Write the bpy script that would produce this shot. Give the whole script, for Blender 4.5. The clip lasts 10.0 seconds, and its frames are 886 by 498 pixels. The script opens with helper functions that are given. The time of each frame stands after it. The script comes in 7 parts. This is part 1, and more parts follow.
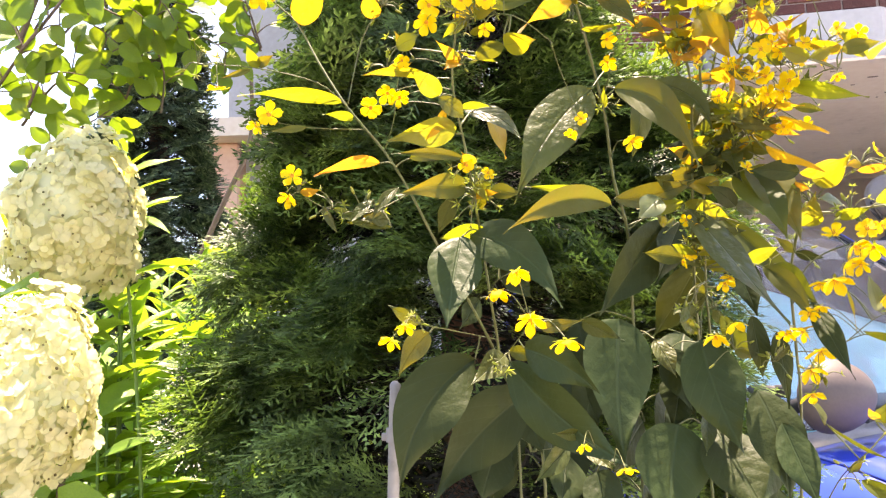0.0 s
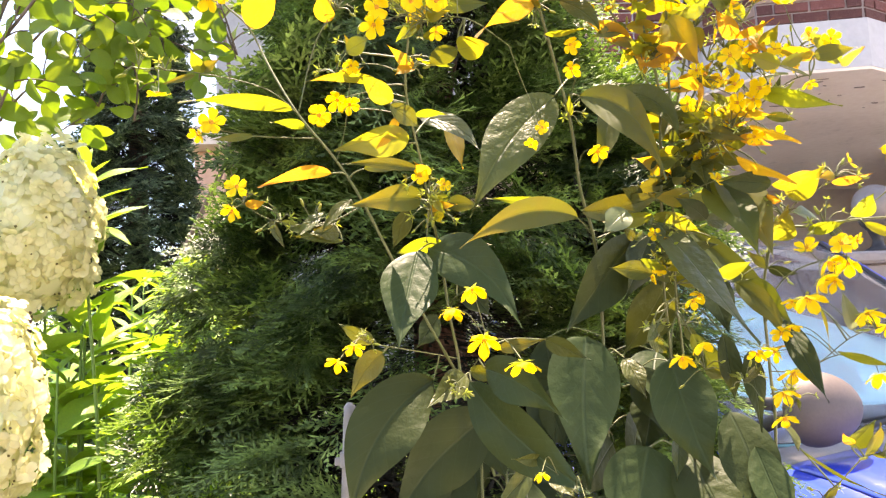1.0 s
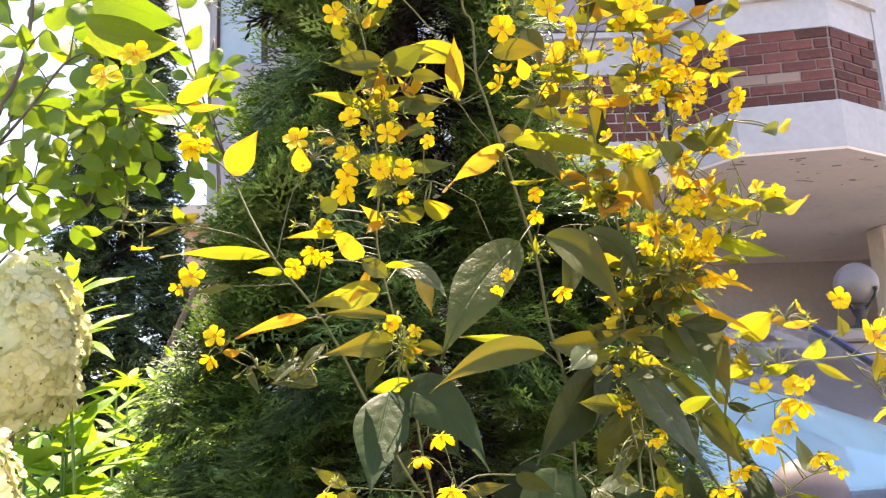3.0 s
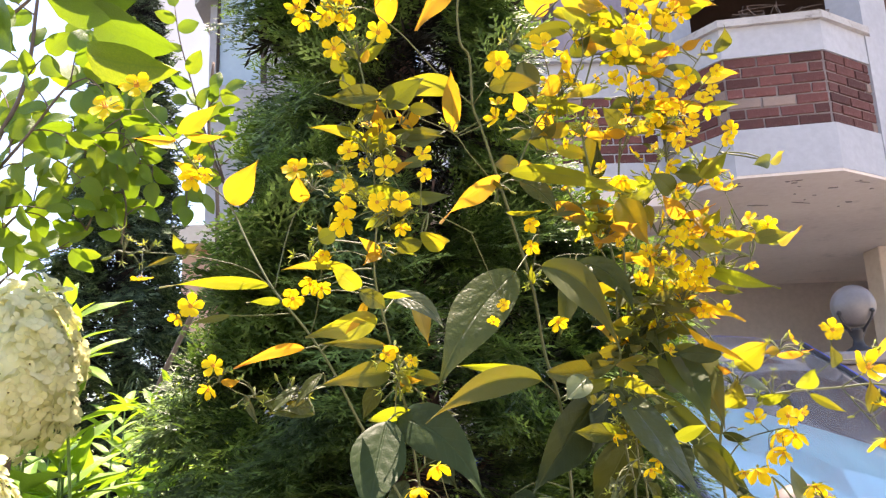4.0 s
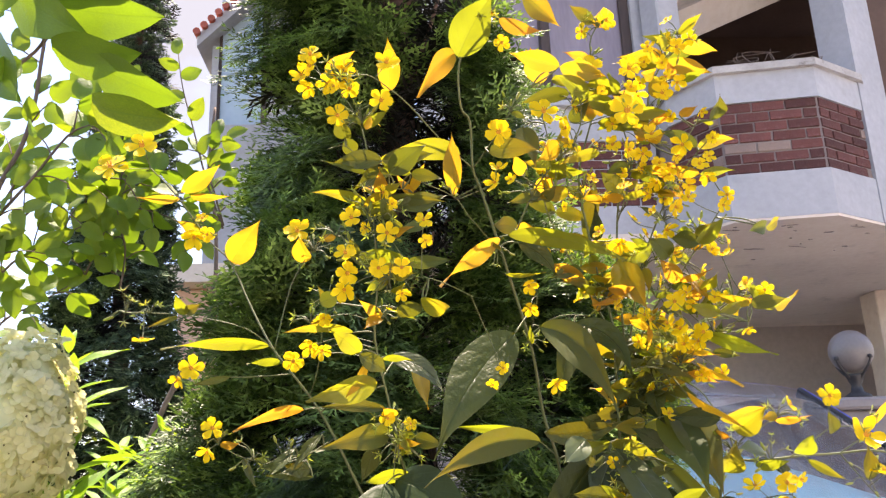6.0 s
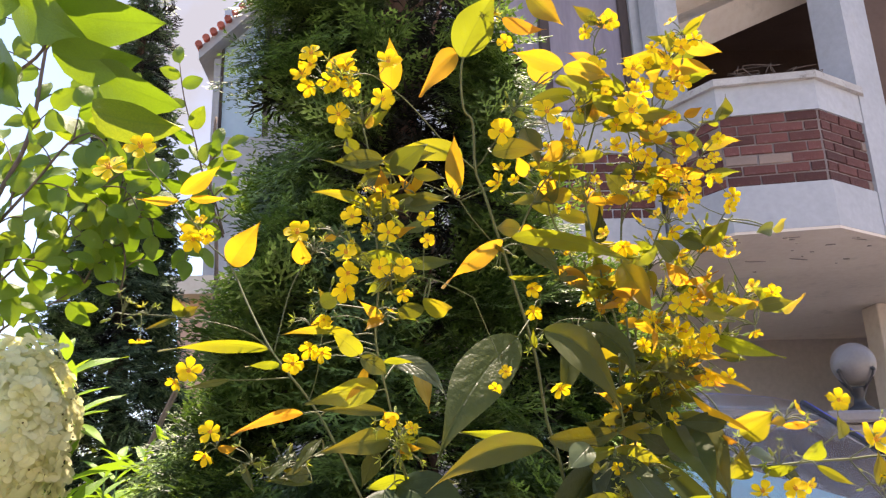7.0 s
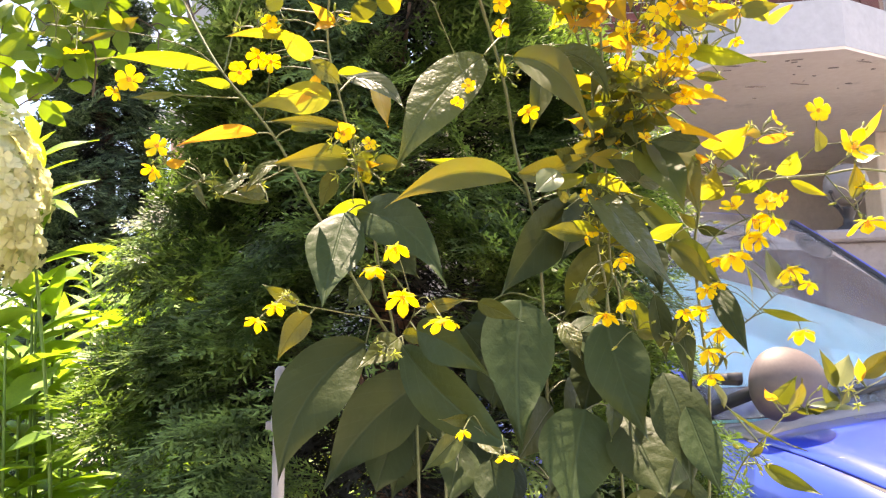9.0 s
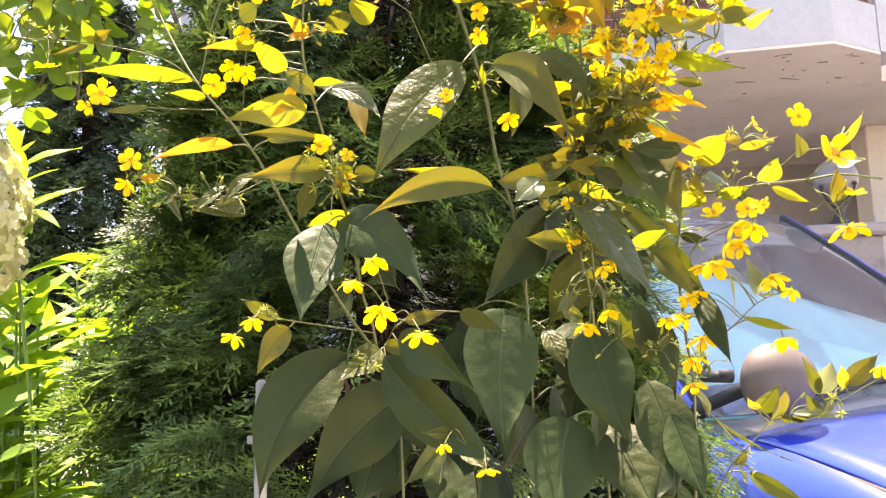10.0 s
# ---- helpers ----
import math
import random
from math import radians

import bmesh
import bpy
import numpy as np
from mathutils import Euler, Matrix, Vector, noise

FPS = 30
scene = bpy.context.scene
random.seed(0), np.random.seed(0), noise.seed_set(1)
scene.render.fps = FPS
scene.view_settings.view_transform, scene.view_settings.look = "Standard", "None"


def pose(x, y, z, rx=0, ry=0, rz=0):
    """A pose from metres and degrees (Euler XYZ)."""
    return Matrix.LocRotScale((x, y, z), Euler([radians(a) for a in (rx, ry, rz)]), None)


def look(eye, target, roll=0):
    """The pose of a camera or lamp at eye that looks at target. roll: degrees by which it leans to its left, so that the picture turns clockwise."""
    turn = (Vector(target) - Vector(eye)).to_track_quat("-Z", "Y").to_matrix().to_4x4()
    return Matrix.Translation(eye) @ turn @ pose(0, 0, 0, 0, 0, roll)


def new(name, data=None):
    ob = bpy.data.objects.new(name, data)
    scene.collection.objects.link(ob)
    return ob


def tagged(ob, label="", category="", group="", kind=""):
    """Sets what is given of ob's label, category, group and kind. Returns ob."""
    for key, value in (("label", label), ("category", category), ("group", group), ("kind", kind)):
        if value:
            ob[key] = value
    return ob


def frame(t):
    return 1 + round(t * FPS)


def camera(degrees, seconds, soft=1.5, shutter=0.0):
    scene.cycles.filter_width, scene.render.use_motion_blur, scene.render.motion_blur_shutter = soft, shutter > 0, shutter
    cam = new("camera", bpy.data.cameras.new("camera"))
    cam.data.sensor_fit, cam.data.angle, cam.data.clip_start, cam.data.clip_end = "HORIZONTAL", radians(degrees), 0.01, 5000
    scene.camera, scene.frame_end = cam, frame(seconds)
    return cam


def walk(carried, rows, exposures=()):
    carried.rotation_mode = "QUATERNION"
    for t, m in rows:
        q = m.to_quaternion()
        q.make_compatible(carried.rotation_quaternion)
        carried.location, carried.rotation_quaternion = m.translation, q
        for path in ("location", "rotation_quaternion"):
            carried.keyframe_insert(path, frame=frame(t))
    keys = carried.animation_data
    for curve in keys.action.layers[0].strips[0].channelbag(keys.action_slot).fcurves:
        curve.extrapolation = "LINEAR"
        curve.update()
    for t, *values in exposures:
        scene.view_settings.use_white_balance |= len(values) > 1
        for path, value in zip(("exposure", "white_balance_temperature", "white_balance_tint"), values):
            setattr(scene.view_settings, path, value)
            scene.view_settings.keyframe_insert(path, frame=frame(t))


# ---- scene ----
cam = camera(56.8, 10.0, soft=1.3)
PATH = [
    (0, (0.03, 0.049, 1.214), (0.062, 2.035, 1.446), -1.8),
    (0.5, (0.044, 0.064, 1.215), (0.088, 2.048, 1.461), -1.7),
    (1, (0.056, 0.078, 1.221), (0.11, 2.061, 1.474), -1.8),
    (1.5, (0.07, 0.082, 1.225), (0.132, 2.063, 1.487), -1.9),
    (2, (0.075, 0.079, 1.240), (0.14, 2.057, 1.528), -2.2),
    (2.5, (0.071, 0.06, 1.259), (0.15, 2.023, 1.634), -2.4),
    (3, (0.071, 0.043, 1.268), (0.154, 1.996, 1.689), -2.4),
    (4.5, (0.072, 0.035, 1.276), (0.165, 1.973, 1.759), -2.3),
    (5, (0.07, 0.033, 1.281), (0.165, 1.968, 1.779), -2.2),
    (5.5, (0.07, 0.025, 1.290), (0.168, 1.951, 1.818), -2.1),
    (7, (0.069, 0.036, 1.284), (0.167, 1.945, 1.874), -1.9),
    (7.5, (0.077, 0.054, 1.259), (0.167, 1.995, 1.733), -2.0),
    (8, (0.084, 0.07, 1.237), (0.17, 2.037, 1.586), -2.1),
    (8.5, (0.096, 0.085, 1.209), (0.179, 2.068, 1.455), -2.5),
    (9, (0.094, 0.083, 1.204), (0.188, 2.069, 1.417), -2.2),
    (9.5, (0.099, 0.083, 1.212), (0.204, 2.07, 1.414), -2.0),
    (10, (0.104, 0.087, 1.213), (0.213, 2.073, 1.420), -3.0),
]
walk(cam, [(t, look(eye, target, roll)) for t, eye, target, roll in PATH],
     exposures=[(0, 2.86, 7750, 24), (2, 2.76, 7650, 24), (3.2, 2.44, 7300, 24), (5.6, 2.36, 7200, 24), (7, 2.00, 7200, 24), (8, 2.32, 7300, 24), (9, 2.76, 7750, 24), (10, 2.90, 7850, 24)])

# ---- world and sun ----
SUN = Vector((0.04, 0.255, 0.96)).normalized()
world = bpy.data.worlds.new("sky")
scene.world = world
world.use_nodes = True
wt = world.node_tree
wt.nodes.clear()
w_out = wt.nodes.new("ShaderNodeOutputWorld")
w_bg = wt.nodes.new("ShaderNodeBackground")
w_sky = wt.nodes.new("ShaderNodeTexSky")
w_sky.sky_type = "NISHITA"
w_sky.sun_disc = False
w_sky.sun_elevation = math.asin(SUN.z)
w_sky.sun_rotation = math.atan2(SUN.x, SUN.y)
w_sky.dust_density = 0.3
w_sky.air_density = 1.0
# thin white summer clouds over the blue
w_tc = wt.nodes.new("ShaderNodeTexCoord")
w_n = wt.nodes.new("ShaderNodeTexNoise")
w_n.inputs["Scale"].default_value = 2.2
w_n.inputs["Detail"].default_value = 7
w_r = wt.nodes.new("ShaderNodeValToRGB")
w_r.color_ramp.elements[0].position = 0.53
w_r.color_ramp.elements[1].position = 0.68
w_mix = wt.nodes.new("ShaderNodeMix")
w_mix.data_type = "RGBA"
w_mix.inputs["B"].default_value = (1.55, 1.7, 1.95, 1)
wt.links.new(w_tc.outputs["Generated"], w_n.inputs["Vector"])
wt.links.new(w_n.outputs["Fac"], w_r.inputs["Fac"])
wt.links.new(w_r.outputs["Color"], w_mix.inputs["Factor"])
wt.links.new(w_sky.outputs["Color"], w_mix.inputs["A"])
wt.links.new(w_mix.outputs["Result"], w_bg.inputs["Color"])
w_bg.inputs["Strength"].default_value = 0.105
wt.links.new(w_bg.outputs["Background"], w_out.inputs["Surface"])

sun_data = bpy.data.lights.new("sun", "SUN")
sun_data.energy = 3.7
sun_data.angle = radians(0.55)
sun_data.color = (1.0, 0.93, 0.80)
sun = new("sun", sun_data)
sun.rotation_euler = SUN.to_track_quat("Z", "Y").to_euler()
sun.location = (0, 0, 12)

# ---- materials ----


def nodes_of(name):
    m = bpy.data.materials.new(name)
    m.use_nodes = True
    nt = m.node_tree
    nt.nodes.clear()
    out = nt.nodes.new("ShaderNodeOutputMaterial")
    p = nt.nodes.new("ShaderNodeBsdfPrincipled")
    nt.links.new(p.outputs[0], out.inputs["Surface"])
    return m, nt, p, out


def mixed(nt, fac, a, b, mode="MIX"):
    n = nt.nodes.new("ShaderNodeMix")
    n.data_type = "RGBA"
    n.blend_type = mode
    n.clamp_factor = True
    for key, v in (("Factor", fac), ("A", a), ("B", b)):
        if hasattr(v, "is_output"):
            nt.links.new(v, n.inputs[key])
        elif key == "Factor":
            n.inputs[key].default_value = v
        else:
            n.inputs[key].default_value = (*v, 1)
    return n.outputs["Result"]


def noise_of(nt, scale, detail=5, coord="Object", rough=0.55, stretch=None):
    tc = nt.nodes.new("ShaderNodeTexCoord")
    n = nt.nodes.new("ShaderNodeTexNoise")
    n.inputs["Scale"].default_value = scale
    n.inputs["Detail"].default_value = detail
    n.inputs["Roughness"].default_value = rough
    src = tc.outputs[coord]
    if stretch:
        mp = nt.nodes.new("ShaderNodeMapping")
        mp.inputs["Scale"].default_value = stretch
        nt.links.new(src, mp.inputs["Vector"])
        src = mp.outputs[0]
    nt.links.new(src, n.inputs["Vector"])
    return n.outputs["Fac"]


def ramp(nt, fac, lo, hi):
    r = nt.nodes.new("ShaderNodeMapRange")
    r.inputs["From Min"].default_value = lo
    r.inputs["From Max"].default_value = hi
    nt.links.new(fac, r.inputs["Value"])
    return r.outputs["Result"]


def bumped(nt, p, height, strength, distance=0.002):
    b = nt.nodes.new("ShaderNodeBump")
    b.inputs["Strength"].default_value = strength
    b.inputs["Distance"].default_value = distance
    nt.links.new(height, b.inputs["Height"])
    nt.links.new(b.outputs[0], p.inputs["Normal"])
    return b.outputs[0]


def surface(name, a, b, scale, rough=0.7, bump=0.3, dist=0.002, fine=None, metal=0.0, stain=None, per_object=0.0, coat=0.0, stretch=None):
    """A plain surface in two tones: broad variation, fine grain, optional stains."""
    m, nt, p, out = nodes_of(name)
    big = ramp(nt, noise_of(nt, scale, 4, stretch=stretch), 0.3, 0.7)
    small = noise_of(nt, fine or scale * 14, 6, stretch=stretch)
    c = mixed(nt, big, a, b)
    c = mixed(nt, 0.35, c, mixed(nt, small, (0.25, 0.25, 0.25), (0.75, 0.75, 0.75)), "OVERLAY")
    if stain:
        c = mixed(nt, ramp(nt, noise_of(nt, scale * 2.7, 8, rough=0.7), 0.56, 0.72), c, stain)
    if per_object:
        oi = nt.nodes.new("ShaderNodeObjectInfo")
        hs = nt.nodes.new("ShaderNodeHueSaturation")
        mr = nt.nodes.new("ShaderNodeMapRange")
        mr.inputs["To Min"].default_value = 1 - per_object
        mr.inputs["To Max"].default_value = 1 + per_object
        nt.links.new(oi.outputs["Random"], mr.inputs["Value"])
        nt.links.new(mr.outputs[0], hs.inputs["Value"])
        nt.links.new(c, hs.inputs["Color"])
        c = hs.outputs[0]
    nt.links.new(c, p.inputs["Base Color"])
    p.inputs["Roughness"].default_value = rough
    p.inputs["Metallic"].default_value = metal
    p.inputs["Coat Weight"].default_value = coat
    if bump:
        bumped(nt, p, small, bump, dist)
    return m


def leafy(name, tones, glow, rough=0.45, through_light=0.45, veins=7.0, island=False, bump=0.5, grain=60.0, dist=0.0015, gloss=0.5, blush=None, patch=0.0):
    """A leaf or petal: reflected tones, the colour of light that passes through, pinnate veins from the UV map."""
    m, nt, p, out = nodes_of(name)
    if island:
        rnd = nt.nodes.new("ShaderNodeNewGeometry").outputs["Random Per Island"]
        if patch:
            rnd = mixed(nt, 0.5, ramp(nt, noise_of(nt, patch, 3), 0.42, 0.62), rnd)
    else:
        rnd = nt.nodes.new("ShaderNodeObjectInfo").outputs["Random"]
    big = ramp(nt, noise_of(nt, grain, 4), 0.3, 0.7)
    pw = nt.nodes.new("ShaderNodeMath")
    pw.operation = "POWER"
    nt.links.new(rnd, pw.inputs[0])
    pw.inputs[1].default_value = 2.2
    c = mixed(nt, pw.outputs[0] if island else rnd, tones[0], tones[1])
    c = mixed(nt, mixed(nt, 0.25 if island else 0.5, (0, 0, 0), big), c, tones[2])
    g = mixed(nt, pw.outputs[0], glow[0], glow[1])
    height = big
    if veins:
        uv = nt.nodes.new("ShaderNodeUVMap")
        sep = nt.nodes.new("ShaderNodeSeparateXYZ")
        nt.links.new(uv.outputs[0], sep.inputs[0])

        def calc(op, a, b=None):
            n = nt.nodes.new("ShaderNodeMath")
            n.operation = op
            for i, v in enumerate((a, b)):
                if v is None:
                    continue
                if hasattr(v, "is_output"):
                    nt.links.new(v, n.inputs[i])
                else:
                    n.inputs[i].default_value = v
            return n.outputs[0]

        side = calc("ABSOLUTE", calc("SUBTRACT", sep.outputs["X"], 0.5))
        wave = calc("ABSOLUTE", calc("SINE", calc("MULTIPLY", calc("SUBTRACT", sep.outputs["Y"], calc("MULTIPLY", side, 0.7)), veins * 3.14)))
        line = calc("SUBTRACT", 1.0, ramp(nt, wave, 0.0, 0.16))
        rib = calc("SUBTRACT", 1.0, ramp(nt, side, 0.006, 0.03))
        mark = calc("MAXIMUM", calc("MULTIPLY", line, 0.42), calc("MULTIPLY", rib, 0.6))
        c = mixed(nt, calc("MULTIPLY", mark, 0.5), c, tuple(min(1, v * 1.7 + 0.02) for v in tones[0]))
        g = mixed(nt, calc("MULTIPLY", mark, 0.8), g, tuple(v * 0.5 for v in glow[0]))
        g = mixed(nt, calc("MULTIPLY", big, 0.55), g, tuple(v * 0.6 for v in glow[0]))
        if blush:
            # some leaves turn orange from the tip or the margin
            far = calc("ADD", calc("MULTIPLY", sep.outputs["Y"], 0.8), calc("MULTIPLY", big, 0.5))
            amount = calc("MULTIPLY", ramp(nt, far, 0.35, 1.15), ramp(nt, rnd, 0.4, 1.0))
            g = mixed(nt, amount, g, blush)
        height = calc("ADD", calc("MULTIPLY", wave, 0.07), calc("SUBTRACT", calc("MULTIPLY", big, 0.55), calc("MULTIPLY", rib, 0.35)))
    nt.links.new(c, p.inputs["Base Color"])
    p.inputs["Roughness"].default_value = rough
    p.inputs["Specular IOR Level"].default_value = gloss
    nrm = bumped(nt, p, height, bump, dist)
    t = nt.nodes.new("ShaderNodeBsdfTranslucent")
    nt.links.new(g, t.inputs["Color"])
    mx = nt.nodes.new("ShaderNodeMixShader")
    mx.inputs[0].default_value = through_light
    nt.links.new(p.outputs[0], mx.inputs[1])
    nt.links.new(t.outputs[0], mx.inputs[2])
    nt.links.new(mx.outputs[0], out.inputs["Surface"])
    return m


M_SOIL = surface("soil", (0.07, 0.05, 0.035), (0.11, 0.085, 0.06), 3.0, 0.95, 0.8, 0.02)
M_PAVE = surface("concrete_paving", (0.54, 0.50, 0.46), (0.62, 0.58, 0.53), 1.2, 0.9, 0.4, 0.004, stain=(0.44, 0.41, 0.38))
M_WHITE = surface("white_masonry_paint", (0.335, 0.345, 0.365), (0.41, 0.415, 0.435), 1.6, 0.8, 0.25, 0.003, stain=(0.35, 0.345, 0.34))
M_COPING = surface("weathered_white_coping", (0.33, 0.31, 0.29), (0.46, 0.44, 0.42), 5.0, 0.9, 0.5, 0.004, stain=(0.17, 0.15, 0.13))
M_STUCCO = surface("grey_stucco", (0.61, 0.52, 0.45), (0.69, 0.60, 0.52), 1.3, 0.92, 0.6, 0.006, stain=(0.48, 0.41, 0.36))
# greyer than the stucco: shade of the carport recess is in the colour
M_SHADED_WALL = surface("shaded_grey_render", (0.42, 0.375, 0.355), (0.48, 0.43, 0.41), 1.3, 0.92, 0.4, 0.004)
M_PATCH = surface("bare_concrete_patch", (0.20, 0.17, 0.15), (0.30, 0.26, 0.23), 9, 0.95, 0.6, 0.004)
M_BRICK = surface("red_brick", (0.088, 0.030, 0.027), (0.135, 0.047, 0.040), 9, 0.9, 1.0, 0.008, per_object=0.42, stain=(0.17, 0.085, 0.075))
M_BRICK_PALE = surface("pale_brick", (0.20, 0.145, 0.12), (0.25, 0.18, 0.15), 9, 0.85, 0.7, 0.004, per_object=0.1)
M_MORTAR = surface("mortar", (0.20, 0.165, 0.155), (0.26, 0.22, 0.21), 12, 0.95, 0.6, 0.004)
M_PINK = surface("pink_plaster", (0.55, 0.33, 0.26), (0.62, 0.40, 0.31), 2.0, 0.9, 0.4, 0.004)
M_TILE = surface("terracotta_tile", (0.33, 0.07, 0.045), (0.42, 0.11, 0.07), 6, 0.75, 0.4, 0.004, per_object=0.2)
M_DARKWOOD = surface("dark_brown_wood", (0.045, 0.028, 0.022), (0.07, 0.045, 0.035), 5, 0.6, 0.4, 0.002, stretch=(8, 8, 1))
M_DARKROOM = surface("dark_brown_boarding", (0.085, 0.052, 0.04), (0.12, 0.075, 0.056), 2.0, 0.9, 0.2)
M_PANE_MAUVE = surface("mauve_reflecting_pane", (0.20, 0.165, 0.19), (0.29, 0.25, 0.28), 1.4, 0.15, 0.0, stretch=(2.5, 1, 0.5))
M_PANE = surface("blue_tinted_pane", (0.36, 0.48, 0.57), (0.44, 0.56, 0.65), 0.6, 0.12, 0.0)
M_BARK = surface("thuja_bark", (0.10, 0.055, 0.04), (0.16, 0.095, 0.07), 14, 0.95, 0.9, 0.006, stretch=(1, 1, 0.15))
M_TWIG = surface("brown_twig", (0.11, 0.075, 0.055), (0.17, 0.12, 0.09), 40, 0.8, 0.6, 0.001)
M_STALK = surface("green_brown_stalk", (0.075, 0.100, 0.026), (0.11, 0.11, 0.036), 25, 0.55, 0.3, 0.0005)
M_HERBSTEM = surface("green_stalk", (0.10, 0.20, 0.03), (0.16, 0.26, 0.06), 20, 0.55, 0.3, 0.0005)
M_STAKE = surface("weathered_white_plastic", (0.20, 0.195, 0.19), (0.25, 0.243, 0.235), 12, 0.6, 0.3, 0.001, stain=(0.15, 0.145, 0.135))
# pier render: the shadow of the house is put into this grey
M_PIER = surface("shaded_pier_render", (0.20, 0.175, 0.17), (0.25, 0.22, 0.21), 3, 0.85, 0.4, 0.002, stain=(0.13, 0.11, 0.105))
M_BLACK = surface("black_iron", (0.015, 0.013, 0.013), (0.03, 0.026, 0.025), 20, 0.5, 0.3, 0.001)
M_BLUE = surface("blue_car_paint", (0.018, 0.05, 0.42), (0.022, 0.058, 0.46), 2.0, 0.28, 0.0, coat=1.0)
M_RUBBER = surface("black_trim", (0.018, 0.018, 0.02), (0.03, 0.03, 0.032), 20, 0.65, 0.3, 0.0006)
M_COWL = surface("faded_grey_plastic", (0.22, 0.20, 0.20), (0.28, 0.26, 0.25), 10, 0.7, 0.3, 0.001)
M_MIRROR = surface("faded_mirror_housing", (0.088, 0.066, 0.058), (0.105, 0.080, 0.070), 8, 0.6, 0.25, 0.001)
# interior tone raised to imitate the reflections on the windscreen
M_SEAT = surface("lightened_car_interior", (0.26, 0.245, 0.25), (0.33, 0.31, 0.315), 8, 0.9, 0.3, 0.002)
M_CHROME = surface("brushed_metal", (0.55, 0.55, 0.56), (0.62, 0.62, 0.63), 20, 0.3, 0.1, 0.0005, metal=1.0)
M_TYRE = surface("tyre_rubber", (0.02, 0.02, 0.02), (0.03, 0.03, 0.03), 30, 0.9, 0.4, 0.001)
M_LAMPGLASS = surface("opal_lamp_glass", (0.165, 0.142, 0.128), (0.205, 0.176, 0.158), 5, 0.35, 0.05, 0.0005)

M_LEAF = leafy("young_loosestrife_leaf", ((0.095, 0.105, 0.016), (0.135, 0.12, 0.018), (0.15, 0.14, 0.03)), ((0.33, 0.37, 0.012), (0.62, 0.43, 0.012)), 0.45, 0.52, 8.0, bump=0.5, grain=45, gloss=0.3, blush=(0.90, 0.40, 0.012))
M_LEAF_AMBER = leafy("orange_tinged_leaf", ((0.24, 0.15, 0.018), (0.27, 0.14, 0.02), (0.28, 0.18, 0.03)), ((0.80, 0.46, 0.016), (0.86, 0.36, 0.022)), 0.45, 0.56, 8.0, bump=0.5, grain=45, gloss=0.3, blush=(0.95, 0.36, 0.025))
M_LEAF_OLIVE = leafy("olive_loosestrife_leaf", ((0.042, 0.060, 0.016), (0.058, 0.068, 0.019), (0.066, 0.080, 0.028)), ((0.34, 0.37, 0.014), (0.50, 0.44, 0.014)), 0.5, 0.17, 8.0, bump=0.6, grain=45, gloss=0.14, blush=(0.70, 0.42, 0.012))
# paler copy: the light falling on a leaf is put into its tones
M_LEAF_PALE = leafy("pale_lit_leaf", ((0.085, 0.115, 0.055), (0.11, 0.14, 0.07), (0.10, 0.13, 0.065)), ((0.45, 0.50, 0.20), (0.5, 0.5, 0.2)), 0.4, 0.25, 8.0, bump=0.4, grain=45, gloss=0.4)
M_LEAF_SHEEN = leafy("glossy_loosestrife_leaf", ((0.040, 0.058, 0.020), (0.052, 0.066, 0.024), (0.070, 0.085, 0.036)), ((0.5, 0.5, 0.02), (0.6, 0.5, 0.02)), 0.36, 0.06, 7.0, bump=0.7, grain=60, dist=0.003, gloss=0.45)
# lower leaves: shade under the upper growth is put into these dark tones
M_LEAF_OLD_SHADED = leafy("mature_shaded_loosestrife_leaf", ((0.016, 0.026, 0.009), (0.026, 0.037, 0.011), (0.031, 0.045, 0.016)), ((0.42, 0.46, 0.03), (0.50, 0.46, 0.03)), 0.5, 0.02, 7.0, bump=0.6, grain=48, dist=0.003, gloss=0.10)
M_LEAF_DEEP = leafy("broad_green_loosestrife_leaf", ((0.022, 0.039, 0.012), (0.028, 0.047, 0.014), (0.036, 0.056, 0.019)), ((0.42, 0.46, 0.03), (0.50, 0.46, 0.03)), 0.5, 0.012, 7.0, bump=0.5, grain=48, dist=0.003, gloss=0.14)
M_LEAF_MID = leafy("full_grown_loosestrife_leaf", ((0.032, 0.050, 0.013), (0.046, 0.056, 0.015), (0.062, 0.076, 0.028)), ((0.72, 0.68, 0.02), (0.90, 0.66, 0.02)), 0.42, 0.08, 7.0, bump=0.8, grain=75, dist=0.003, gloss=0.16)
M_PETAL = leafy("yellow_petal", ((0.86, 0.64, 0.010), (0.88, 0.67, 0.012), (0.86, 0.55, 0.008)), ((0.96, 0.72, 0.014), (0.95, 0.60, 0.012)), 0.55, 0.45, 0, bump=0.3, grain=150, gloss=0.25)
M_EYE = surface("flower_eye", (0.50, 0.20, 0.012), (0.65, 0.32, 0.015), 400, 0.7, 0.3, 0.0005)
M_SEPAL = leafy("sepal", ((0.22, 0.28, 0.04), (0.28, 0.30, 0.06), (0.2, 0.24, 0.05)), ((0.5, 0.6, 0.05), (0.6, 0.55, 0.05)), 0.5, 0.35, 0, grain=120)
# bright patches imitate sunlit sprigs, the darkest tones the shade between them
M_THUJA = leafy("thuja_scale_leaf", ((0.012, 0.026, 0.007), (0.33, 0.50, 0.14), (0.026, 0.046, 0.014)), ((0.14, 0.28, 0.03), (0.46, 0.70, 0.08)), 0.42, 0.20, 0, island=True, grain=25, bump=0.3, gloss=0.4, patch=30.0)
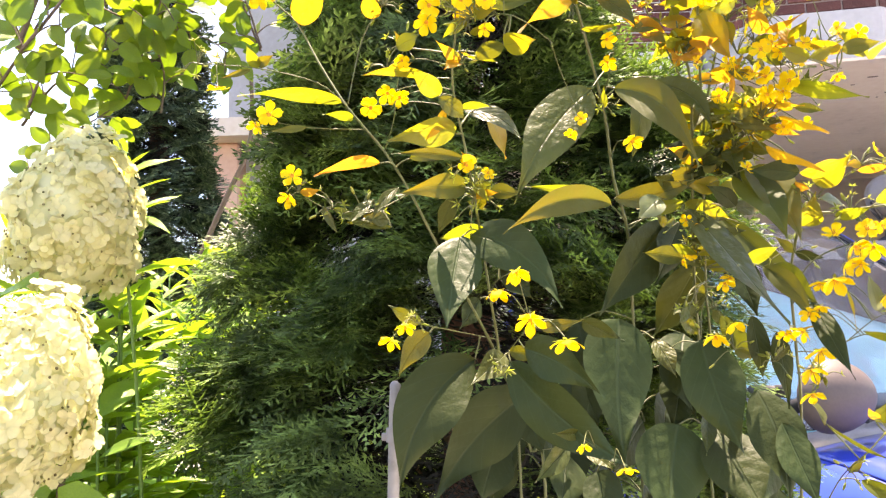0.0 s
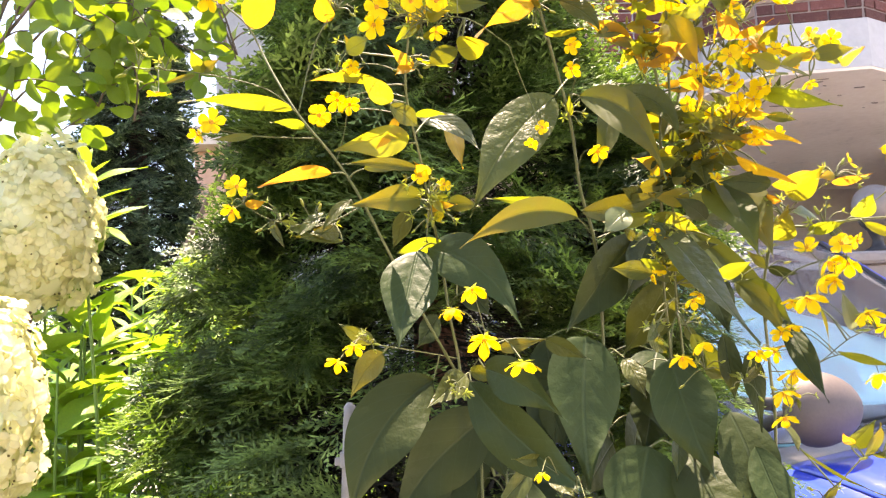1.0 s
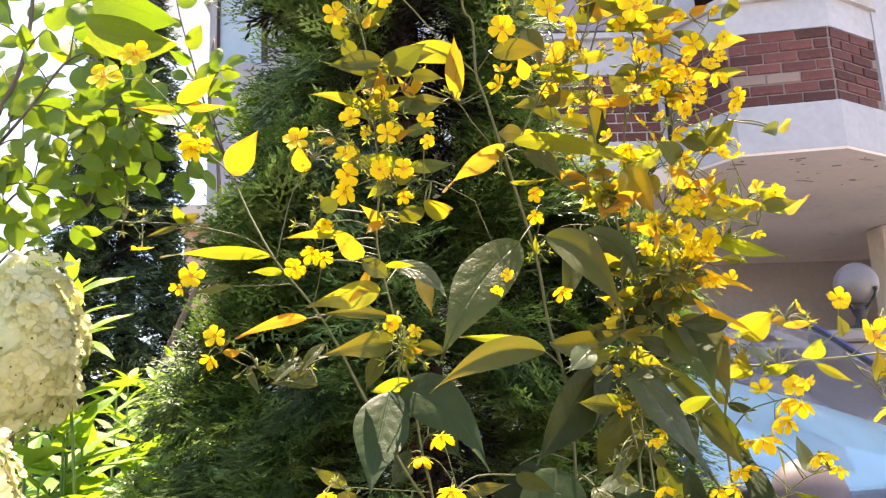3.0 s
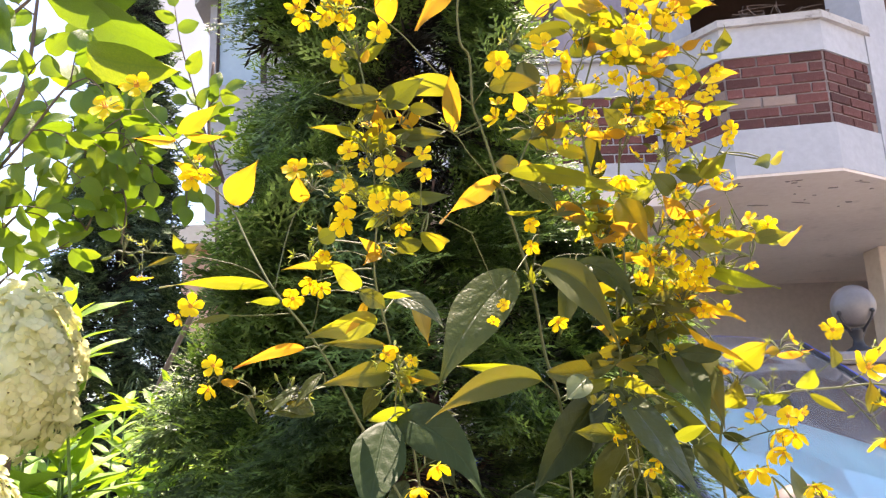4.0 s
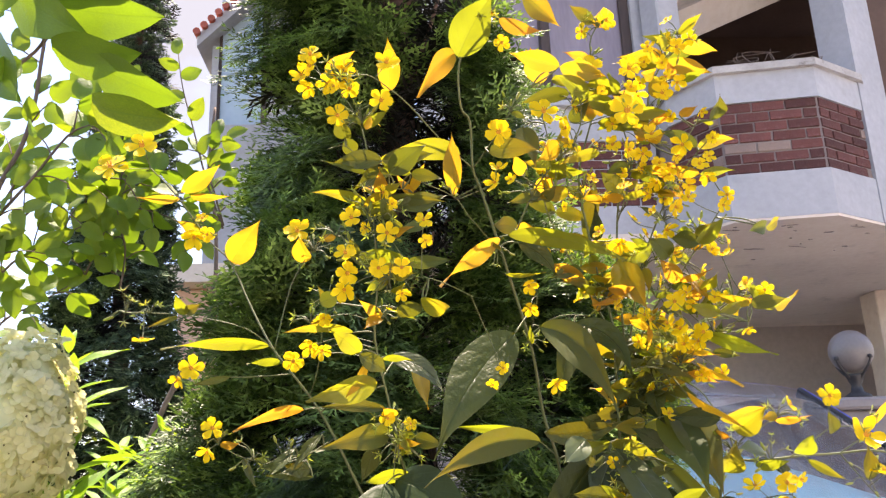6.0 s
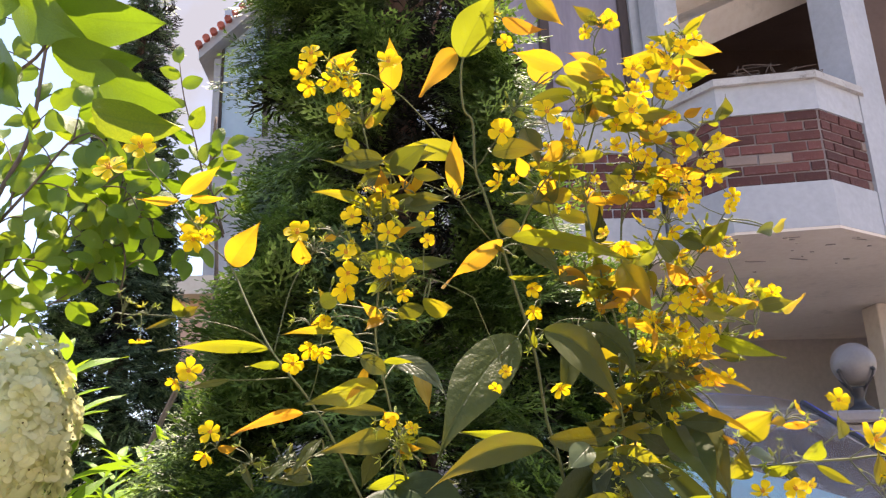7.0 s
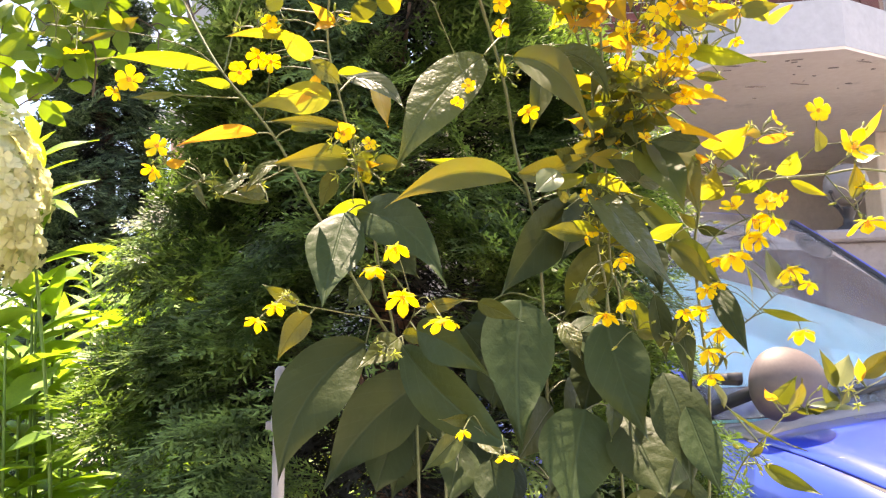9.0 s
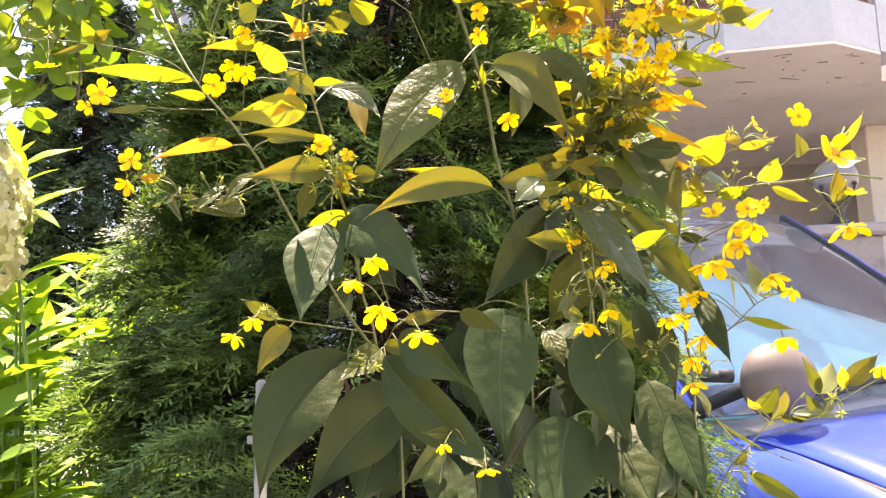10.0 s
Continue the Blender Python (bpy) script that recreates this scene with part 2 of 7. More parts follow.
# far thuja: haze of distance painted in as a paler, bluer green
M_THUJA_HAZY = leafy("hazy_blue_scale_leaf", ((0.042, 0.070, 0.042), (0.28, 0.38, 0.20), (0.062, 0.10, 0.055)), ((0.10, 0.18, 0.06), (0.2, 0.3, 0.1)), 0.55, 0.15, 0, island=True, grain=25, bump=0.3, gloss=0.14)
# dry inner sprays, near-black: shade between the outer sprays is in the colour
M_THUJA_INNER_SHADE = leafy("dry_shaded_inner_foliage", ((0.010, 0.010, 0.006), (0.018, 0.015, 0.009), (0.013, 0.013, 0.008)), ((0.04, 0.04, 0.02), (0.04, 0.035, 0.02)), 0.8, 0.03, 0, island=True, grain=25, bump=0.3)
M_FLORET = leafy("cream_floret", ((0.65, 0.64, 0.34), (0.69, 0.67, 0.44), (0.65, 0.64, 0.38)), ((0.96, 0.93, 0.50), (0.97, 0.94, 0.62)), 0.5, 0.46, 5.0, bump=0.35, grain=120, gloss=0.25)
M_CREAM = leafy("cream_flower_head_core", ((0.62, 0.64, 0.34), (0.7, 0.7, 0.45), (0.6, 0.62, 0.36)), ((0.7, 0.75, 0.3), (0.7, 0.75, 0.3)), 0.7, 0.2, 0, grain=60)
M_SHADE = surface("pale_blue_sunshade", (0.35, 0.76, 0.80), (0.39, 0.80, 0.84), 2.0, 0.8, 0.1)
M_FLORET_OLD = surface("browned_floret_eye", (0.10, 0.10, 0.03), (0.20, 0.16, 0.06), 120, 0.8, 0.3)
M_HERB = leafy("herb_leaf", ((0.17, 0.32, 0.035), (0.23, 0.38, 0.06), (0.19, 0.34, 0.07)), ((0.33, 0.53, 0.02), (0.42, 0.56, 0.03)), 0.42, 0.42, 9.0, bump=0.5, grain=40)
M_SHRUB = leafy("shrub_leaf", ((0.11, 0.20, 0.02), (0.16, 0.24, 0.03), (0.13, 0.22, 0.035)), ((0.22, 0.36, 0.012), (0.40, 0.47, 0.015)), 0.45, 0.44, 6.0, bump=0.5, grain=40)
M_GREENERY = leafy("ground_greenery", ((0.09, 0.20, 0.025), (0.18, 0.31, 0.05), (0.11, 0.22, 0.04)), ((0.36, 0.54, 0.03), (0.48, 0.60, 0.04)), 0.5, 0.42, 0, island=True, grain=20)

# glass: clear for the car, shadows let through
M_GLASS, g_nt, g_p, g_out = nodes_of("window_glass")
g_p.inputs["Base Color"].default_value = (0.95, 0.95, 0.97, 1)
# pale streaks put into the glass to imitate hazy reflections
g_streak = ramp(g_nt, noise_of(g_nt, 2.5, 5, stretch=(0.6, 2.5, 1.0)), 0.35, 0.7)
g_nt.links.new(mixed(g_nt, g_streak, (0.96, 0.96, 0.96), (0.88, 0.88, 0.88)), g_p.inputs["Transmission Weight"])
g_p.inputs["Roughness"].default_value = 0.02
g_p.inputs["IOR"].default_value = 1.5

M_TINTED, t_nt, t_p, t_out = nodes_of("tinted_glass")
t_p.inputs["Base Color"].default_value = (0.16, 0.17, 0.18, 1)
t_p.inputs["Transmission Weight"].default_value = 1.0
t_p.inputs["Roughness"].default_value = 0.03
t_p.inputs["IOR"].default_value = 1.5

# ---- building helpers ----
rng = random.Random(7)


def finish(name, bm, material, parent=None, label="", smooth=False):
    me = bpy.data.meshes.new(name)
    bm.to_mesh(me)
    bm.free()
    for m in material if isinstance(material, (list, tuple)) else [material]:
        me.materials.append(m)
    if smooth:
        me.polygons.foreach_set("use_smooth", [True] * len(me.polygons))
    ob = new(name, me)
    ob.parent = parent
    if label:
        tagged(ob, label)
    return ob


def part(name, bm, material, parent, label="", smooth=False):
    return finish(name, bm, material, parent, label, smooth)


def share(name, me, parent, m):
    ob = new(name, me)
    ob.parent = parent
    ob.matrix_basis = m
    return ob


def thing(name, at, label, category, group="", kind=""):
    e = new(name)
    e.location = at
    e.empty_display_size = 0.1
    return tagged(e, label, category, group, kind)


def box(bm, lo, hi, bevel=0.0):
    r = bmesh.ops.create_cube(bm, size=1)
    c = [(a + b) / 2 for a, b in zip(lo, hi)]
    s = [abs(b - a) for a, b in zip(lo, hi)]
    for v in r["verts"]:
        v.co = Vector((c[0] + v.co.x * s[0], c[1] + v.co.y * s[1], c[2] + v.co.z * s[2]))
    if bevel:
        es = list({e for v in r["verts"] for e in v.link_edges})
        bmesh.ops.bevel(bm, geom=es, offset=bevel, segments=1, affect="EDGES")
    return r["verts"]


def prism(bm, pts, z0, z1):
    """An upright prism over a plan polygon (counter-clockwise seen from above)."""
    lo = [bm.verts.new((x, y, z0)) for x, y in pts]
    hi = [bm.verts.new((x, y, z1)) for x, y in pts]
    bm.faces.new(lo[::-1])
    bm.faces.new(hi)
    n = len(pts)
    for i in range(n):
        j = (i + 1) % n
        bm.faces.new((lo[i], lo[j], hi[j], hi[i]))


def tube(bm, pts, r0, r1, sides=8, cap=True):
    """A tapering round rod through points, smoothed between them."""
    pts = [Vector(p) for p in pts]
    fine = []
    for i in range(len(pts) - 1):
        a, b = pts[max(i - 1, 0)], pts[i]
        c, d = pts[i + 1], pts[min(i + 2, len(pts) - 1)]
        k = 4 if len(pts) > 2 else 1
        for s in range(k):
            t = s / k
            fine.append(0.5 * (2 * b + (c - a) * t + (2 * a - 5 * b + 4 * c - d) * t * t + (3 * b - a - 3 * c + d) * t ** 3))
    fine.append(pts[-1])
    rings = []
    n = len(fine)
    for i, p in enumerate(fine):
        d = (fine[min(i + 1, n - 1)] - fine[max(i - 1, 0)]).normalized()
        u = d.cross(Vector((0.31, 0.95, 0.05))).normalized()
        v = d.cross(u)
        r = r0 + (r1 - r0) * i / max(n - 1, 1)
        rings.append([bm.verts.new(p + r * (math.cos(6.2832 * k / sides) * u + math.sin(6.2832 * k / sides) * v)) for k in range(sides)])
    for a, b in zip(rings, rings[1:]):
        for k in range(sides):
            bm.faces.new((a[k], a[(k + 1) % sides], b[(k + 1) % sides], b[k]))
    if cap:
        bm.faces.new(rings[0][::-1])
        bm.faces.new(rings[-1])
    return fine


def lathe(bm, profile, at=(0, 0, 0), sides=24):
    """A turned shape: (radius, height) pairs from bottom to top."""
    rings = []
    for r, z in profile:
        rings.append([bm.verts.new((at[0] + r * math.cos(6.2832 * k / sides), at[1] + r * math.sin(6.2832 * k / sides), at[2] + z)) for k in range(sides)])
    for a, b in zip(rings, rings[1:]):
        for k in range(sides):
            bm.faces.new((a[k], a[(k + 1) % sides], b[(k + 1) % sides], b[k]))
    bm.faces.new(rings[0][::-1])
    bm.faces.new(rings[-1])


def leaf_outline(t, full=0.34, tip=1.25, base=0.5):
    """Half width along a leaf, widest at `full`."""
    k = math.log(0.5) / math.log(full)
    s = math.sin(math.pi * min(t ** k, 1.0))
    return max(s, 0.0) ** (base if t < full else tip)


def blade(length, width, arch=0.15, fold=0.25, twist=0.0, wave=0.05, full=0.34, tip=1.25, base=0.5, rows=11, cols=6, seed=0, ripple=0.0):
    """A leaf blade along +y with its face to +z: arch bends it over, fold raises the sides along the midrib."""
    r = random.Random(seed)
    bm = bmesh.new()
    uvl = bm.loops.layers.uv.new("uv")
    ph, ph2 = r.uniform(0, 6), r.uniform(0, 6)
    grid = []
    for i in range(rows + 1):
        t = i / rows
        hw = width * 0.5 * leaf_outline(t, full, tip, base)
        ang = arch * 2.2 * t
        y = length * t * (1 - 0.18 * abs(arch) * t)
        z0 = -length * arch * t * t
        row = []
        for j in range(cols + 1):
            u = 2 * j / cols - 1
            zz = fold * hw * abs(u) + wave * width * abs(u) * math.sin(9 * t + ph + (1.7 if u > 0 else 0)) * (0.4 + t)
            zz += 0.03 * width * math.sin(5 * t + ph2)
            zz += ripple * hw * math.sin(44 * (t - 0.28 * abs(u)) + ph) * math.sin(math.pi * min(1, 1.2 * abs(u)))
            x = hw * u
            tw = twist * t
            row.append((bm.verts.new((x * math.cos(tw) - zz * math.sin(tw), y, z0 + zz * math.cos(tw) + x * math.sin(tw))), (0.5 + 0.5 * u * (hw / (width * 0.5)), t)))
        grid.append(row)
    for a, b in zip(grid, grid[1:]):
        for j in range(cols):
            q = (a[j], a[j + 1], b[j + 1], b[j])
            try:
                f = bm.faces.new([v for v, _ in q])
            except ValueError:
                continue
            f.smooth = True
            for lp, (_, uvc) in zip(f.loops, q):
                lp[uvl].uv = uvc
    return bm


def aim(base, tip, roll=0.0, face=(0, -1, 0.25)):
    """A pose at base with +y towards tip and +z as near to `face` as it can be, turned by roll degrees."""
    b, y = Vector(base), (Vector(tip) - Vector(base)).normalized()
    f = Vector(face)
    z = (f - y * f.dot(y)).normalized()
    x = y.cross(z)
    m = Matrix((x, y, z)).transposed().to_4x4()
    return Matrix.Translation(b) @ m @ Matrix.Rotation(radians(roll), 4, "Y")


def bulk(name, verts, faces, material, parent, label="", kind="stuff"):
    """One mesh from arrays of places and triangles."""
    me = bpy.data.meshes.new(name)
    n, f = len(verts), len(faces)
    me.vertices.add(n)
    me.vertices.foreach_set("co", np.asarray(verts, np.float32).ravel())
    me.loops.add(3 * f)
    me.loops.foreach_set("vertex_index", np.asarray(faces, np.int32).ravel())
    me.polygons.add(f)
    me.polygons.foreach_set("loop_start", np.arange(0, 3 * f, 3, dtype=np.int32))
    me.update(calc_edges=True)
    me.materials.append(material)
    ob = new(name, me)
    ob.parent = parent
    if kind:
        tagged(ob, kind=kind)
    if label:
        tagged(ob, label)
    return ob

# ---- ground ----


def sheet(name, x0, x1, y0, y1, n, material, z=0.0, rough=0.0, label="", seed=0):
    bm = bmesh.new()
    vs = {}
    for i in range(n + 1):
        for j in range(n + 1):
            x, y = x0 + (x1 - x0) * i / n, y0 + (y1 - y0) * j / n
            vs[i, j] = bm.verts.new((x, y, z + rough * noise.noise((x * 3, y * 3, seed))))
    for i in range(n):
        for j in range(n):
            bm.faces.new((vs[i, j], vs[i + 1, j], vs[i + 1, j + 1], vs[i, j + 1]))
    return tagged(finish(name, bm, material, None, label, True), kind="structure")


sheet("ground", -600, 600, -600, 600, 8, M_SOIL, -0.02, 0, "dark earth ground")
sheet("flower_bed", -3.2, 0.62, -1.2, 6.5, 40, M_SOIL, 0.0, 0.05, "dark loose soil of the flower bed")
sheet("pavement", 0.70, 12, -4, 8.4, 4, M_PAVE, 0.0, 0, "grey concrete paving of the drive")
bm = bmesh.new()
box(bm, (0.62, -4, -0.1), (0.70, 6.5, 0.10), 0.008)
tagged(finish("kerb", bm, M_PAVE, None, "concrete edging beside the flower bed"), kind="structure")

# ---- house ----
house = thing("house", (0, 0, 0), "white and brick two-storey house with a bay balcony", "house", kind="structure")
BAY = [(1.90, 5.10), (2.12, 4.765), (2.732, 4.65), (3.157, 4.885), (3.50, 5.45), (3.50, 6.4), (1.90, 6.4)]


def inset(pts, d):
    """The plan moved outwards by d along its first five corners."""
    c = Vector((2.7, 6.0))
    return [tuple(c + (Vector(p) - c) * (1 + d / (Vector(p) - c).length)) if i < 5 else p for i, p in enumerate(pts)]


Z_SOF, Z_B0, Z_B1, Z_TOP = 2.813, 3.116, 3.604, 3.86
bm = bmesh.new()
prism(bm, BAY, Z_SOF + 0.006, Z_B0)
prism(bm, BAY, Z_B1, Z_TOP - 0.05)
part("balcony_band", bm, M_WHITE, house, "white painted balcony parapet bands")
bm = bmesh.new()
prism(bm, inset(BAY, 0.035), Z_TOP - 0.05, Z_TOP)
part("balcony_coping", bm, M_COPING, house, "white overhanging parapet coping")
bm = bmesh.new()
prism(bm, inset(BAY, -0.020), Z_B0, Z_B1)
part("balcony_brick_backing", bm, M_MORTAR, house, "grey mortar behind the bricks")

# stucco underside: the bay's slab with the carport ceiling behind it
bm = bmesh.new()
prism(bm, inset(BAY, -0.004), Z_SOF - 0.012, Z_SOF + 0.006)
part("balcony_underside", bm, M_STUCCO, house, "grey stucco underside with flaked patches")
bm = bmesh.new()
prism(bm, [(0.2, 5.32), (1.9, 5.32), (1.9, 6.4), (3.5, 6.4), (3.5, 5.46), (9.0, 5.46), (9.0, 9.0), (0.2, 9.0)], Z_SOF - 0.012, Z_SOF + 0.1)
part("carport_ceiling", bm, M_STUCCO, house, "grey stucco carport ceiling")
bm = bmesh.new()
box(bm, (4.13, 6.75, 0), (9.0, 7.0, Z_SOF - 0.012), 0.01)
part("side_wall", bm, M_STUCCO, house, "grey stucco wall beside the carport recess")
bm = bmesh.new()
box(bm, (0.2, 8.4, 0), (9.0, 8.7, Z_SOF - 0.012))
part("carport_wall", bm, M_SHADED_WALL, house, "grey wall at the back of the carport, recess shade in its colour")
bm = bmesh.new()
box(bm, (5.4, 5.5, 0), (5.8, 6.0, Z_SOF - 0.012), 0.015)
part("carport_pillar", bm, M_WHITE, house, "white square carport pillar")
# flaked plaster on the underside
fr = random.Random(5)
for i in range(20):
    x, y = fr.uniform(2.15, 3.15), fr.uniform(4.82, 4.9 + 1.0 * fr.random() ** 2)
    bm = bmesh.new()
    n = 9
    a0, w, d = fr.uniform(-0.3, 0.3), fr.uniform(0.01, 0.13) * fr.random() ** 2 + 0.008, fr.uniform(0.003, 0.012)
    ring = []
    for k in range(n):
        a = 6.2832 * k / n
        rr = fr.uniform(0.35, 1.3)
        px, py = w * rr * math.cos(a), d * rr * math.sin(a)
        ring.append((x + px * math.cos(a0) - py * math.sin(a0), y + px * math.sin(a0) + py * math.cos(a0)))
    prism(bm, ring, Z_SOF - 0.017, Z_SOF - 0.011)
    part("flaked_patch", bm, M_PATCH, house)

# bricks of the balcony panels, one object each
PANELS = [(BAY[0], BAY[1]), (BAY[1], BAY[2]), (BAY[2], BAY[3]), (BAY[3], BAY[4])]
brick_meshes = {}


def brick_mesh(length, height, k, material):
    key = (round(length, 3), round(height, 3), k, material.name)
    if key not in brick_meshes:
        bm = bmesh.new()
        box(bm, (0, -0.013, 0), (length, 0.012, height), 0.003)
        r = random.Random(k)
        for v in bm.verts:
            v.co += Vector((r.uniform(-1, 1), r.uniform(-1, 1), r.uniform(-1, 1))) * 0.0026
        me = bpy.data.meshes.new("brick")
        bm.to_mesh(me)
        bm.free()
        me.materials.append(material)
        brick_meshes[key] = me
    return brick_meshes[key]


def brick_panel(a, b, z0, z1, parent, courses=7, seed=0, back=0.035, full=0.205):
    a, b = Vector((*a, 0)), Vector((*b, 0))
    d = (b - a).normalized()
    nrm = Vector((d.y, -d.x, 0))
    span = (b - a).length
    h = (z1 - z0) / courses
    r = random.Random(seed)
    for c in range(courses):
        x = 0.008 - (full / 2 if c % 2 else 0)
        while x < span - 0.03:
            x0, x1 = max(x, 0.008), min(x + full, span - 0.008)
            if x1 - x0 > 0.03:
                me = brick_mesh(x1 - x0 - 0.012, h - 0.012, r.randrange(3), M_BRICK_PALE if (r.random() < 0.08 or x1 - x0 < full * 0.45 and r.random() < 0.5) else M_BRICK)
                p = a + d * x0 - nrm * (back - 0.012 - r.uniform(0, 0.004))
                m = Matrix((d, -nrm, Vector((0, 0, 1)))).transposed().to_4x4()
                share("brick", me, parent, Matrix.Translation((p.x, p.y, z0 + c * h + 0.006)) @ m)
            x += full


# loggia behind the parapet: dark room, pillars, ceiling
bm = bmesh.new()
box(bm, (1.2, 7.9, Z_SOF), (6.0, 8.1, 6.6))
part("loggia_back_wall", bm, M_DARKROOM, house, "brown shaded back wall of the loggia")
bm = bmesh.new()
box(bm, (3.62, 5.6, Z_SOF + 0.1), (6.4, 5.8, 6.6))
box(bm, (1.62, 5.5, Z_SOF + 0.1), (1.78, 7.9, 6.6))
part("loggia_side_wall", bm, M_DARKROOM, house, "dark brown side walls of the loggia")


def pillar(x, y, w, z0, z1, turn):
    bm = bmesh.new()
    box(bm, (-w / 2, -w / 2, z0), (w / 2, w / 2, z1), 0.012)
    ob = part("pillar", bm, M_WHITE, house, "white square balcony pillar")
    ob.location = (x, y, 0)
    ob.rotation_euler = (0, 0, radians(turn))


pillar(1.98, 5.22, 0.20, Z_TOP, 6.3, 20)
bm = bmesh.new()
prism(bm, [(3.150, 4.872), (3.42, 5.02), (3.31, 5.24), (3.04, 5.09)], Z_SOF + 0.006, 6.3)
part("pillar", bm, M_WHITE, house, "white balcony pillar that runs down to the slab")
bm = bmesh.new()
tube(bm, [(2.2, 6.3, 5.00), (4.1, 6.3, 5.86)], 0.2, 0.2, 4)
tube(bm, [(2.0, 6.42, 5.24), (4.1, 6.42, 6.16)], 0.22, 0.22, 4)
part("loggia_beam", bm, M_STUCCO, house, "grey sloping beam inside the loggia")
bm = bmesh.new()
prism(bm, [(1.6, 5.0), (2.1, 4.72), (2.74, 4.6), (3.22, 4.85), (3.6, 5.4), (6.5, 5.5), (6.5, 8.1), (1.6, 8.1)], 5.95, 6.2)
part("loggia_ceiling", bm, M_DARKROOM, house, "dark brown boarded loggia ceiling")
# unseen upper wall and overhang, added to keep sun off the car
bm = bmesh.new()
box(bm, (-0.7, 5.7, 6.6), (9.0, 9.0, 10.6))
part("unseen_shade_wall", bm, M_WHITE, house, "white unseen wall added to shade the drive")
bm = bmesh.new()
box(bm, (-0.9, 4.9, 10.6), (9.2, 9.3, 10.85))
part("eaves", bm, M_TILE, house, "red tiled unseen overhang added to shade the drive")
# dry twigs lying on the coping
tr = random.Random(4)
bm = bmesh.new()
for i in range(22):
    x, y = tr.uniform(2.35, 2.85), tr.uniform(4.76, 4.85)
    tube(bm, [(x, y, Z_TOP + 0.01), (x + tr.uniform(-0.15, 0.15), y + 0.03, Z_TOP + tr.uniform(0.05, 0.14)), (x + tr.uniform(-0.25, 0.25), y + 0.05, Z_TOP + tr.uniform(0.03, 0.18))], 0.004, 0.002, 4)
tagged(finish("dry_twigs", bm, M_TWIG, None, "tangle of dry twigs on the balcony coping"), category="twigs", kind="stuff")

# wall beside the bay, with a tall window over a brick panel
bm = bmesh.new()
box(bm, (0.2, 5.32, Z_SOF + 0.1), (1.88, 5.6, Z_B0))
box(bm, (0.2, 5.32, Z_B1), (1.88, 5.6, 3.90))
box(bm, (0.2, 5.34, Z_B0), (1.88, 5.6, Z_B1))
box(bm, (1.80, 5.32, 3.90), (1.88, 5.6, 6.6))
box(bm, (0.2, 5.32, 3.90), (0.5, 5.6, 6.6))
box(bm, (0.5, 5.32, 5.6), (1.80, 5.6, 6.6))
part("upper_wall", bm, M_WHITE, house, "white rendered upper wall")
window = thing("window_1", (0, 0, 0), "brown framed upstairs window with grey blinds", "window", kind="structure")
bm = bmesh.new()
for x in (0.5, 1.12, 1.73):
    box(bm, (x, 5.36, 3.90), (x + 0.07, 5.44, 5.6), 0.005)
for z in (3.90, 5.53):
    box(bm, (0.57, 5.37, z), (1.73, 5.43, z + 0.07), 0.005)
part("window_frame", bm, M_DARKWOOD, window, "dark brown wooden frame")
for x in (0.57, 1.19):
    bm = bmesh.new()
    box(bm, (x, 5.395, 3.97), (x + 0.54, 5.405, 5.53))
    part("pane", bm, M_PANE_MAUVE, window, "greyish reflecting pane")
bm = bmesh.new()
box(bm, (0.45, 5.27, 3.86), (1.84, 5.315, 3.905), 0.006)
part("window_sill", bm, M_WHITE, window)

# wing on the other side, with a gable, a blue pane and a pink corner post
bm = bmesh.new()
box(bm, (-1.93, 8.0, 0.55), (-1.86, 8.3, 5.95))
box(bm, (-1.86, 8.0, 0.55), (0.2, 8.3, 5.02))
box(bm, (-1.33, 8.0, 5.02), (0.2, 8.3, 7.2))
part("wing_wall", bm, M_WHITE, house, "white rendered wing wall")
bm = bmesh.new()
box(bm, (-1.93, 7.96, 0), (0.2, 8.32, 0.9), 0.01)
part("wing_base", bm, M_STUCCO, house, "grey plinth of the wing")
bm = bmesh.new()
box(bm, (-2.02, 7.55, 0), (-1.72, 7.85, 3.15), 0.02)
part("corner_post", bm, M_PINK, house, "pink plastered corner post")
bm = bmesh.new()
prism(bm, [(-2.1, 7.3), (0.2, 7.3), (0.2, 8.0), (-2.1, 8.0)], 3.15, 3.32)
part("porch_slab", bm, M_STUCCO, house, "grey porch slab")
win2 = thing("window_2", (0, 0, 0), "tall blue-tinted window under the gable", "window", kind="structure")
bm = bmesh.new()
box(bm, (-1.86, 8.05, 5.02), (-1.40, 8.06, 6.6))
part("pane", bm, M_PANE, win2, "blue-tinted pane")
bm = bmesh.new()
box(bm, (-1.40, 8.02, 5.02), (-1.34, 8.1, 7.0), 0.005)
box(bm, (-1.862, 8.02, 5.02), (-1.835, 8.1, 6.1), 0.004)
part("window_frame", bm, M_DARKWOOD, win2)
# rake of the tiled roof
bm = bmesh.new()
v0 = [(-2.06, 7.85, 5.86), (-2.06, 7.85, 6.0), (0.0, 7.85, 8.14), (0.0, 7.85, 8.0)]
lo = [bm.verts.new(p) for p in v0]
hi = [bm.verts.new((x, 12.0, z)) for x, y, z in v0]
bm.faces.new(lo)
bm.faces.new(hi[::-1])
for i in range(4):
    j = (i + 1) % 4
    bm.faces.new((lo[j], lo[i], hi[i], hi[j]))
roof = part("roof", bm, M_WHITE, house, "white painted gable eave under red tiles")
bm = bmesh.new()
tube(bm, [(0, 0.0, 0), (0, 0.22, 0)], 0.040, 0.034, 8)
tile_me = bpy.data.meshes.new("roof_tile")
bm.to_mesh(tile_me)
bm.free()
tile_me.materials.append(M_TILE)
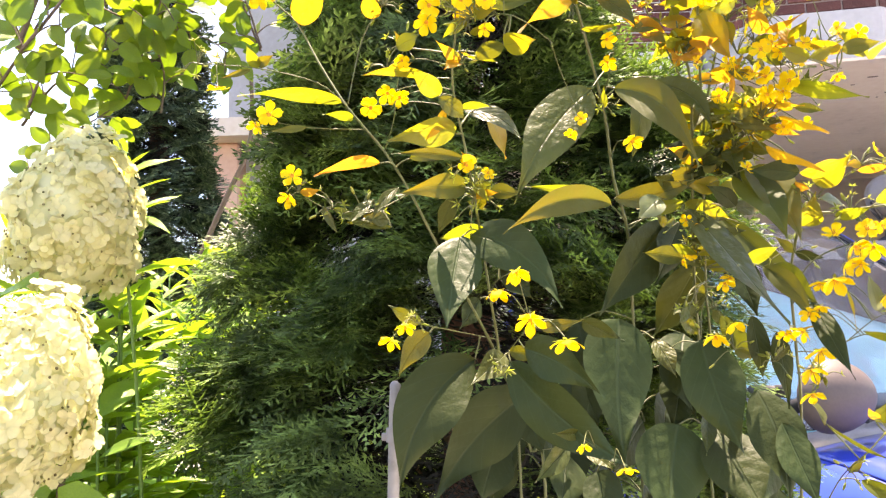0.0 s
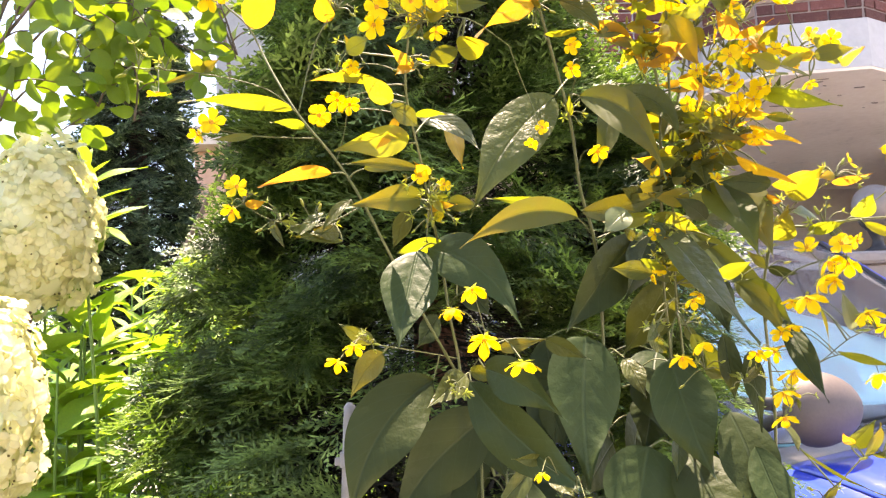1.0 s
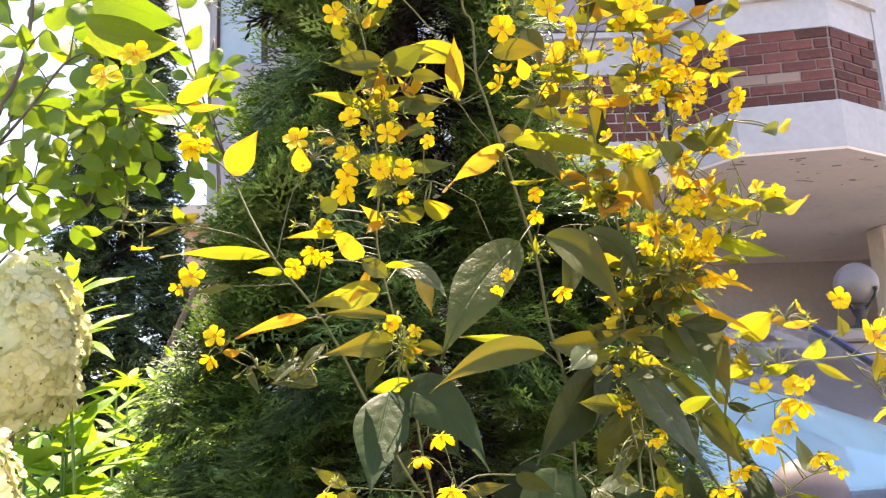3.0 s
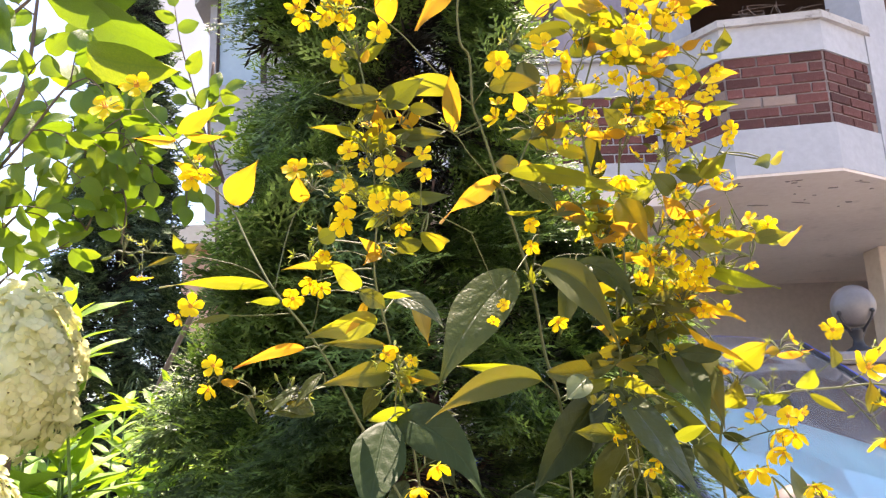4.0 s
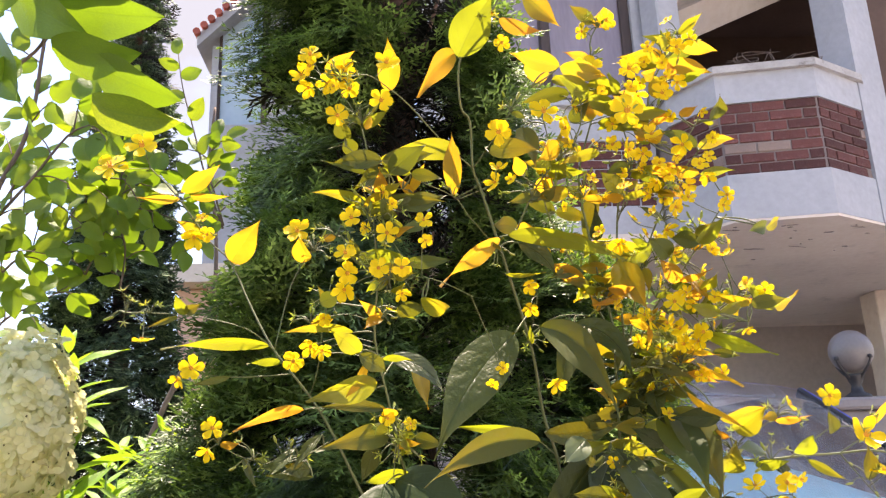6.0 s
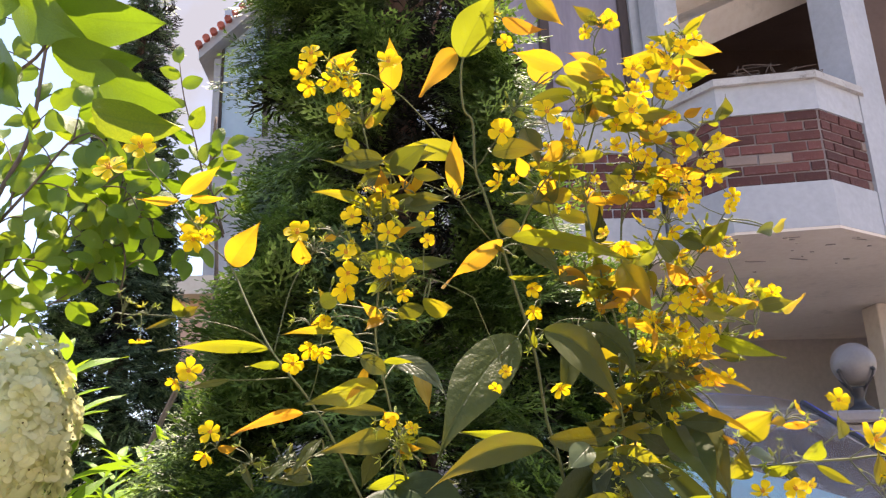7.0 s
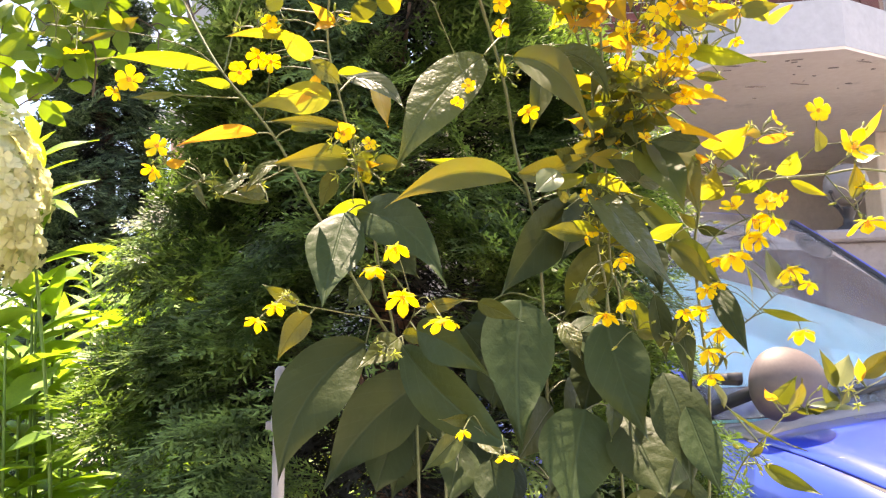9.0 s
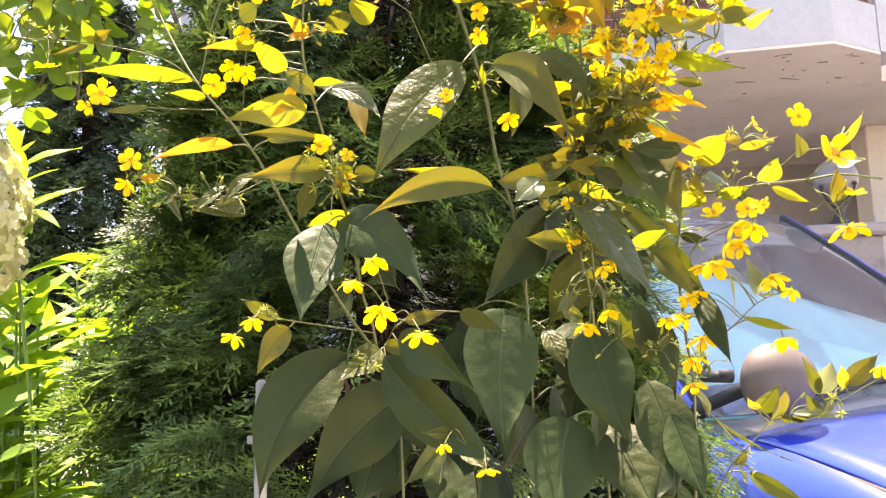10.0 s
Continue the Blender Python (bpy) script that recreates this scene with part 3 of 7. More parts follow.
for i in range(28):
    for j in range(3):
        x = -2.06 + 0.074 * i
        share("roof_tile", tile_me, roof, Matrix.Translation((x, 7.80 + 0.19 * j, 6.02 + 0.074 * i * 1.039)))

# ---- gate pier with a globe lamp, low wall ----
pier = thing("gate_pier", (2.2, 3.95, 0), "rendered gate pier with a flat cap, greyed for the house shadow", "pier", kind="structure")
bm = bmesh.new()
box(bm, (-0.17, -0.17, 0), (0.17, 0.17, 1.57), 0.01)
part("pier_body", bm, M_PIER, pier)
bm = bmesh.new()
box(bm, (-0.22, -0.22, 1.57), (0.22, 0.22, 1.625), 0.012)
part("pier_cap", bm, M_PIER, pier)
lamp = thing("globe_lamp", (2.19, 3.82, 1.625), "opal glass globe lamp in a black iron claw on the pier", "lamp")
bm = bmesh.new()
bmesh.ops.create_uvsphere(bm, u_segments=32, v_segments=20, radius=0.100, matrix=Matrix.Translation((0, 0, 0.222)))
part("globe", bm, M_LAMPGLASS, lamp, "dusty opal glass globe", True)
bm = bmesh.new()
lathe(bm, [(0.06, 0), (0.06, 0.012), (0.03, 0.03), (0.022, 0.06), (0.04, 0.10), (0.045, 0.112)], sides=16)
part("stem", bm, M_BLACK, lamp, "black iron stem", True)
for k in range(4):
    a = k * math.pi / 2 + 0.35 - math.pi / 2
    c, s = math.cos(a), math.sin(a)
    bm = bmesh.new()
    tube(bm, [(0.025 * c, 0.025 * s, 0.09), (0.05 * c, 0.05 * s, 0.112), (0.088 * c, 0.088 * s, 0.15), (0.102 * c, 0.102 * s, 0.178)], 0.007, 0.005, 6)
    bmesh.ops.create_icosphere(bm, subdivisions=1, radius=0.012, matrix=Matrix.Translation((0.102 * c, 0.102 * s, 0.184)))
    part("claw", bm, M_BLACK, lamp, "", True)
bm = bmesh.new()
box(bm, (2.42, 3.90, 0), (7.5, 4.06, 1.42), 0.01)
box(bm, (2.42, 3.87, 1.42), (7.5, 4.09, 1.47), 0.008)
tagged(finish("garden_wall", bm, M_WHITE, None, "low white garden wall beside the pier"), kind="structure")
bm = bmesh.new()
tube(bm, [(2.37, 3.98, 1.60), (7.5, 3.98, 1.60)], 0.014, 0.014, 8)
tube(bm, [(1.0, 4.02, 1.56), (1.98, 4.0, 1.60)], 0.014, 0.014, 8)
for i in range(9):
    x = 2.55 + 0.6 * i
    tube(bm, [(x, 3.98, 1.47), (x, 3.98, 1.60)], 0.009, 0.009, 6)
tagged(finish("iron_rail", bm, M_BLACK, None, "black iron handrail on the garden wall"), category="rail", kind="structure")

# ---- blue car ----


def blend(a, b, t):
    return a + (b - a) * t


def loft(bm, sections):
    """Skin over cross-sections that have the same number of points."""
    rings = [[bm.verts.new(p) for p in s] for s in sections]
    for a, b in zip(rings, rings[1:]):
        for k in range(len(a) - 1):
            bm.faces.new((a[k], a[k + 1], b[k + 1], b[k]))
    return rings


def thick(ob, t, off=-1):
    m = ob.modifiers.new("thickness", "SOLIDIFY")
    m.thickness, m.offset = t, off


def car(at, heading):
    c = thing("car", at, "small blue hatchback parked on the drive, faded trim", "car")
    c.rotation_euler = (0, 0, radians(heading))
    # flanks and nose below the bonnet line, front at +x, its left at +y
    def half(x):
        return 0.765 - 0.10 * max(0, (x - 0.35) / 0.6) ** 2 - 0.05 * max(0, (-x - 1.9) / 0.7) ** 2

    def belt(x):
        return 0.90 - 0.20 * max(0, x / 0.95) ** 1.6 if x > 0 else 0.90 + 0.03 * min(1, -x)

    secs = []
    for i in range(25):
        x = -2.55 + 3.5 * i / 24
        w, b = half(x), belt(x)
        s = [(x, w * k, z) for k, z in ((0.90, 0.20), (0.97, 0.30), (1.0, 0.48), (0.985, 0.62), (0.96, b - 0.09), (0.925, b - 0.02), (0.87, b))]
        secs.append([(x, -y, z) for x, y, z in s])
    bm = bmesh.new()
    loft(bm, [s[::-1] for s in secs])
    loft(bm, [[(x, -y, z) for x, y, z in s] for s in secs])
    nose = [(px + 0.0, py, pz) for px, py, pz in secs[-1]]
    f = [bm.verts.new(p) for p in nose] + [bm.verts.new((x, -y, z)) for x, y, z in nose[::-1]]
    bm.faces.new(f)
    r = [bm.verts.new(p) for p in secs[0]] + [bm.verts.new((x, -y, z)) for x, y, z in secs[0][::-1]]
    bm.faces.new(r[::-1])
    bmesh.ops.remove_doubles(bm, verts=bm.verts, dist=0.001)
    part("body", bm, M_BLUE, c, "blue painted body", True)
    # bonnet, a domed panel with a dark seam round it
    bm = bmesh.new()
    rows = []
    for i in range(15):
        x = 0.03 + 0.90 * i / 14
        w = half(x) * 0.87 - 0.012
        rows.append([(x - 0.03 * (1 - (k / 6 - 1) ** 2) * (1 if i == 0 else 0), w * (k / 6 - 1), belt(x) + 0.004 + 0.045 * (1 - (k / 6 - 1) ** 2) * (1 - 0.5 * i / 14)) for k in range(13)])
    loft(bm, [s[::-1] for s in rows])
    thick(part("bonnet", bm, M_BLUE, c, "blue bonnet panel", True), 0.012)
    for s in (-1, 1):
        bm = bmesh.new()
        tube(bm, [(0.02 + 0.45 * k, s * half(0.02 + 0.45 * k) * 0.867, belt(0.02 + 0.45 * k) - 0.004) for k in range(3)], 0.007, 0.007, 6)
        part("bonnet_seam", bm, M_RUBBER, c, "dark gap beside the bonnet")
    # cowl strip and wipers
    bm = bmesh.new()
    loft(bm, [[(0.03 - 0.03 * (1 - (k / 6 - 1) ** 2) + 0.002, 0.66 * (k / 6 - 1), 0.905 + 0.045 * (1 - (k / 6 - 1) ** 2)) for k in range(13)],
              [(-0.07, 0.66 * (k / 6 - 1), 0.925 + 0.04 * (1 - (k / 6 - 1) ** 2)) for k in range(13)]])
    thick(part("cowl", bm, M_COWL, c, "faded grey cowl strip", True), 0.01)
    for y0, y1 in ((-0.38, 0.15), (0.12, 0.60)):
        bm = bmesh.new()
        tube(bm, [(-0.03, y0, 0.965), (-0.09, (y0 + y1) / 2, 1.0), (-0.12, y1, 1.01)], 0.010, 0.006, 6)
        tube(bm, [(-0.10, y0 + 0.04, 0.985), (-0.135, y1 + 0.05, 1.02)], 0.006, 0.005, 6)
        part("wiper", bm, M_RUBBER, c, "black wiper arm")
    # windscreen, roof, pillars, side and rear glass
    def screen(u, v):
        """u across -1..1, v from the cowl up to the roof."""
        w = blend(0.66, 0.53, v)
        return (blend(-0.06, -1.02, v) - 0.10 * u * u * (1 - 0.4 * v), w * u, blend(0.94, 1.655, v) + 0.03 * math.sin(math.pi * v) + 0.03 * (1 - u * u) * v)

    bm = bmesh.new()
    loft(bm, [[screen(k / 8 - 1, j / 8) for k in range(17)] for j in range(9)])
    ws = part("windscreen", bm, M_GLASS, c, "windscreen with pale streaks imitating reflections of house and sky", True)
    thick(ws, 0.006)
    ws.visible_shadow = False
    # pale blue sunshade leaning behind the glass, lower on the driver's side
    bm = bmesh.new()
    def shade_at(u, v):
        p = screen(u * 0.96, v * blend(0.74, 0.14, (u + 1) / 2))
        return (p[0] - 0.015, p[1], p[2] - 0.012)
    loft(bm, [[shade_at(k / 8 - 1, j / 5) for k in range(17)] for j in range(6)])
    thick(part("sunshade", bm, M_SHADE, c, "pale blue sunshade behind the windscreen", True), 0.004)
    bm = bmesh.new()
    loft(bm, [[(screen(k / 8 - 1, 1)[0] - 1.14 * j / 6, screen(k / 8 - 1, 1)[1] * (1 + 0.02 * j / 6), screen(k / 8 - 1, 1)[2] + 0.035 * math.sin(math.pi * j / 6)) for k in range(17)] for j in range(7)])
    thick(part("roof", bm, M_BLUE, c, "blue roof panel", True), 0.02)
    for s in (-1, 1):
        bm = bmesh.new()
        tube(bm, [screen(s * 1.015, v / 4) for v in range(5)], 0.014, 0.012, 8)
        part("pillar", bm, M_BLUE, c, "blue windscreen pillar", True)
        bm = bmesh.new()
        tube(bm, [screen(s * 0.985, v / 4) for v in range(5)], 0.012, 0.012, 6)
        part("screen_seal", bm, M_RUBBER, c, "black rubber seal")
        bm = bmesh.new()
        lo = [(-0.22, s * 0.69, 0.94), (-0.95, s * 0.70, 0.95), (-1.75, s * 0.69, 0.97), (-2.25, s * 0.66, 0.99)]
        hi = [(-1.04, s * 0.55, 1.625), (-1.3, s * 0.555, 1.65), (-1.75, s * 0.55, 1.64), (-2.12, s * 0.545, 1.60)]
        rows = [lo, hi] if s > 0 else [hi, lo]
        loft(bm, rows)
        g = part("side_window", bm, M_TINTED, c, "side window glass")
        thick(g, 0.005)
        g.visible_shadow = False
        bm = bmesh.new()
        tube(bm, [(-1.15, s * 0.70, 0.94), (-1.30, s * 0.56, 1.65)], 0.03, 0.03, 6)
        part("door_pillar", bm, M_RUBBER, c, "black door pillar")
        bm = bmesh.new()
        loft(bm, [[(-2.12, s * 0.545, 1.57), (-2.25, s * 0.66, 0.99)], [(-2.17, s * 0.50, 1.58), (-2.50, s * 0.60, 0.95)]])
        thick(part("rear_pillar", bm, M_BLUE, c, "blue rear pillar"), 0.03)
    bm = bmesh.new()
    loft(bm, [[(-2.50, 0.60, 0.95), (-2.52, 0, 0.96), (-2.50, -0.60, 0.95)], [(-2.17, 0.50, 1.58), (-2.18, 0, 1.61), (-2.17, -0.50, 1.58)]])
    thick(part("rear_window", bm, M_TINTED, c, "rear window glass"), 0.005)
    # cabin seen through the glass
    bm = bmesh.new()
    box(bm, (-0.52, -0.64, 0.60), (-0.10, 0.64, 0.925), 0.04)
    part("dashboard", bm, M_SEAT, c, "dark dashboard", True)
    bm = bmesh.new()
    box(bm, (-2.45, -0.66, 0.35), (-0.5, 0.66, 0.5))
    part("cabin_floor", bm, M_SEAT, c, "dark cabin floor")
    bm = bmesh.new()
    box(bm, (-2.3, -0.6, 0.5), (-1.95, 0.6, 0.70), 0.05)
    box(bm, (-2.42, -0.6, 0.6), (-2.25, 0.6, 1.15), 0.05)
    part("rear_bench", bm, M_SEAT, c, "dark grey rear bench", True)
    for y in (-0.33, 0.33):
        bm = bmesh.new()
        box(bm, (-1.45, y - 0.22, 0.5), (-0.95, y + 0.22, 0.68), 0.05)
        box(bm, (-1.58, y - 0.21, 0.6), (-1.42, y + 0.21, 1.12), 0.05)
        box(bm, (-1.57, y - 0.11, 1.15), (-1.47, y + 0.11, 1.30), 0.035)
        part("seat", bm, M_SEAT, c, "dark grey front seat", True)
    # door mirror on its arm
    bm = bmesh.new()
    bmesh.ops.create_uvsphere(bm, u_segments=24, v_segments=14, radius=1)
    for v in bm.verts:
        x = v.co.x
        v.co = Vector((0.055 + (0.085 * x if x > 0 else 0.03 * x), -0.560 + 0.118 * v.co.y, 1.045 + 0.098 * v.co.z * (1 - 0.12 * v.co.y)))
    mirror = part("mirror", bm, M_MIRROR, c, "faded grey-brown mirror housing", True)
    bm = bmesh.new()
    tube(bm, [(-0.10, -0.70, 1.06), (0.02, -0.68, 1.06)], 0.016, 0.016, 10)
    lathe(bm, [(0.02, 0), (0.02, 0.02)], (0.03, -0.70, 1.06), 12)
    tube(bm, [(-0.16, -0.67, 0.96), (-0.06, -0.64, 1.0), (0.02, -0.62, 1.03)], 0.02, 0.02, 8)
    part("mirror_arm", bm, M_RUBBER, mirror, "black mirror arm", True)
    # lights, bumper, wheels
    for s in (-1, 1):
        bm = bmesh.new()
        bmesh.ops.create_uvsphere(bm, u_segments=16, v_segments=10, radius=1)
        for v in bm.verts:
            v.co = Vector((0.90 + 0.06 * v.co.x, s * 0.48 + 0.13 * v.co.y, 0.60 + 0.08 * v.co.z))
        part("headlight", bm, M_CHROME, c, "round clear headlight", True)
    bm = bmesh.new()
    box(bm, (0.90, -0.66, 0.24), (1.02, 0.66, 0.46), 0.04)
    part("bumper", bm, M_BLUE, c, "blue front bumper", True)
    for x in (0.42, -1.92):
        for s in (-1, 1):
            bm = bmesh.new()
            tube(bm, [(x, s * 0.62, 0.27), (x, s * 0.78, 0.27)], 0.27, 0.27, 24)
            wheel = part("wheel", bm, M_TYRE, c, "black tyre", True)
            bm = bmesh.new()
            tube(bm, [(x, s * 0.775, 0.27), (x, s * 0.792, 0.27)], 0.17, 0.16, 18)
            part("rim", bm, M_CHROME, wheel, "silver rim")
    return c


car((1.62, 2.46, 0), -74)

# ---- the two thujas ----


def spray(seed, length=0.11, arms=17, fine=True, thick_twig=0.0034):
    """A flat fan of scale-leaved twigs along +y, made of folded slivers. Returns places and triangles."""
    r = random.Random(seed)
    vs, fs = [], []

    def sliver(p, q, w, start=None, wide=0.62):
        """A folded blade from p (or the place already numbered start) to q; gives the number of its end."""
        d = q - p
        s = Vector((d.y, -d.x, 0)).normalized() * w
        m = p + d * wide
        lift = Vector((0, 0, w * 0.6))
        if start is None:
            vs.append(p)
            start = len(vs) - 1
        k = len(vs)
        vs.extend([m + s - lift, q, m - s - lift])
        fs.extend([(start, k, k + 1), (start, k + 1, k + 2)])
        return k + 1

    def along(t):
        return Vector((0.012 * math.sin(2.5 * t + seed), length * t, -0.022 * t * t + 0.004 * math.sin(4 * t)))

    spine, joint = [], None
    for i in range(8):
        joint = sliver(along(i / 8), along((i + 1) / 8), 0.0012, joint)
        spine.append(joint)
    for i in range(arms):
        t = 0.08 + 0.9 * i / arms
        side = 1 if i % 2 else -1
        reach = length * (0.50 * math.sin(math.pi * (0.18 + 0.78 * t)) + 0.06) * r.uniform(0.75, 1.2)
        a = radians(r.uniform(36, 58))
        p0 = along(t)
        d = Vector((side * math.sin(a), math.cos(a), r.uniform(-0.25, 0.15)))
        p1 = p0 + d * reach
        if not fine:
            sliver(p0, p1, thick_twig)
            for k in range(3):
                s2 = 1 if k % 2 else -1
                q = p0.lerp(p1, 0.3 + 0.22 * k)
                e = Vector((d.x * 0.75 - s2 * 0.6 * d.y, d.y * 0.75 + s2 * 0.6 * d.x, d.z))
                sliver(q, q + e * reach * 0.38, thick_twig)
            continue
        n = 3 + int(reach / 0.012)
        joint = spine[max(0, int(t * 8) - 1)]
        p0 = vs[joint]
        for k in range(n):
            q, e = vs[joint], p0.lerp(p1, (k + 1) / n)
            if k:
                s2 = 1 if k % 2 else -1
                b = radians(r.uniform(30, 50)) * s2
                g = Vector((d.x * math.cos(b) - d.y * math.sin(b), d.x * math.sin(b) + d.y * math.cos(b), d.z + r.uniform(-0.2, 0.2)))
                sliver(q, q + g * reach * 0.36 * (1.1 - 0.6 * k / n) * r.uniform(0.7, 1.2), 0.0016, joint, 0.55)
            joint = sliver(q, e, 0.0015, joint, 0.6)
    return np.array([tuple(v) for v in vs], np.float32), np.array(fs, np.int32)


def spread(templates, poses, scales):
    """Copies of the templates at the poses, joined into arrays."""
    vs, fs, k = [], [], 0
    for n, (m, s) in enumerate(zip(poses, scales)):
        v, f = templates[n % len(templates)]
        a = np.array(m)
        vs.append(v @ (a[:3, :3].T * s) + a[:3, 3])
        fs.append(f + k)
        k += len(v)
    return np.concatenate(vs), np.concatenate(fs)


def thuja(at, height, radius, z_low, front, back, label, fine, gap=None, seed=1, size=1.0, lump=0.1, power=0.95, trim=0.0, belly=None, green=None):
    r = random.Random(seed)
    tree = thing("thuja_tree", at, label, "conifer tree")
    bm = bmesh.new()
    tube(bm, [(0, 0, -0.05), (0.01, 0.01, height * 0.4), (-0.01, 0, height * 0.75), (0, 0, height * 0.96)], radius * 0.11 + 0.012, 0.006, 10)
    part("trunk", bm, M_BARK, tree, "fibrous red-brown trunk", True)
    for i in range(46 if fine else 14):
        z = z_low + (height - z_low) * (i + 0.5) / (46 if fine else 14) * 0.93
        a = i * 2.4
        reach = radius * (1 - z / height) ** 0.8 * r.uniform(0.75, 0.95)
        d = Vector((math.cos(a), math.sin(a), 0))
        bm = bmesh.new()
        tube(bm, [(0, 0, z - 0.05), d * reach * 0.5 + Vector((0, 0, z)), d * reach + Vector((0, 0, z + 0.10))], 0.006 if fine else 0.004, 0.002, 5)
        part("branch", bm, M_BARK, tree, "", True)

    def place(n, depth_lo, depth_hi, sector, z0=z_low, z1=height):
        poses, scales = [], []
        while len(poses) < n:
            z = z0 + (z1 - z0) * (1 - math.sqrt(r.random())) if z1 == height else r.uniform(z0, z1)
            a = r.uniform(*sector)
            bulge = (1 - trim * (max(0.0, -math.cos(a)) + 1.1 * max(0.0, math.cos(a)) * min(1.0, max(0.0, (z - 1.45) / 0.25)))) * (1 + lump * math.sin(5 * a + 7 * z + seed) + lump * math.sin(3 * a - 11 * z))
            if belly:
                towards, much, top = belly
                low = min(1.0, max(0.0, (top - z) / 0.45))
                bulge = min(bulge, 1.16) * (1 + much * low * low * (3 - 2 * low) * max(0.0, math.cos(a - towards)) ** 1.5)
            else:
                bulge = min(bulge, 1.16)
            rad = radius * max(1 - z / height, 0.02) ** power * bulge
            clump = noise.noise((rad * math.cos(a) * 11 + seed, rad * math.sin(a) * 11, z * 9)) + 0.5 * noise.noise((rad * math.cos(a) * 25, rad * math.sin(a) * 25 + seed, z * 21))
            if fine and depth_hi > 1 and clump < r.uniform(-0.16, 0.16):
                continue
            rad *= r.uniform(depth_lo, depth_hi) + (0.16 * clump if fine else 0.0)
            p = Vector((rad * math.cos(a), rad * math.sin(a), z))
            if gap and gap(p):
                continue
            radial, tangent = Vector((math.cos(a), math.sin(a), 0)), Vector((-math.sin(a), math.cos(a), 0))
            # neighbouring sprays of one branch lie alike
            n1, n2, n3 = (noise.noise((p.x * 9 + k, p.y * 9, p.z * 8 - k)) for k in (3, 17, 31))
            out = radial + tangent * (1.7 * n1 + r.uniform(-0.3, 0.3)) + Vector((0, 0, 0.05 + 1.0 * n2 + r.uniform(-0.25, 0.2)))
            side = Vector((0, 0, 0.8)) + radial * (0.75 + 1.5 * n3 + r.uniform(-0.3, 0.3)) + tangent * r.uniform(-0.5, 0.5)
            m = aim(p - out.normalized() * 0.05 * size, p + out, 0, side)
            poses.append(m)
            scales.append(size * r.uniform(0.6, 1.25))
        return poses, scales

    kinds = [spray(seed * 50 + k, fine=fine) for k in range(9)]
    rough = [spray(seed * 50 + 20 + k, fine=False, thick_twig=0.0018) for k in range(5)]
    fine_from = 0.85 if fine else z_low
    poses, scales = place(front, 0.70, 1.14, (math.pi * 0.95, math.pi * 2.05), fine_from)
    v, f = spread(kinds, poses, scales)
    bulk("foliage", v, f, green or M_THUJA, tree, "flat green scale-leaved sprays")
    poses, scales = place(back, 0.70, 1.05, (0, math.pi), fine_from)
    v, f = spread(kinds, poses, [s * 1.15 for s in scales])
    bulk("rear_foliage", v, f, green or M_THUJA, tree, "flat green scale-leaved sprays")
    if fine:
        poses, scales = place(900, 0.75, 1.1, (0, math.pi * 2), z_low, fine_from)
        v, f = spread(rough, poses, [s * 1.4 for s in scales])
        bulk("low_foliage", v, f, M_THUJA, tree, "flat green scale-leaved sprays")
    gap = None
    # dark layer inside the crown that stands for shade in the gaps
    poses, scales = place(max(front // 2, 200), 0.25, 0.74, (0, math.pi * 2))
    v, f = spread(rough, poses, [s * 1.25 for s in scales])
    bulk("inner_foliage", v, f, M_THUJA_INNER_SHADE, tree, "dry inner twigs, near-black for the shade in the gaps")
    return tree


thuja((0.070, 1.22, 0), 2.9, 0.40, 0.25, 2700, 500, "large dark green columnar thuja with flat sprays, behind the yellow flowers", True,
      gap=lambda p: p.y < -0.30 or p.z > 1.55 and abs(p.x - 0.03) < 0.07 and p.y < 0 and math.sin(23 * p.z) + math.sin(41 * p.x) > -0.9, seed=1, lump=0.15, trim=0.27, size=0.95, belly=(math.radians(-128), 0.42, 1.50), power=0.62)
thuja((-0.84, 2.65, 0), 3.3, 0.33, 0.2, 2600, 800, "slender dark green columnar thuja in the flower bed", False, seed=3, size=0.85, lump=0.14, green=M_THUJA_HAZY)

# ---- hydrangea ----


def petal_quad(bm, uvl, length, width, turn, lift):
    c, s = math.cos(turn), math.sin(turn)
    prof = [(0.0, 0.10, 0.0), (0.35, 0.8, 0.25), (0.7, 1.0, 0.32), (1.0, 0.45, 0.22)]
    rows = []
    for t, w, h in prof:
        row = []
        for u in (-1, 0, 1):
            x, y = u * w * width / 2, t * length
            row.append((bm.verts.new((x * c - y * s, x * s + y * c, lift * length * h + (0.10 * width if u else 0))), (0.5 + u * 0.5 * w, t)))
        rows.append(row)
    for a, b in zip(rows, rows[1:]):
        for j in range(2):
            q = (a[j], a[j + 1], b[j + 1], b[j])
            f = bm.faces.new([v for v, _ in q])
            f.smooth = True
            for lp, (_, uvc) in zip(f.loops, q):
                lp[uvl].uv = uvc


floret_meshes = []
for k in range(5):
    bm = bmesh.new()
    uvl = bm.loops.layers.uv.new("uv")
    fr = random.Random(k)
    for i in range(4):
        petal_quad(bm, uvl, 0.0095 * fr.uniform(0.85, 1.15), 0.0098, i * math.pi / 2 + fr.uniform(-0.2, 0.2), fr.uniform(-0.3, 1.1))
    me = bpy.data.meshes.new("floret")
    bm.to_mesh(me)
    bm.free()
    me.materials.append(M_FLORET)
    floret_meshes.append(me)


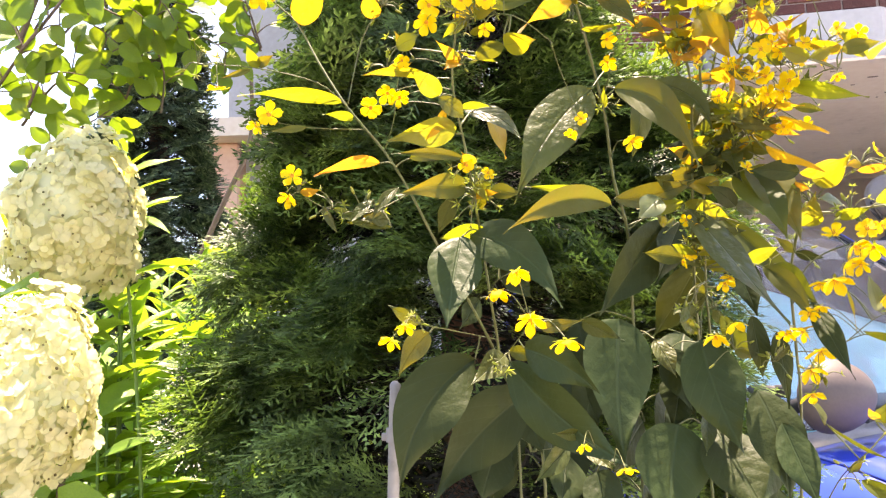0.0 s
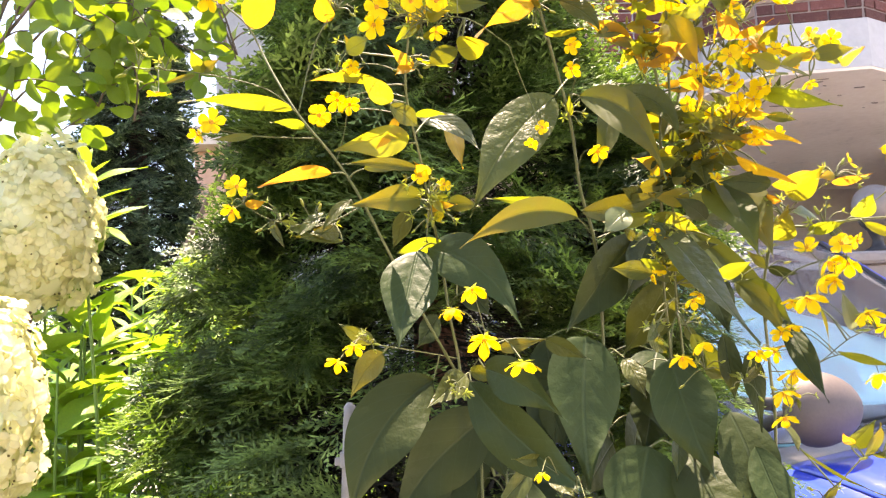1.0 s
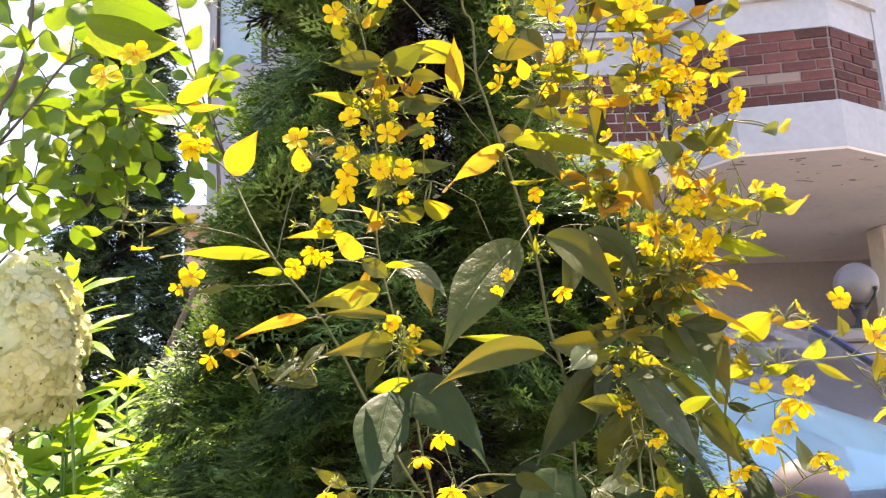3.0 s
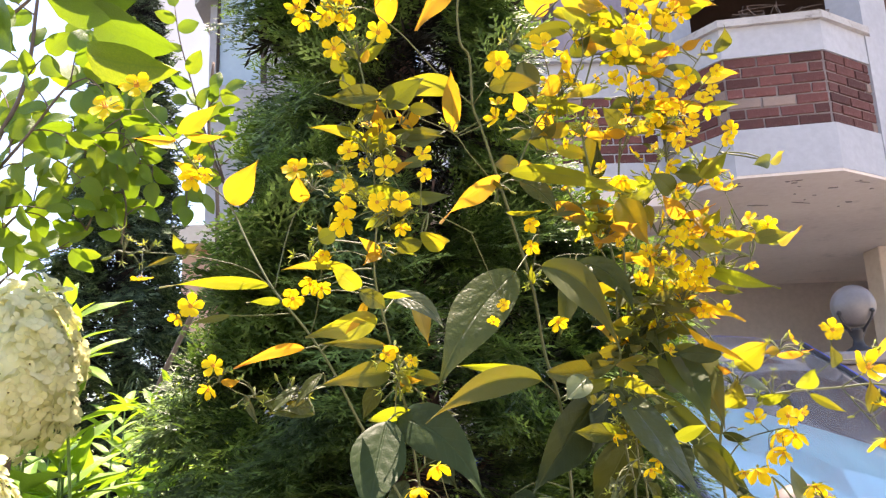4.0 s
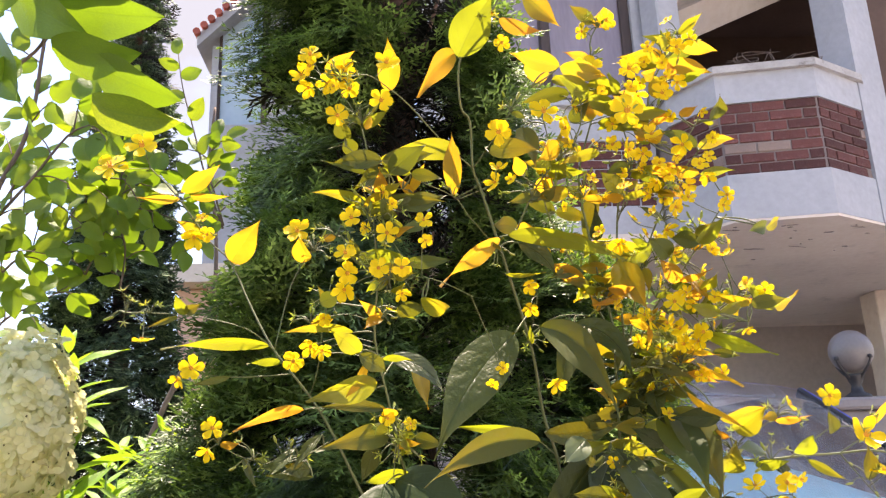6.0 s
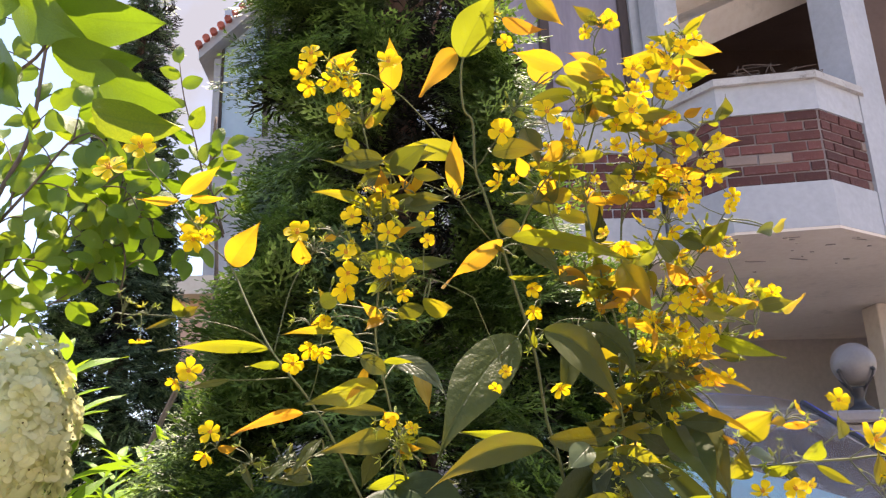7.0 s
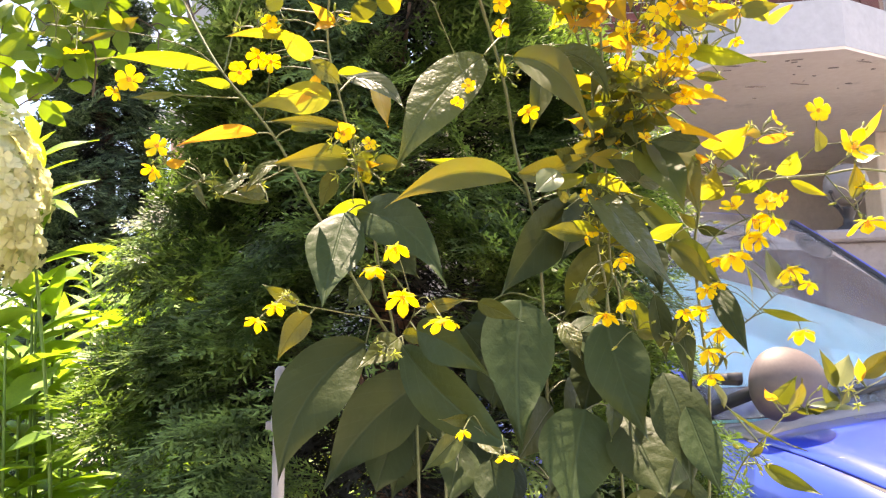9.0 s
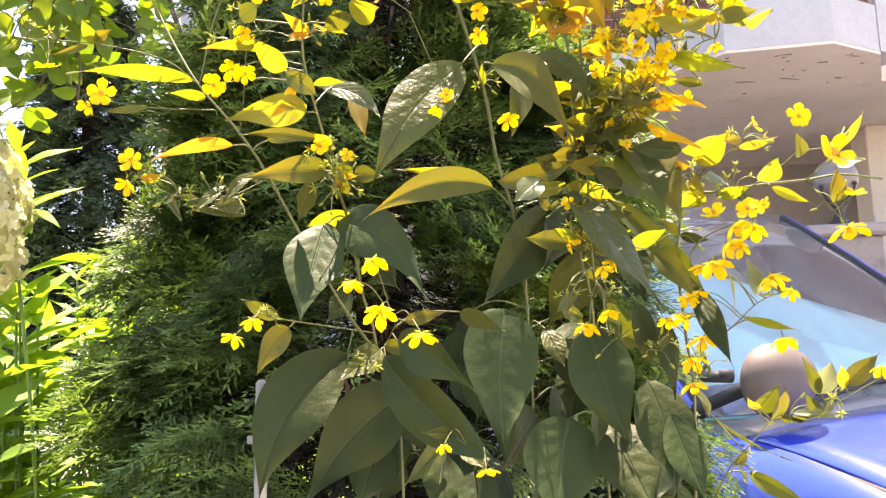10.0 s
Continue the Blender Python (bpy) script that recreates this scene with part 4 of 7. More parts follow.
def panicle(plant, centre, radius, height, lean, n, seed):
    """A dense cone-shaped head of florets on a green core."""
    r = random.Random(seed)
    c = Vector(centre)
    bm = bmesh.new()
    bmesh.ops.create_icosphere(bm, subdivisions=3, radius=1)
    for v in bm.verts:
        t = v.co.z
        k = 1 - 0.32 * max(t, 0) ** 1.5
        v.co = Vector((v.co.x * radius * 0.88 * k, v.co.y * radius * 0.88 * k, t * height * 0.46)) * (1 + 0.05 * noise.noise(v.co * 3))
    head = part("panicle", bm, M_CREAM, plant, "dense creamy white flower head", True)
    head.location = c
    head.rotation_euler = lean
    golden = math.pi * (3 - math.sqrt(5))
    for i in range(n):
        t = 1 - 2 * (i + 0.5) / n
        rr = math.sqrt(max(0, 1 - t * t))
        a = golden * i + r.uniform(-0.15, 0.15)
        k = 1 - 0.32 * max(t, 0) ** 1.5
        lump = 1 + 0.11 * math.sin(4 * a + 5 * t + seed) + 0.07 * math.sin(9 * t + 2 * a)
        p = Vector((rr * math.cos(a) * radius * k, rr * math.sin(a) * radius * k, t * height * 0.5)) * lump * r.uniform(0.88, 1.04)
        nrm = Vector((rr * math.cos(a) / radius, rr * math.sin(a) / radius, t / (height * 0.5))).normalized() + 0.85 * Vector((r.uniform(-1, 1), r.uniform(-1, 1), r.uniform(-0.6, 1)))
        m = Matrix.Translation(p) @ nrm.to_track_quat("Z", "Y").to_matrix().to_4x4() @ Matrix.Rotation(r.uniform(0, 6.28), 4, "Z") @ Matrix.Scale(r.uniform(0.85, 1.25), 4)
        share("floret", floret_meshes[i % 5], head, m)
    bm = bmesh.new()
    for i in range(int(n * 0.16)):
        a, t = r.uniform(0, 6.28), r.uniform(-0.8, 0.9)
        rr = math.sqrt(1 - t * t)
        k = 1 - 0.32 * max(t, 0) ** 1.5
        p = Vector((rr * math.cos(a) * radius * k, rr * math.sin(a) * radius * k, t * height * 0.5)) * r.uniform(0.97, 1.05)
        bmesh.ops.create_icosphere(bm, subdivisions=1, radius=r.uniform(0.0010, 0.0018), matrix=Matrix.Translation(p))
    tagged(part("dried_bud", bm, M_FLORET_OLD, head, "tiny browned buds between the florets"), kind="stuff")
    bm = bmesh.new()
    tube(bm, [(c.x - 0.03, c.y + 0.05, 0.02), (c.x - 0.04, c.y + 0.05, c.z * 0.6), (c.x, c.y, c.z - height * 0.4)], 0.007, 0.004, 7)
    part("stem", bm, M_TWIG, plant, "", True)
    return head


hydrangea = thing("hydrangea", (0, 0, 0), "panicle hydrangea with large creamy white flower heads", "hydrangea")
panicle(hydrangea, (-0.394, 1.03, 1.380), 0.075, 0.195, (0.10, 0.16, 0.3), 760, 11)
panicle(hydrangea, (-0.352, 0.83, 1.178), 0.063, 0.185, (0.15, 0.22, 1.0), 640, 12)
panicle(hydrangea, (-0.50, 1.00, 1.02), 0.075, 0.20, (0.1, -0.2, 2.0), 380, 13)


def blade_set(name, material, count, **kw):
    out = []
    for k in range(count):
        r = random.Random(k * 7 + len(name))
        args = {key: (r.uniform(*v) if isinstance(v, tuple) else v) for key, v in kw.items()}
        bm = blade(1.0, seed=k, **args)
        me = bpy.data.meshes.new(name)
        bm.to_mesh(me)
        bm.free()
        me.materials.append(material)
        out.append(me)
    return out


HYD_LEAF = blade_set("leaf", M_HERB, 4, width=(0.42, 0.5), arch=(0.05, 0.3), fold=0.2, full=0.4, rows=9, cols=4)
for base, tip in (((-0.36, 0.90, 1.25), (-0.46, 0.92, 1.19)), ((-0.36, 0.92, 1.08), (-0.28, 0.94, 1.02)), ((-0.38, 0.88, 1.06), (-0.30, 0.80, 1.00)), ((-0.40, 0.95, 1.30), (-0.50, 1.0, 1.27)),
                  ((-0.37, 0.9, 1.0), (-0.45, 0.8, 0.95)), ((-0.36, 0.9, 1.1), (-0.42, 0.85, 1.03))):
    ln = (Vector(tip) - Vector(base)).length
    share("leaf", HYD_LEAF[rng.randrange(4)], hydrangea, aim(base, tip, rng.uniform(-30, 30), (0, -0.5, 1)) @ Matrix.Scale(ln, 4))

# ---- tall leafy herbs beside the hydrangea ----
HERB_LEAF = blade_set("leaf", M_HERB, 7, width=(0.23, 0.32), arch=(0.05, 0.38), fold=0.35, full=0.42, wave=0.06, tip=1.1, base=0.8, rows=9, cols=4, twist=(-0.3, 0.3))


def herb(x, y, top, lean=(0, 0), pairs=14, size=0.10, seed=0, start=0.3, label="tall herb stem with narrow bright green leaves"):
    r = random.Random(seed)
    pairs = int(pairs * 0.75)
    h = thing("leafy_herb", (x, y, 0), label, "herb", "herbs in the flower bed")
    lx, ly = lean
    bm = bmesh.new()
    path = [(0, 0, 0), (lx * 0.2, ly * 0.2, top * 0.5), (lx * 0.6, ly * 0.6, top * 0.8), (lx, ly, top)]
    pts = tube(bm, path, 0.0030, 0.0016, 6)
    part("stem", bm, M_HERBSTEM, h, "", True)
    for i in range(pairs):
        t = start + (1 - start) * (i + 0.7) / pairs
        k = min(int(t * (len(pts) - 1)), len(pts) - 2)
        p = pts[k].lerp(pts[k + 1], t * (len(pts) - 1) - k)
        grow = 1.25 * size * (1.0 if t < 0.8 else 1.0 - 2.6 * (t - 0.8)) * r.uniform(0.8, 1.15)
        a = i * 1.5708 + seed + r.uniform(-0.3, 0.3)
        for s in (0, math.pi):
            up = 0.35 + 1.2 * max(0, t - 0.8) * 3 + r.uniform(-0.25, 0.25)
            d = Vector((math.cos(a + s), math.sin(a + s), up)).normalized()
            m = aim(p, p + d, r.uniform(-25, 25), (0, -0.15, 1)) @ Matrix.Scale(grow, 4)
            share("leaf", HERB_LEAF[r.randrange(7)], h, m)
    return h


herb(-0.471, 1.58, 1.352, (0.000, 0.0), seed=1, pairs=17, size=0.105, start=0.35)
herb(-0.413, 1.22, 1.501, (0.000, 0.0), seed=2, pairs=18, size=0.11, start=0.45)
herb(-0.525, 1.29, 1.240, (0.008, 0.0), seed=3, pairs=14, size=0.11)
herb(-0.440, 1.30, 1.272, (0.000, 0.0), seed=4, pairs=14, size=0.12)
herb(-0.387, 1.45, 1.276, (0.000, 0.0), seed=5, pairs=14, size=0.11)
herb(-0.543, 1.20, 1.383, (0.000, 0.0), seed=6, pairs=16, size=0.12)
herb(-0.400, 1.73, 1.199, (0.000, 0.0), seed=7, pairs=13, size=0.1)
herb(-0.460, 1.24, 1.158, (0.000, 0.0), seed=8, pairs=13, size=0.11)
herb(-0.441, 1.58, 1.156, (0.000, 0.0), seed=9, pairs=13, size=0.11)
herb(-0.504, 1.57, 1.113, (0.000, 0.0), seed=10, pairs=12, size=0.11)
herb(-0.406, 1.62, 1.105, (0.000, 0.0), seed=11, pairs=12, size=0.1)
herb(-0.419, 1.90, 1.318, (0.000, 0.0), seed=12, pairs=13, size=0.11)
herb(-0.620, 1.40, 1.281, (0.000, 0.0), seed=13, pairs=13, size=0.12)
herb(-0.417, 1.24, 1.299, (0.000, 0.0), seed=14, pairs=16, size=0.1)
herb(-0.454, 1.20, 1.374, (0.000, 0.0), seed=15, pairs=16, size=0.11)
herb(-0.497, 2.00, 1.446, (0.000, 0.0), seed=16, pairs=16, size=0.1)
herb(-0.425, 2.10, 1.427, (0.000, 0.0), seed=17, pairs=13, size=0.1)
herb(-0.590, 1.60, 1.287, (0.000, 0.0), seed=18, pairs=16, size=0.12)
herb(-0.517, 1.70, 1.221, (0.000, 0.0), seed=19, pairs=16, size=0.12)
herb(-0.336, 1.60, 1.216, (0.000, 0.0), seed=20, pairs=13, size=0.1)
herb(-0.415, 1.29, 1.305, (0.000, 0.0), seed=21, pairs=14, size=0.115)
herb(-0.449, 1.63, 1.284, (0.000, 0.0), seed=22, pairs=14, size=0.115)
herb(-0.381, 1.58, 1.233, (0.000, 0.0), seed=23, pairs=14, size=0.115)
herb(-0.437, 1.24, 1.205, (0.000, 0.0), seed=24, pairs=14, size=0.115)
herb(-0.504, 1.67, 1.186, (0.000, 0.0), seed=25, pairs=14, size=0.115)
herb(-0.423, 1.62, 1.186, (0.000, 0.0), seed=26, pairs=14, size=0.115)
herb(-0.483, 1.25, 1.272, (0.000, 0.0), seed=27, pairs=14, size=0.115)
herb(-0.332, 1.50, 1.256, (0.000, 0.0), seed=28, pairs=14, size=0.115)
herb(-0.445, 1.40, 1.257, (0.000, 0.0), seed=29, pairs=14, size=0.115)
herb(-0.439, 1.70, 1.354, (0.000, 0.0), seed=30, pairs=14, size=0.115)
herb(-0.559, 1.90, 1.399, (0.000, 0.0), seed=31, pairs=14, size=0.115)
herb(-0.541, 1.24, 1.208, (0.000, 0.0), seed=32, pairs=14, size=0.115)
herb(-0.373, 1.67, 1.158, (0.000, 0.0), seed=33, pairs=14, size=0.115)
herb(-0.389, 1.75, 1.427, (0.000, 0.0), seed=34, pairs=15, size=0.09, start=0.5)
herb(-0.309, 1.60, 1.348, (0.000, 0.0), seed=35, pairs=15, size=0.09, start=0.5)
herb(-0.263, 1.50, 1.274, (0.000, 0.0), seed=36, pairs=15, size=0.09, start=0.5)
herb(-0.408, 1.60, 1.378, (0.000, 0.0), seed=37, pairs=15, size=0.09, start=0.5)
herb(-0.412, 1.95, 1.412, (0.000, 0.0), seed=38, pairs=15, size=0.09, start=0.5)
herb(-0.347, 1.50, 1.316, (0.000, 0.0), seed=39, pairs=15, size=0.09, start=0.5)
for x, y, top, seed in ((-0.40, 1.12, 1.22, 61), (-0.45, 1.06, 1.13, 63), (-0.48, 1.12, 1.18, 65), (-0.42, 1.20, 1.16, 66)):
    herb(x, y, top, (0, 0), seed=seed, pairs=15, size=0.095)
herb_shoot = thing("leafy_herb", (-0.356, 1.125, 0), "tall herb shoot with narrow bright leaves beside the hydrangea", "herb", "herbs in the flower bed")
bm = bmesh.new()
tube(bm, [(0, 0, 0), (0.0, 0, 0.7), (0.01, 0, 1.05), (-0.026, 0.000, 1.455)], 0.004, 0.0018, 6)
part("stem", bm, M_HERBSTEM, herb_shoot, "", True)
for base, tip, width in (((-0.380, 1.113, 1.443), (-0.322, 1.067, 1.472), 0.018), ((-0.364, 1.113, 1.424), (-0.295, 1.067, 1.436), 0.017), ((-0.356, 1.113, 1.399), (-0.295, 1.067, 1.407), 0.018), ((-0.349, 1.113, 1.394), (-0.293, 1.067, 1.365), 0.018), ((-0.384, 1.113, 1.457), (-0.374, 1.067, 1.482), 0.017), ((-0.353, 1.113, 1.396), (-0.333, 1.067, 1.352), 0.017), ((-0.380, 1.113, 1.442), (-0.401, 1.067, 1.448), 0.015)):
    w_bm = blade((Vector(tip) - Vector(base)).length, width, 0.05, 0.25, 0.2, 0.05, full=0.42, tip=1.1, base=0.8, rows=9, cols=4)
    w_ob = part("leaf", w_bm, M_HERB, herb_shoot)
    w_ob.matrix_basis = Matrix.Translation((0.356, -1.125, 0)) @ aim(base, tip, 0, (0.3, -0.7, 0.8))
# ---- low mixed greenery ----
gr = random.Random(21)
leaf_v = np.array([(0, 0, 0), (0.13, 0.35, 0.05), (0, 1, -0.15), (-0.13, 0.35, 0.05), (0, 0.4, -0.02)], np.float32)
leaf_f = np.array([(0, 1, 4), (1, 2, 4), (4, 2, 3), (0, 4, 3)], np.int32)
poses, scales = [], []
for i in range(16000):
    y = gr.uniform(1.0, 5.0)
    x = gr.uniform(-3.1, 0.35)
    if (x - 0.02) ** 2 + (y - 1.22) ** 2 < 0.2:
        continue
    top = 0.80 + 0.35 * noise.noise((x * 1.3, y * 1.3, 3)) + 0.08 * y
    z = top * gr.random() ** 0.6
    d = Vector((gr.uniform(-1, 1), gr.uniform(-1, 1), gr.uniform(-0.3, 1)))
    poses.append(aim((x, y, max(z, 0.03)), Vector((x, y, max(z, 0.03))) + d, 0, (gr.uniform(-0.6, 0.6), gr.uniform(-0.6, 0.6), 1)))
    scales.append(gr.uniform(0.04, 0.10))
for i in range(3200):
    x, y = gr.uniform(-0.9, 0.0), gr.uniform(1.25, 2.6)
    if (x - 0.07) ** 2 + (y - 1.22) ** 2 < 0.1:
        continue
    z = (0.98 + 0.10 * noise.noise((x * 4, y * 4, 5))) * gr.random() ** 0.4
    d = Vector((gr.uniform(-1, 1), gr.uniform(-1, 1), gr.uniform(-0.2, 1)))
    poses.append(aim((x, y, z), Vector((x, y, z)) + d, 0, (gr.uniform(-0.6, 0.6), gr.uniform(-0.6, 0.6), 1)))
    scales.append(gr.uniform(0.04, 0.085))
v, f = spread([(leaf_v, leaf_f)], poses, scales)
tagged(bulk("bed_greenery", v, f, M_GREENERY, None, "dense low green foliage in the flower bed"), category="greenery")

# hedge at the far side of the garden
poses, scales = [], []
for i in range(9000):
    x = gr.uniform(-7.5, -1.0)
    y = gr.uniform(4.6, 5.8)
    top = 1.55 + 0.3 * noise.noise((x * 1.1, y, 8)) + 0.12 * noise.noise((x * 4, y * 3, 2))
    z = max(0.05, top * gr.random() ** 0.55)
    d = Vector((gr.uniform(-1, 1), gr.uniform(-1, 0.4), gr.uniform(-0.4, 1)))
    poses.append(aim((x, y, z), Vector((x, y, z)) + d, 0, (gr.uniform(-0.6, 0.6), gr.uniform(-0.8, 0.4), 1)))
    scales.append(gr.uniform(0.09, 0.17))
v, f = spread([(leaf_v, leaf_f)], poses, scales)
tagged(bulk("hedge", v, f, M_GREENERY, None, "loose green hedge at the end of the bed"), category="hedge")

# ---- broad-leaved shrub ----
SHRUB_LEAF = blade_set("leaf", M_SHRUB, 9, width=(0.56, 0.70), arch=(-0.05, 0.28), fold=0.22, full=0.42, wave=0.05, tip=0.80, base=0.62, rows=9, cols=4, twist=(-0.3, 0.3))


def shrub_leaf(s, p, d, size, r):
    """One leaf at p that points along d: most hang with their underside to the front, lit from above."""
    face = (r.uniform(-0.4, 0.4), -0.75, r.uniform(-0.75, -0.3) if r.random() < 0.62 else r.uniform(0.2, 0.7))
    share("leaf", SHRUB_LEAF[r.randrange(9)], s, aim(p, p + d, r.uniform(-22, 22), face) @ Matrix.Scale(size, 4))


def spur(s, p, d, length, size, r):
    """A short side twig with leaves in two ranks and one at its end."""
    bm = bmesh.new()
    fine = tube(bm, [p, p + d * length * 0.5 + Vector((0, 0, 0.006)), p + d * length], 0.0018, 0.0009, 5)
    part("twig", bm, M_TWIG, s, "", True)
    n = max(2, int(length / (size * 0.42)))
    for i in range(n):
        q = fine[min(1 + int(i * (len(fine) - 1) / n), len(fine) - 1)]
        turn = Matrix.Rotation(radians(r.uniform(38, 68)) * (1 if i % 2 else -1), 3, "Y")
        e = (turn @ d + Vector((0, r.uniform(-0.35, 0.35), r.uniform(-0.25, 0.1)))).normalized()
        shrub_leaf(s, q, e, size * r.uniform(0.7, 1.1), r)
    shrub_leaf(s, fine[-1], d, size * r.uniform(0.7, 1.0), r)


def shrub(label, limbs, seed, category="shrub"):
    r = random.Random(seed)
    s = thing("broadleaf_shrub", (0, 0, 0), label, category)
    for pts, r0, n, size, reach in limbs:
        bm = bmesh.new()
        fine = tube(bm, pts, r0, r0 * 0.35, 7)
        part("limb", bm, M_TWIG, s, "", True)
        for i in range(n):
            t = 0.06 + 0.94 * (i + 0.5 * r.random()) / n
            k = min(int(t * (len(fine) - 1)), len(fine) - 2)
            d = (fine[k + 1] - fine[k]).normalized()
            turn = Matrix.Rotation(radians(r.uniform(40, 75)) * (1 if i % 2 else -1), 3, "Y")
            e = (turn @ d + Vector((0, r.uniform(-0.6, 0.5), 0))).normalized()
            if reach:
                spur(s, fine[k], e, reach * r.uniform(0.5, 1.2), size, r)
            else:
                shrub_leaf(s, fine[k], e, size * r.uniform(0.8, 1.15), r)
        shrub_leaf(s, fine[-1], (fine[-1] - fine[-2]).normalized(), size * 0.9, r)
    return s


shrub("loose shrub with rounded sunlit green leaves", [
    ([(-0.710, 1.500, 1.775), (-0.677, 1.500, 1.875), (-0.649, 1.500, 1.944), (-0.635, 1.500, 2.026), (-0.632, 1.500, 2.117), (-0.629, 1.500, 2.200), (-0.632, 1.500, 2.278), (-0.642, 1.500, 2.386), (-0.649, 1.500, 2.498)], 0.0052, 13, 0.070, 0.10),
    ([(-0.682, 1.450, 1.748), (-0.644, 1.450, 1.795), (-0.597, 1.450, 1.859), (-0.545, 1.450, 1.937), (-0.506, 1.450, 1.959), (-0.436, 1.450, 1.982)], 0.0036, 9, 0.065, 0.07),
    ([(-0.738, 1.600, 1.694), (-0.680, 1.600, 1.831), (-0.599, 1.600, 1.895), (-0.511, 1.600, 1.912), (-0.432, 1.600, 1.892)], 0.0030, 9, 0.065, 0.08),
    ([(-0.310, 1.700, 1.833), (-0.351, 1.700, 1.949), (-0.381, 1.700, 2.056), (-0.412, 1.700, 2.166), (-0.426, 1.700, 2.248)], 0.0026, 9, 0.057, 0.00),
    ([(-0.497, 1.750, 1.853), (-0.532, 1.750, 1.919), (-0.552, 1.750, 2.012), (-0.584, 1.750, 2.095), (-0.599, 1.750, 2.194)], 0.0030, 9, 0.062, 0.06),
    ([(-0.825, 1.600, 1.697), (-0.773, 1.600, 1.775), (-0.710, 1.600, 1.888), (-0.679, 1.600, 1.980)], 0.0040, 8, 0.069, 0.09),
    ([(-0.515, 1.700, 1.706), (-0.510, 1.700, 1.791), (-0.534, 1.700, 1.876), (-0.517, 1.700, 1.950), (-0.500, 1.700, 2.024)], 0.0024, 8, 0.057, 0.04),
    ([(-0.309, 1.700, 1.840), (-0.329, 1.700, 1.908), (-0.346, 1.700, 1.970), (-0.334, 1.700, 2.045)], 0.0026, 8, 0.055, 0.05),
    ([(-0.632, 1.650, 1.919), (-0.563, 1.650, 1.887), (-0.483, 1.650, 1.867), (-0.404, 1.650, 1.841), (-0.347, 1.650, 1.793)], 0.0024, 8, 0.057, 0.04),
    ([(-0.774, 1.650, 1.672), (-0.715, 1.650, 1.752), (-0.641, 1.650, 1.797), (-0.576, 1.650, 1.832)], 0.0030, 8, 0.065, 0.07),
    ([(-0.790, 1.700, 1.579), (-0.740, 1.700, 1.647), (-0.675, 1.700, 1.681), (-0.621, 1.700, 1.715)], 0.0030, 6, 0.062, 0.06),
    ([(-0.588, 1.700, 1.738), (-0.559, 1.700, 1.823), (-0.535, 1.700, 1.910), (-0.528, 1.700, 2.000)], 0.0026, 9, 0.060, 0.05),
], 31)
broad = thing("broadleaf_shrub", (0, 0, 0), "tall shrub limb with broad light green leaves", "shrub")
bm = bmesh.new()
tube(bm, [(-0.561, 1.150, 1.814), (-0.508, 1.150, 1.905), (-0.468, 1.150, 1.952), (-0.454, 1.150, 2.021), (-0.455, 1.150, 2.112)], 0.0032, 0.0016, 7)
part("limb", bm, M_TWIG, broad, "", True)
br = random.Random(32)
for base, tip in (((-0.443, 1.130, 1.931), (-0.306, 1.080, 1.884)), ((-0.446, 1.130, 2.003), (-0.289, 1.080, 1.941)), ((-0.515, 1.130, 2.037), (-0.391, 1.080, 1.923)), ((-0.533, 1.130, 1.950), (-0.449, 1.080, 1.820)), ((-0.373, 1.130, 1.907), (-0.266, 1.080, 1.812)), ((-0.379, 1.130, 1.842), (-0.245, 1.080, 1.779)), ((-0.444, 1.130, 1.998), (-0.461, 1.080, 2.050)), ((-0.442, 1.130, 2.067), (-0.329, 1.080, 2.021)), ((-0.483, 1.130, 1.912), (-0.509, 1.080, 1.857)), ((-0.507, 1.130, 2.047), (-0.545, 1.080, 1.956))):
    ln = (Vector(tip) - Vector(base)).length
    share("leaf", SHRUB_LEAF[br.randrange(9)], broad, aim(base, tip, br.uniform(-12, 12), (br.uniform(-0.2, 0.2), -0.7, -0.75)) @ Matrix.Diagonal((0.74 * ln, ln, ln, 1)))
bare = thing("broadleaf_shrub", (0, 0, 0), "leaning bare brown branch with few leaves", "shrub")
bm = bmesh.new()
tube(bm, [(-0.610, 2.200, 1.368), (-0.559, 2.200, 1.500), (-0.499, 2.200, 1.635), (-0.446, 2.200, 1.753), (-0.437, 2.200, 1.880), (-0.445, 2.200, 2.022), (-0.468, 2.200, 2.167), (-0.460, 2.200, 2.362)], 0.008, 0.004, 8)
part("limb", bm, M_TWIG, bare, "", True)
bm = bmesh.new()
tube(bm, [(-0.446, 2.200, 1.753), (-0.386, 2.200, 1.824), (-0.355, 2.200, 1.909)], 0.003, 0.002, 6)
part("twig", bm, M_TWIG, bare, "", True)
# ---- plastic stake ----
stake = thing("plant_stake", (-0.050, 0.70, 0), "weathered white plastic plant stake with a clip", "stake")
stake.rotation_euler = (0, 0.042, 0)
bm = bmesh.new()
lathe(bm, [(0.0046, -0.05), (0.0046, 1.171), (0.0043, 1.179), (0.0045, 1.185), (0.002, 1.188)], sides=14)
part("rod", bm, M_STAKE, stake, "", True)
bm = bmesh.new()
lathe(bm, [(0.0062, 0), (0.0064, 0.001), (0.0064, 0.010), (0.0062, 0.011)], (0, 0, 1.141), 14)
box(bm, (-0.010, -0.002, 1.142), (-0.005, 0.002, 1.148), 0.0008)
part("clip", bm, M_STAKE, stake)

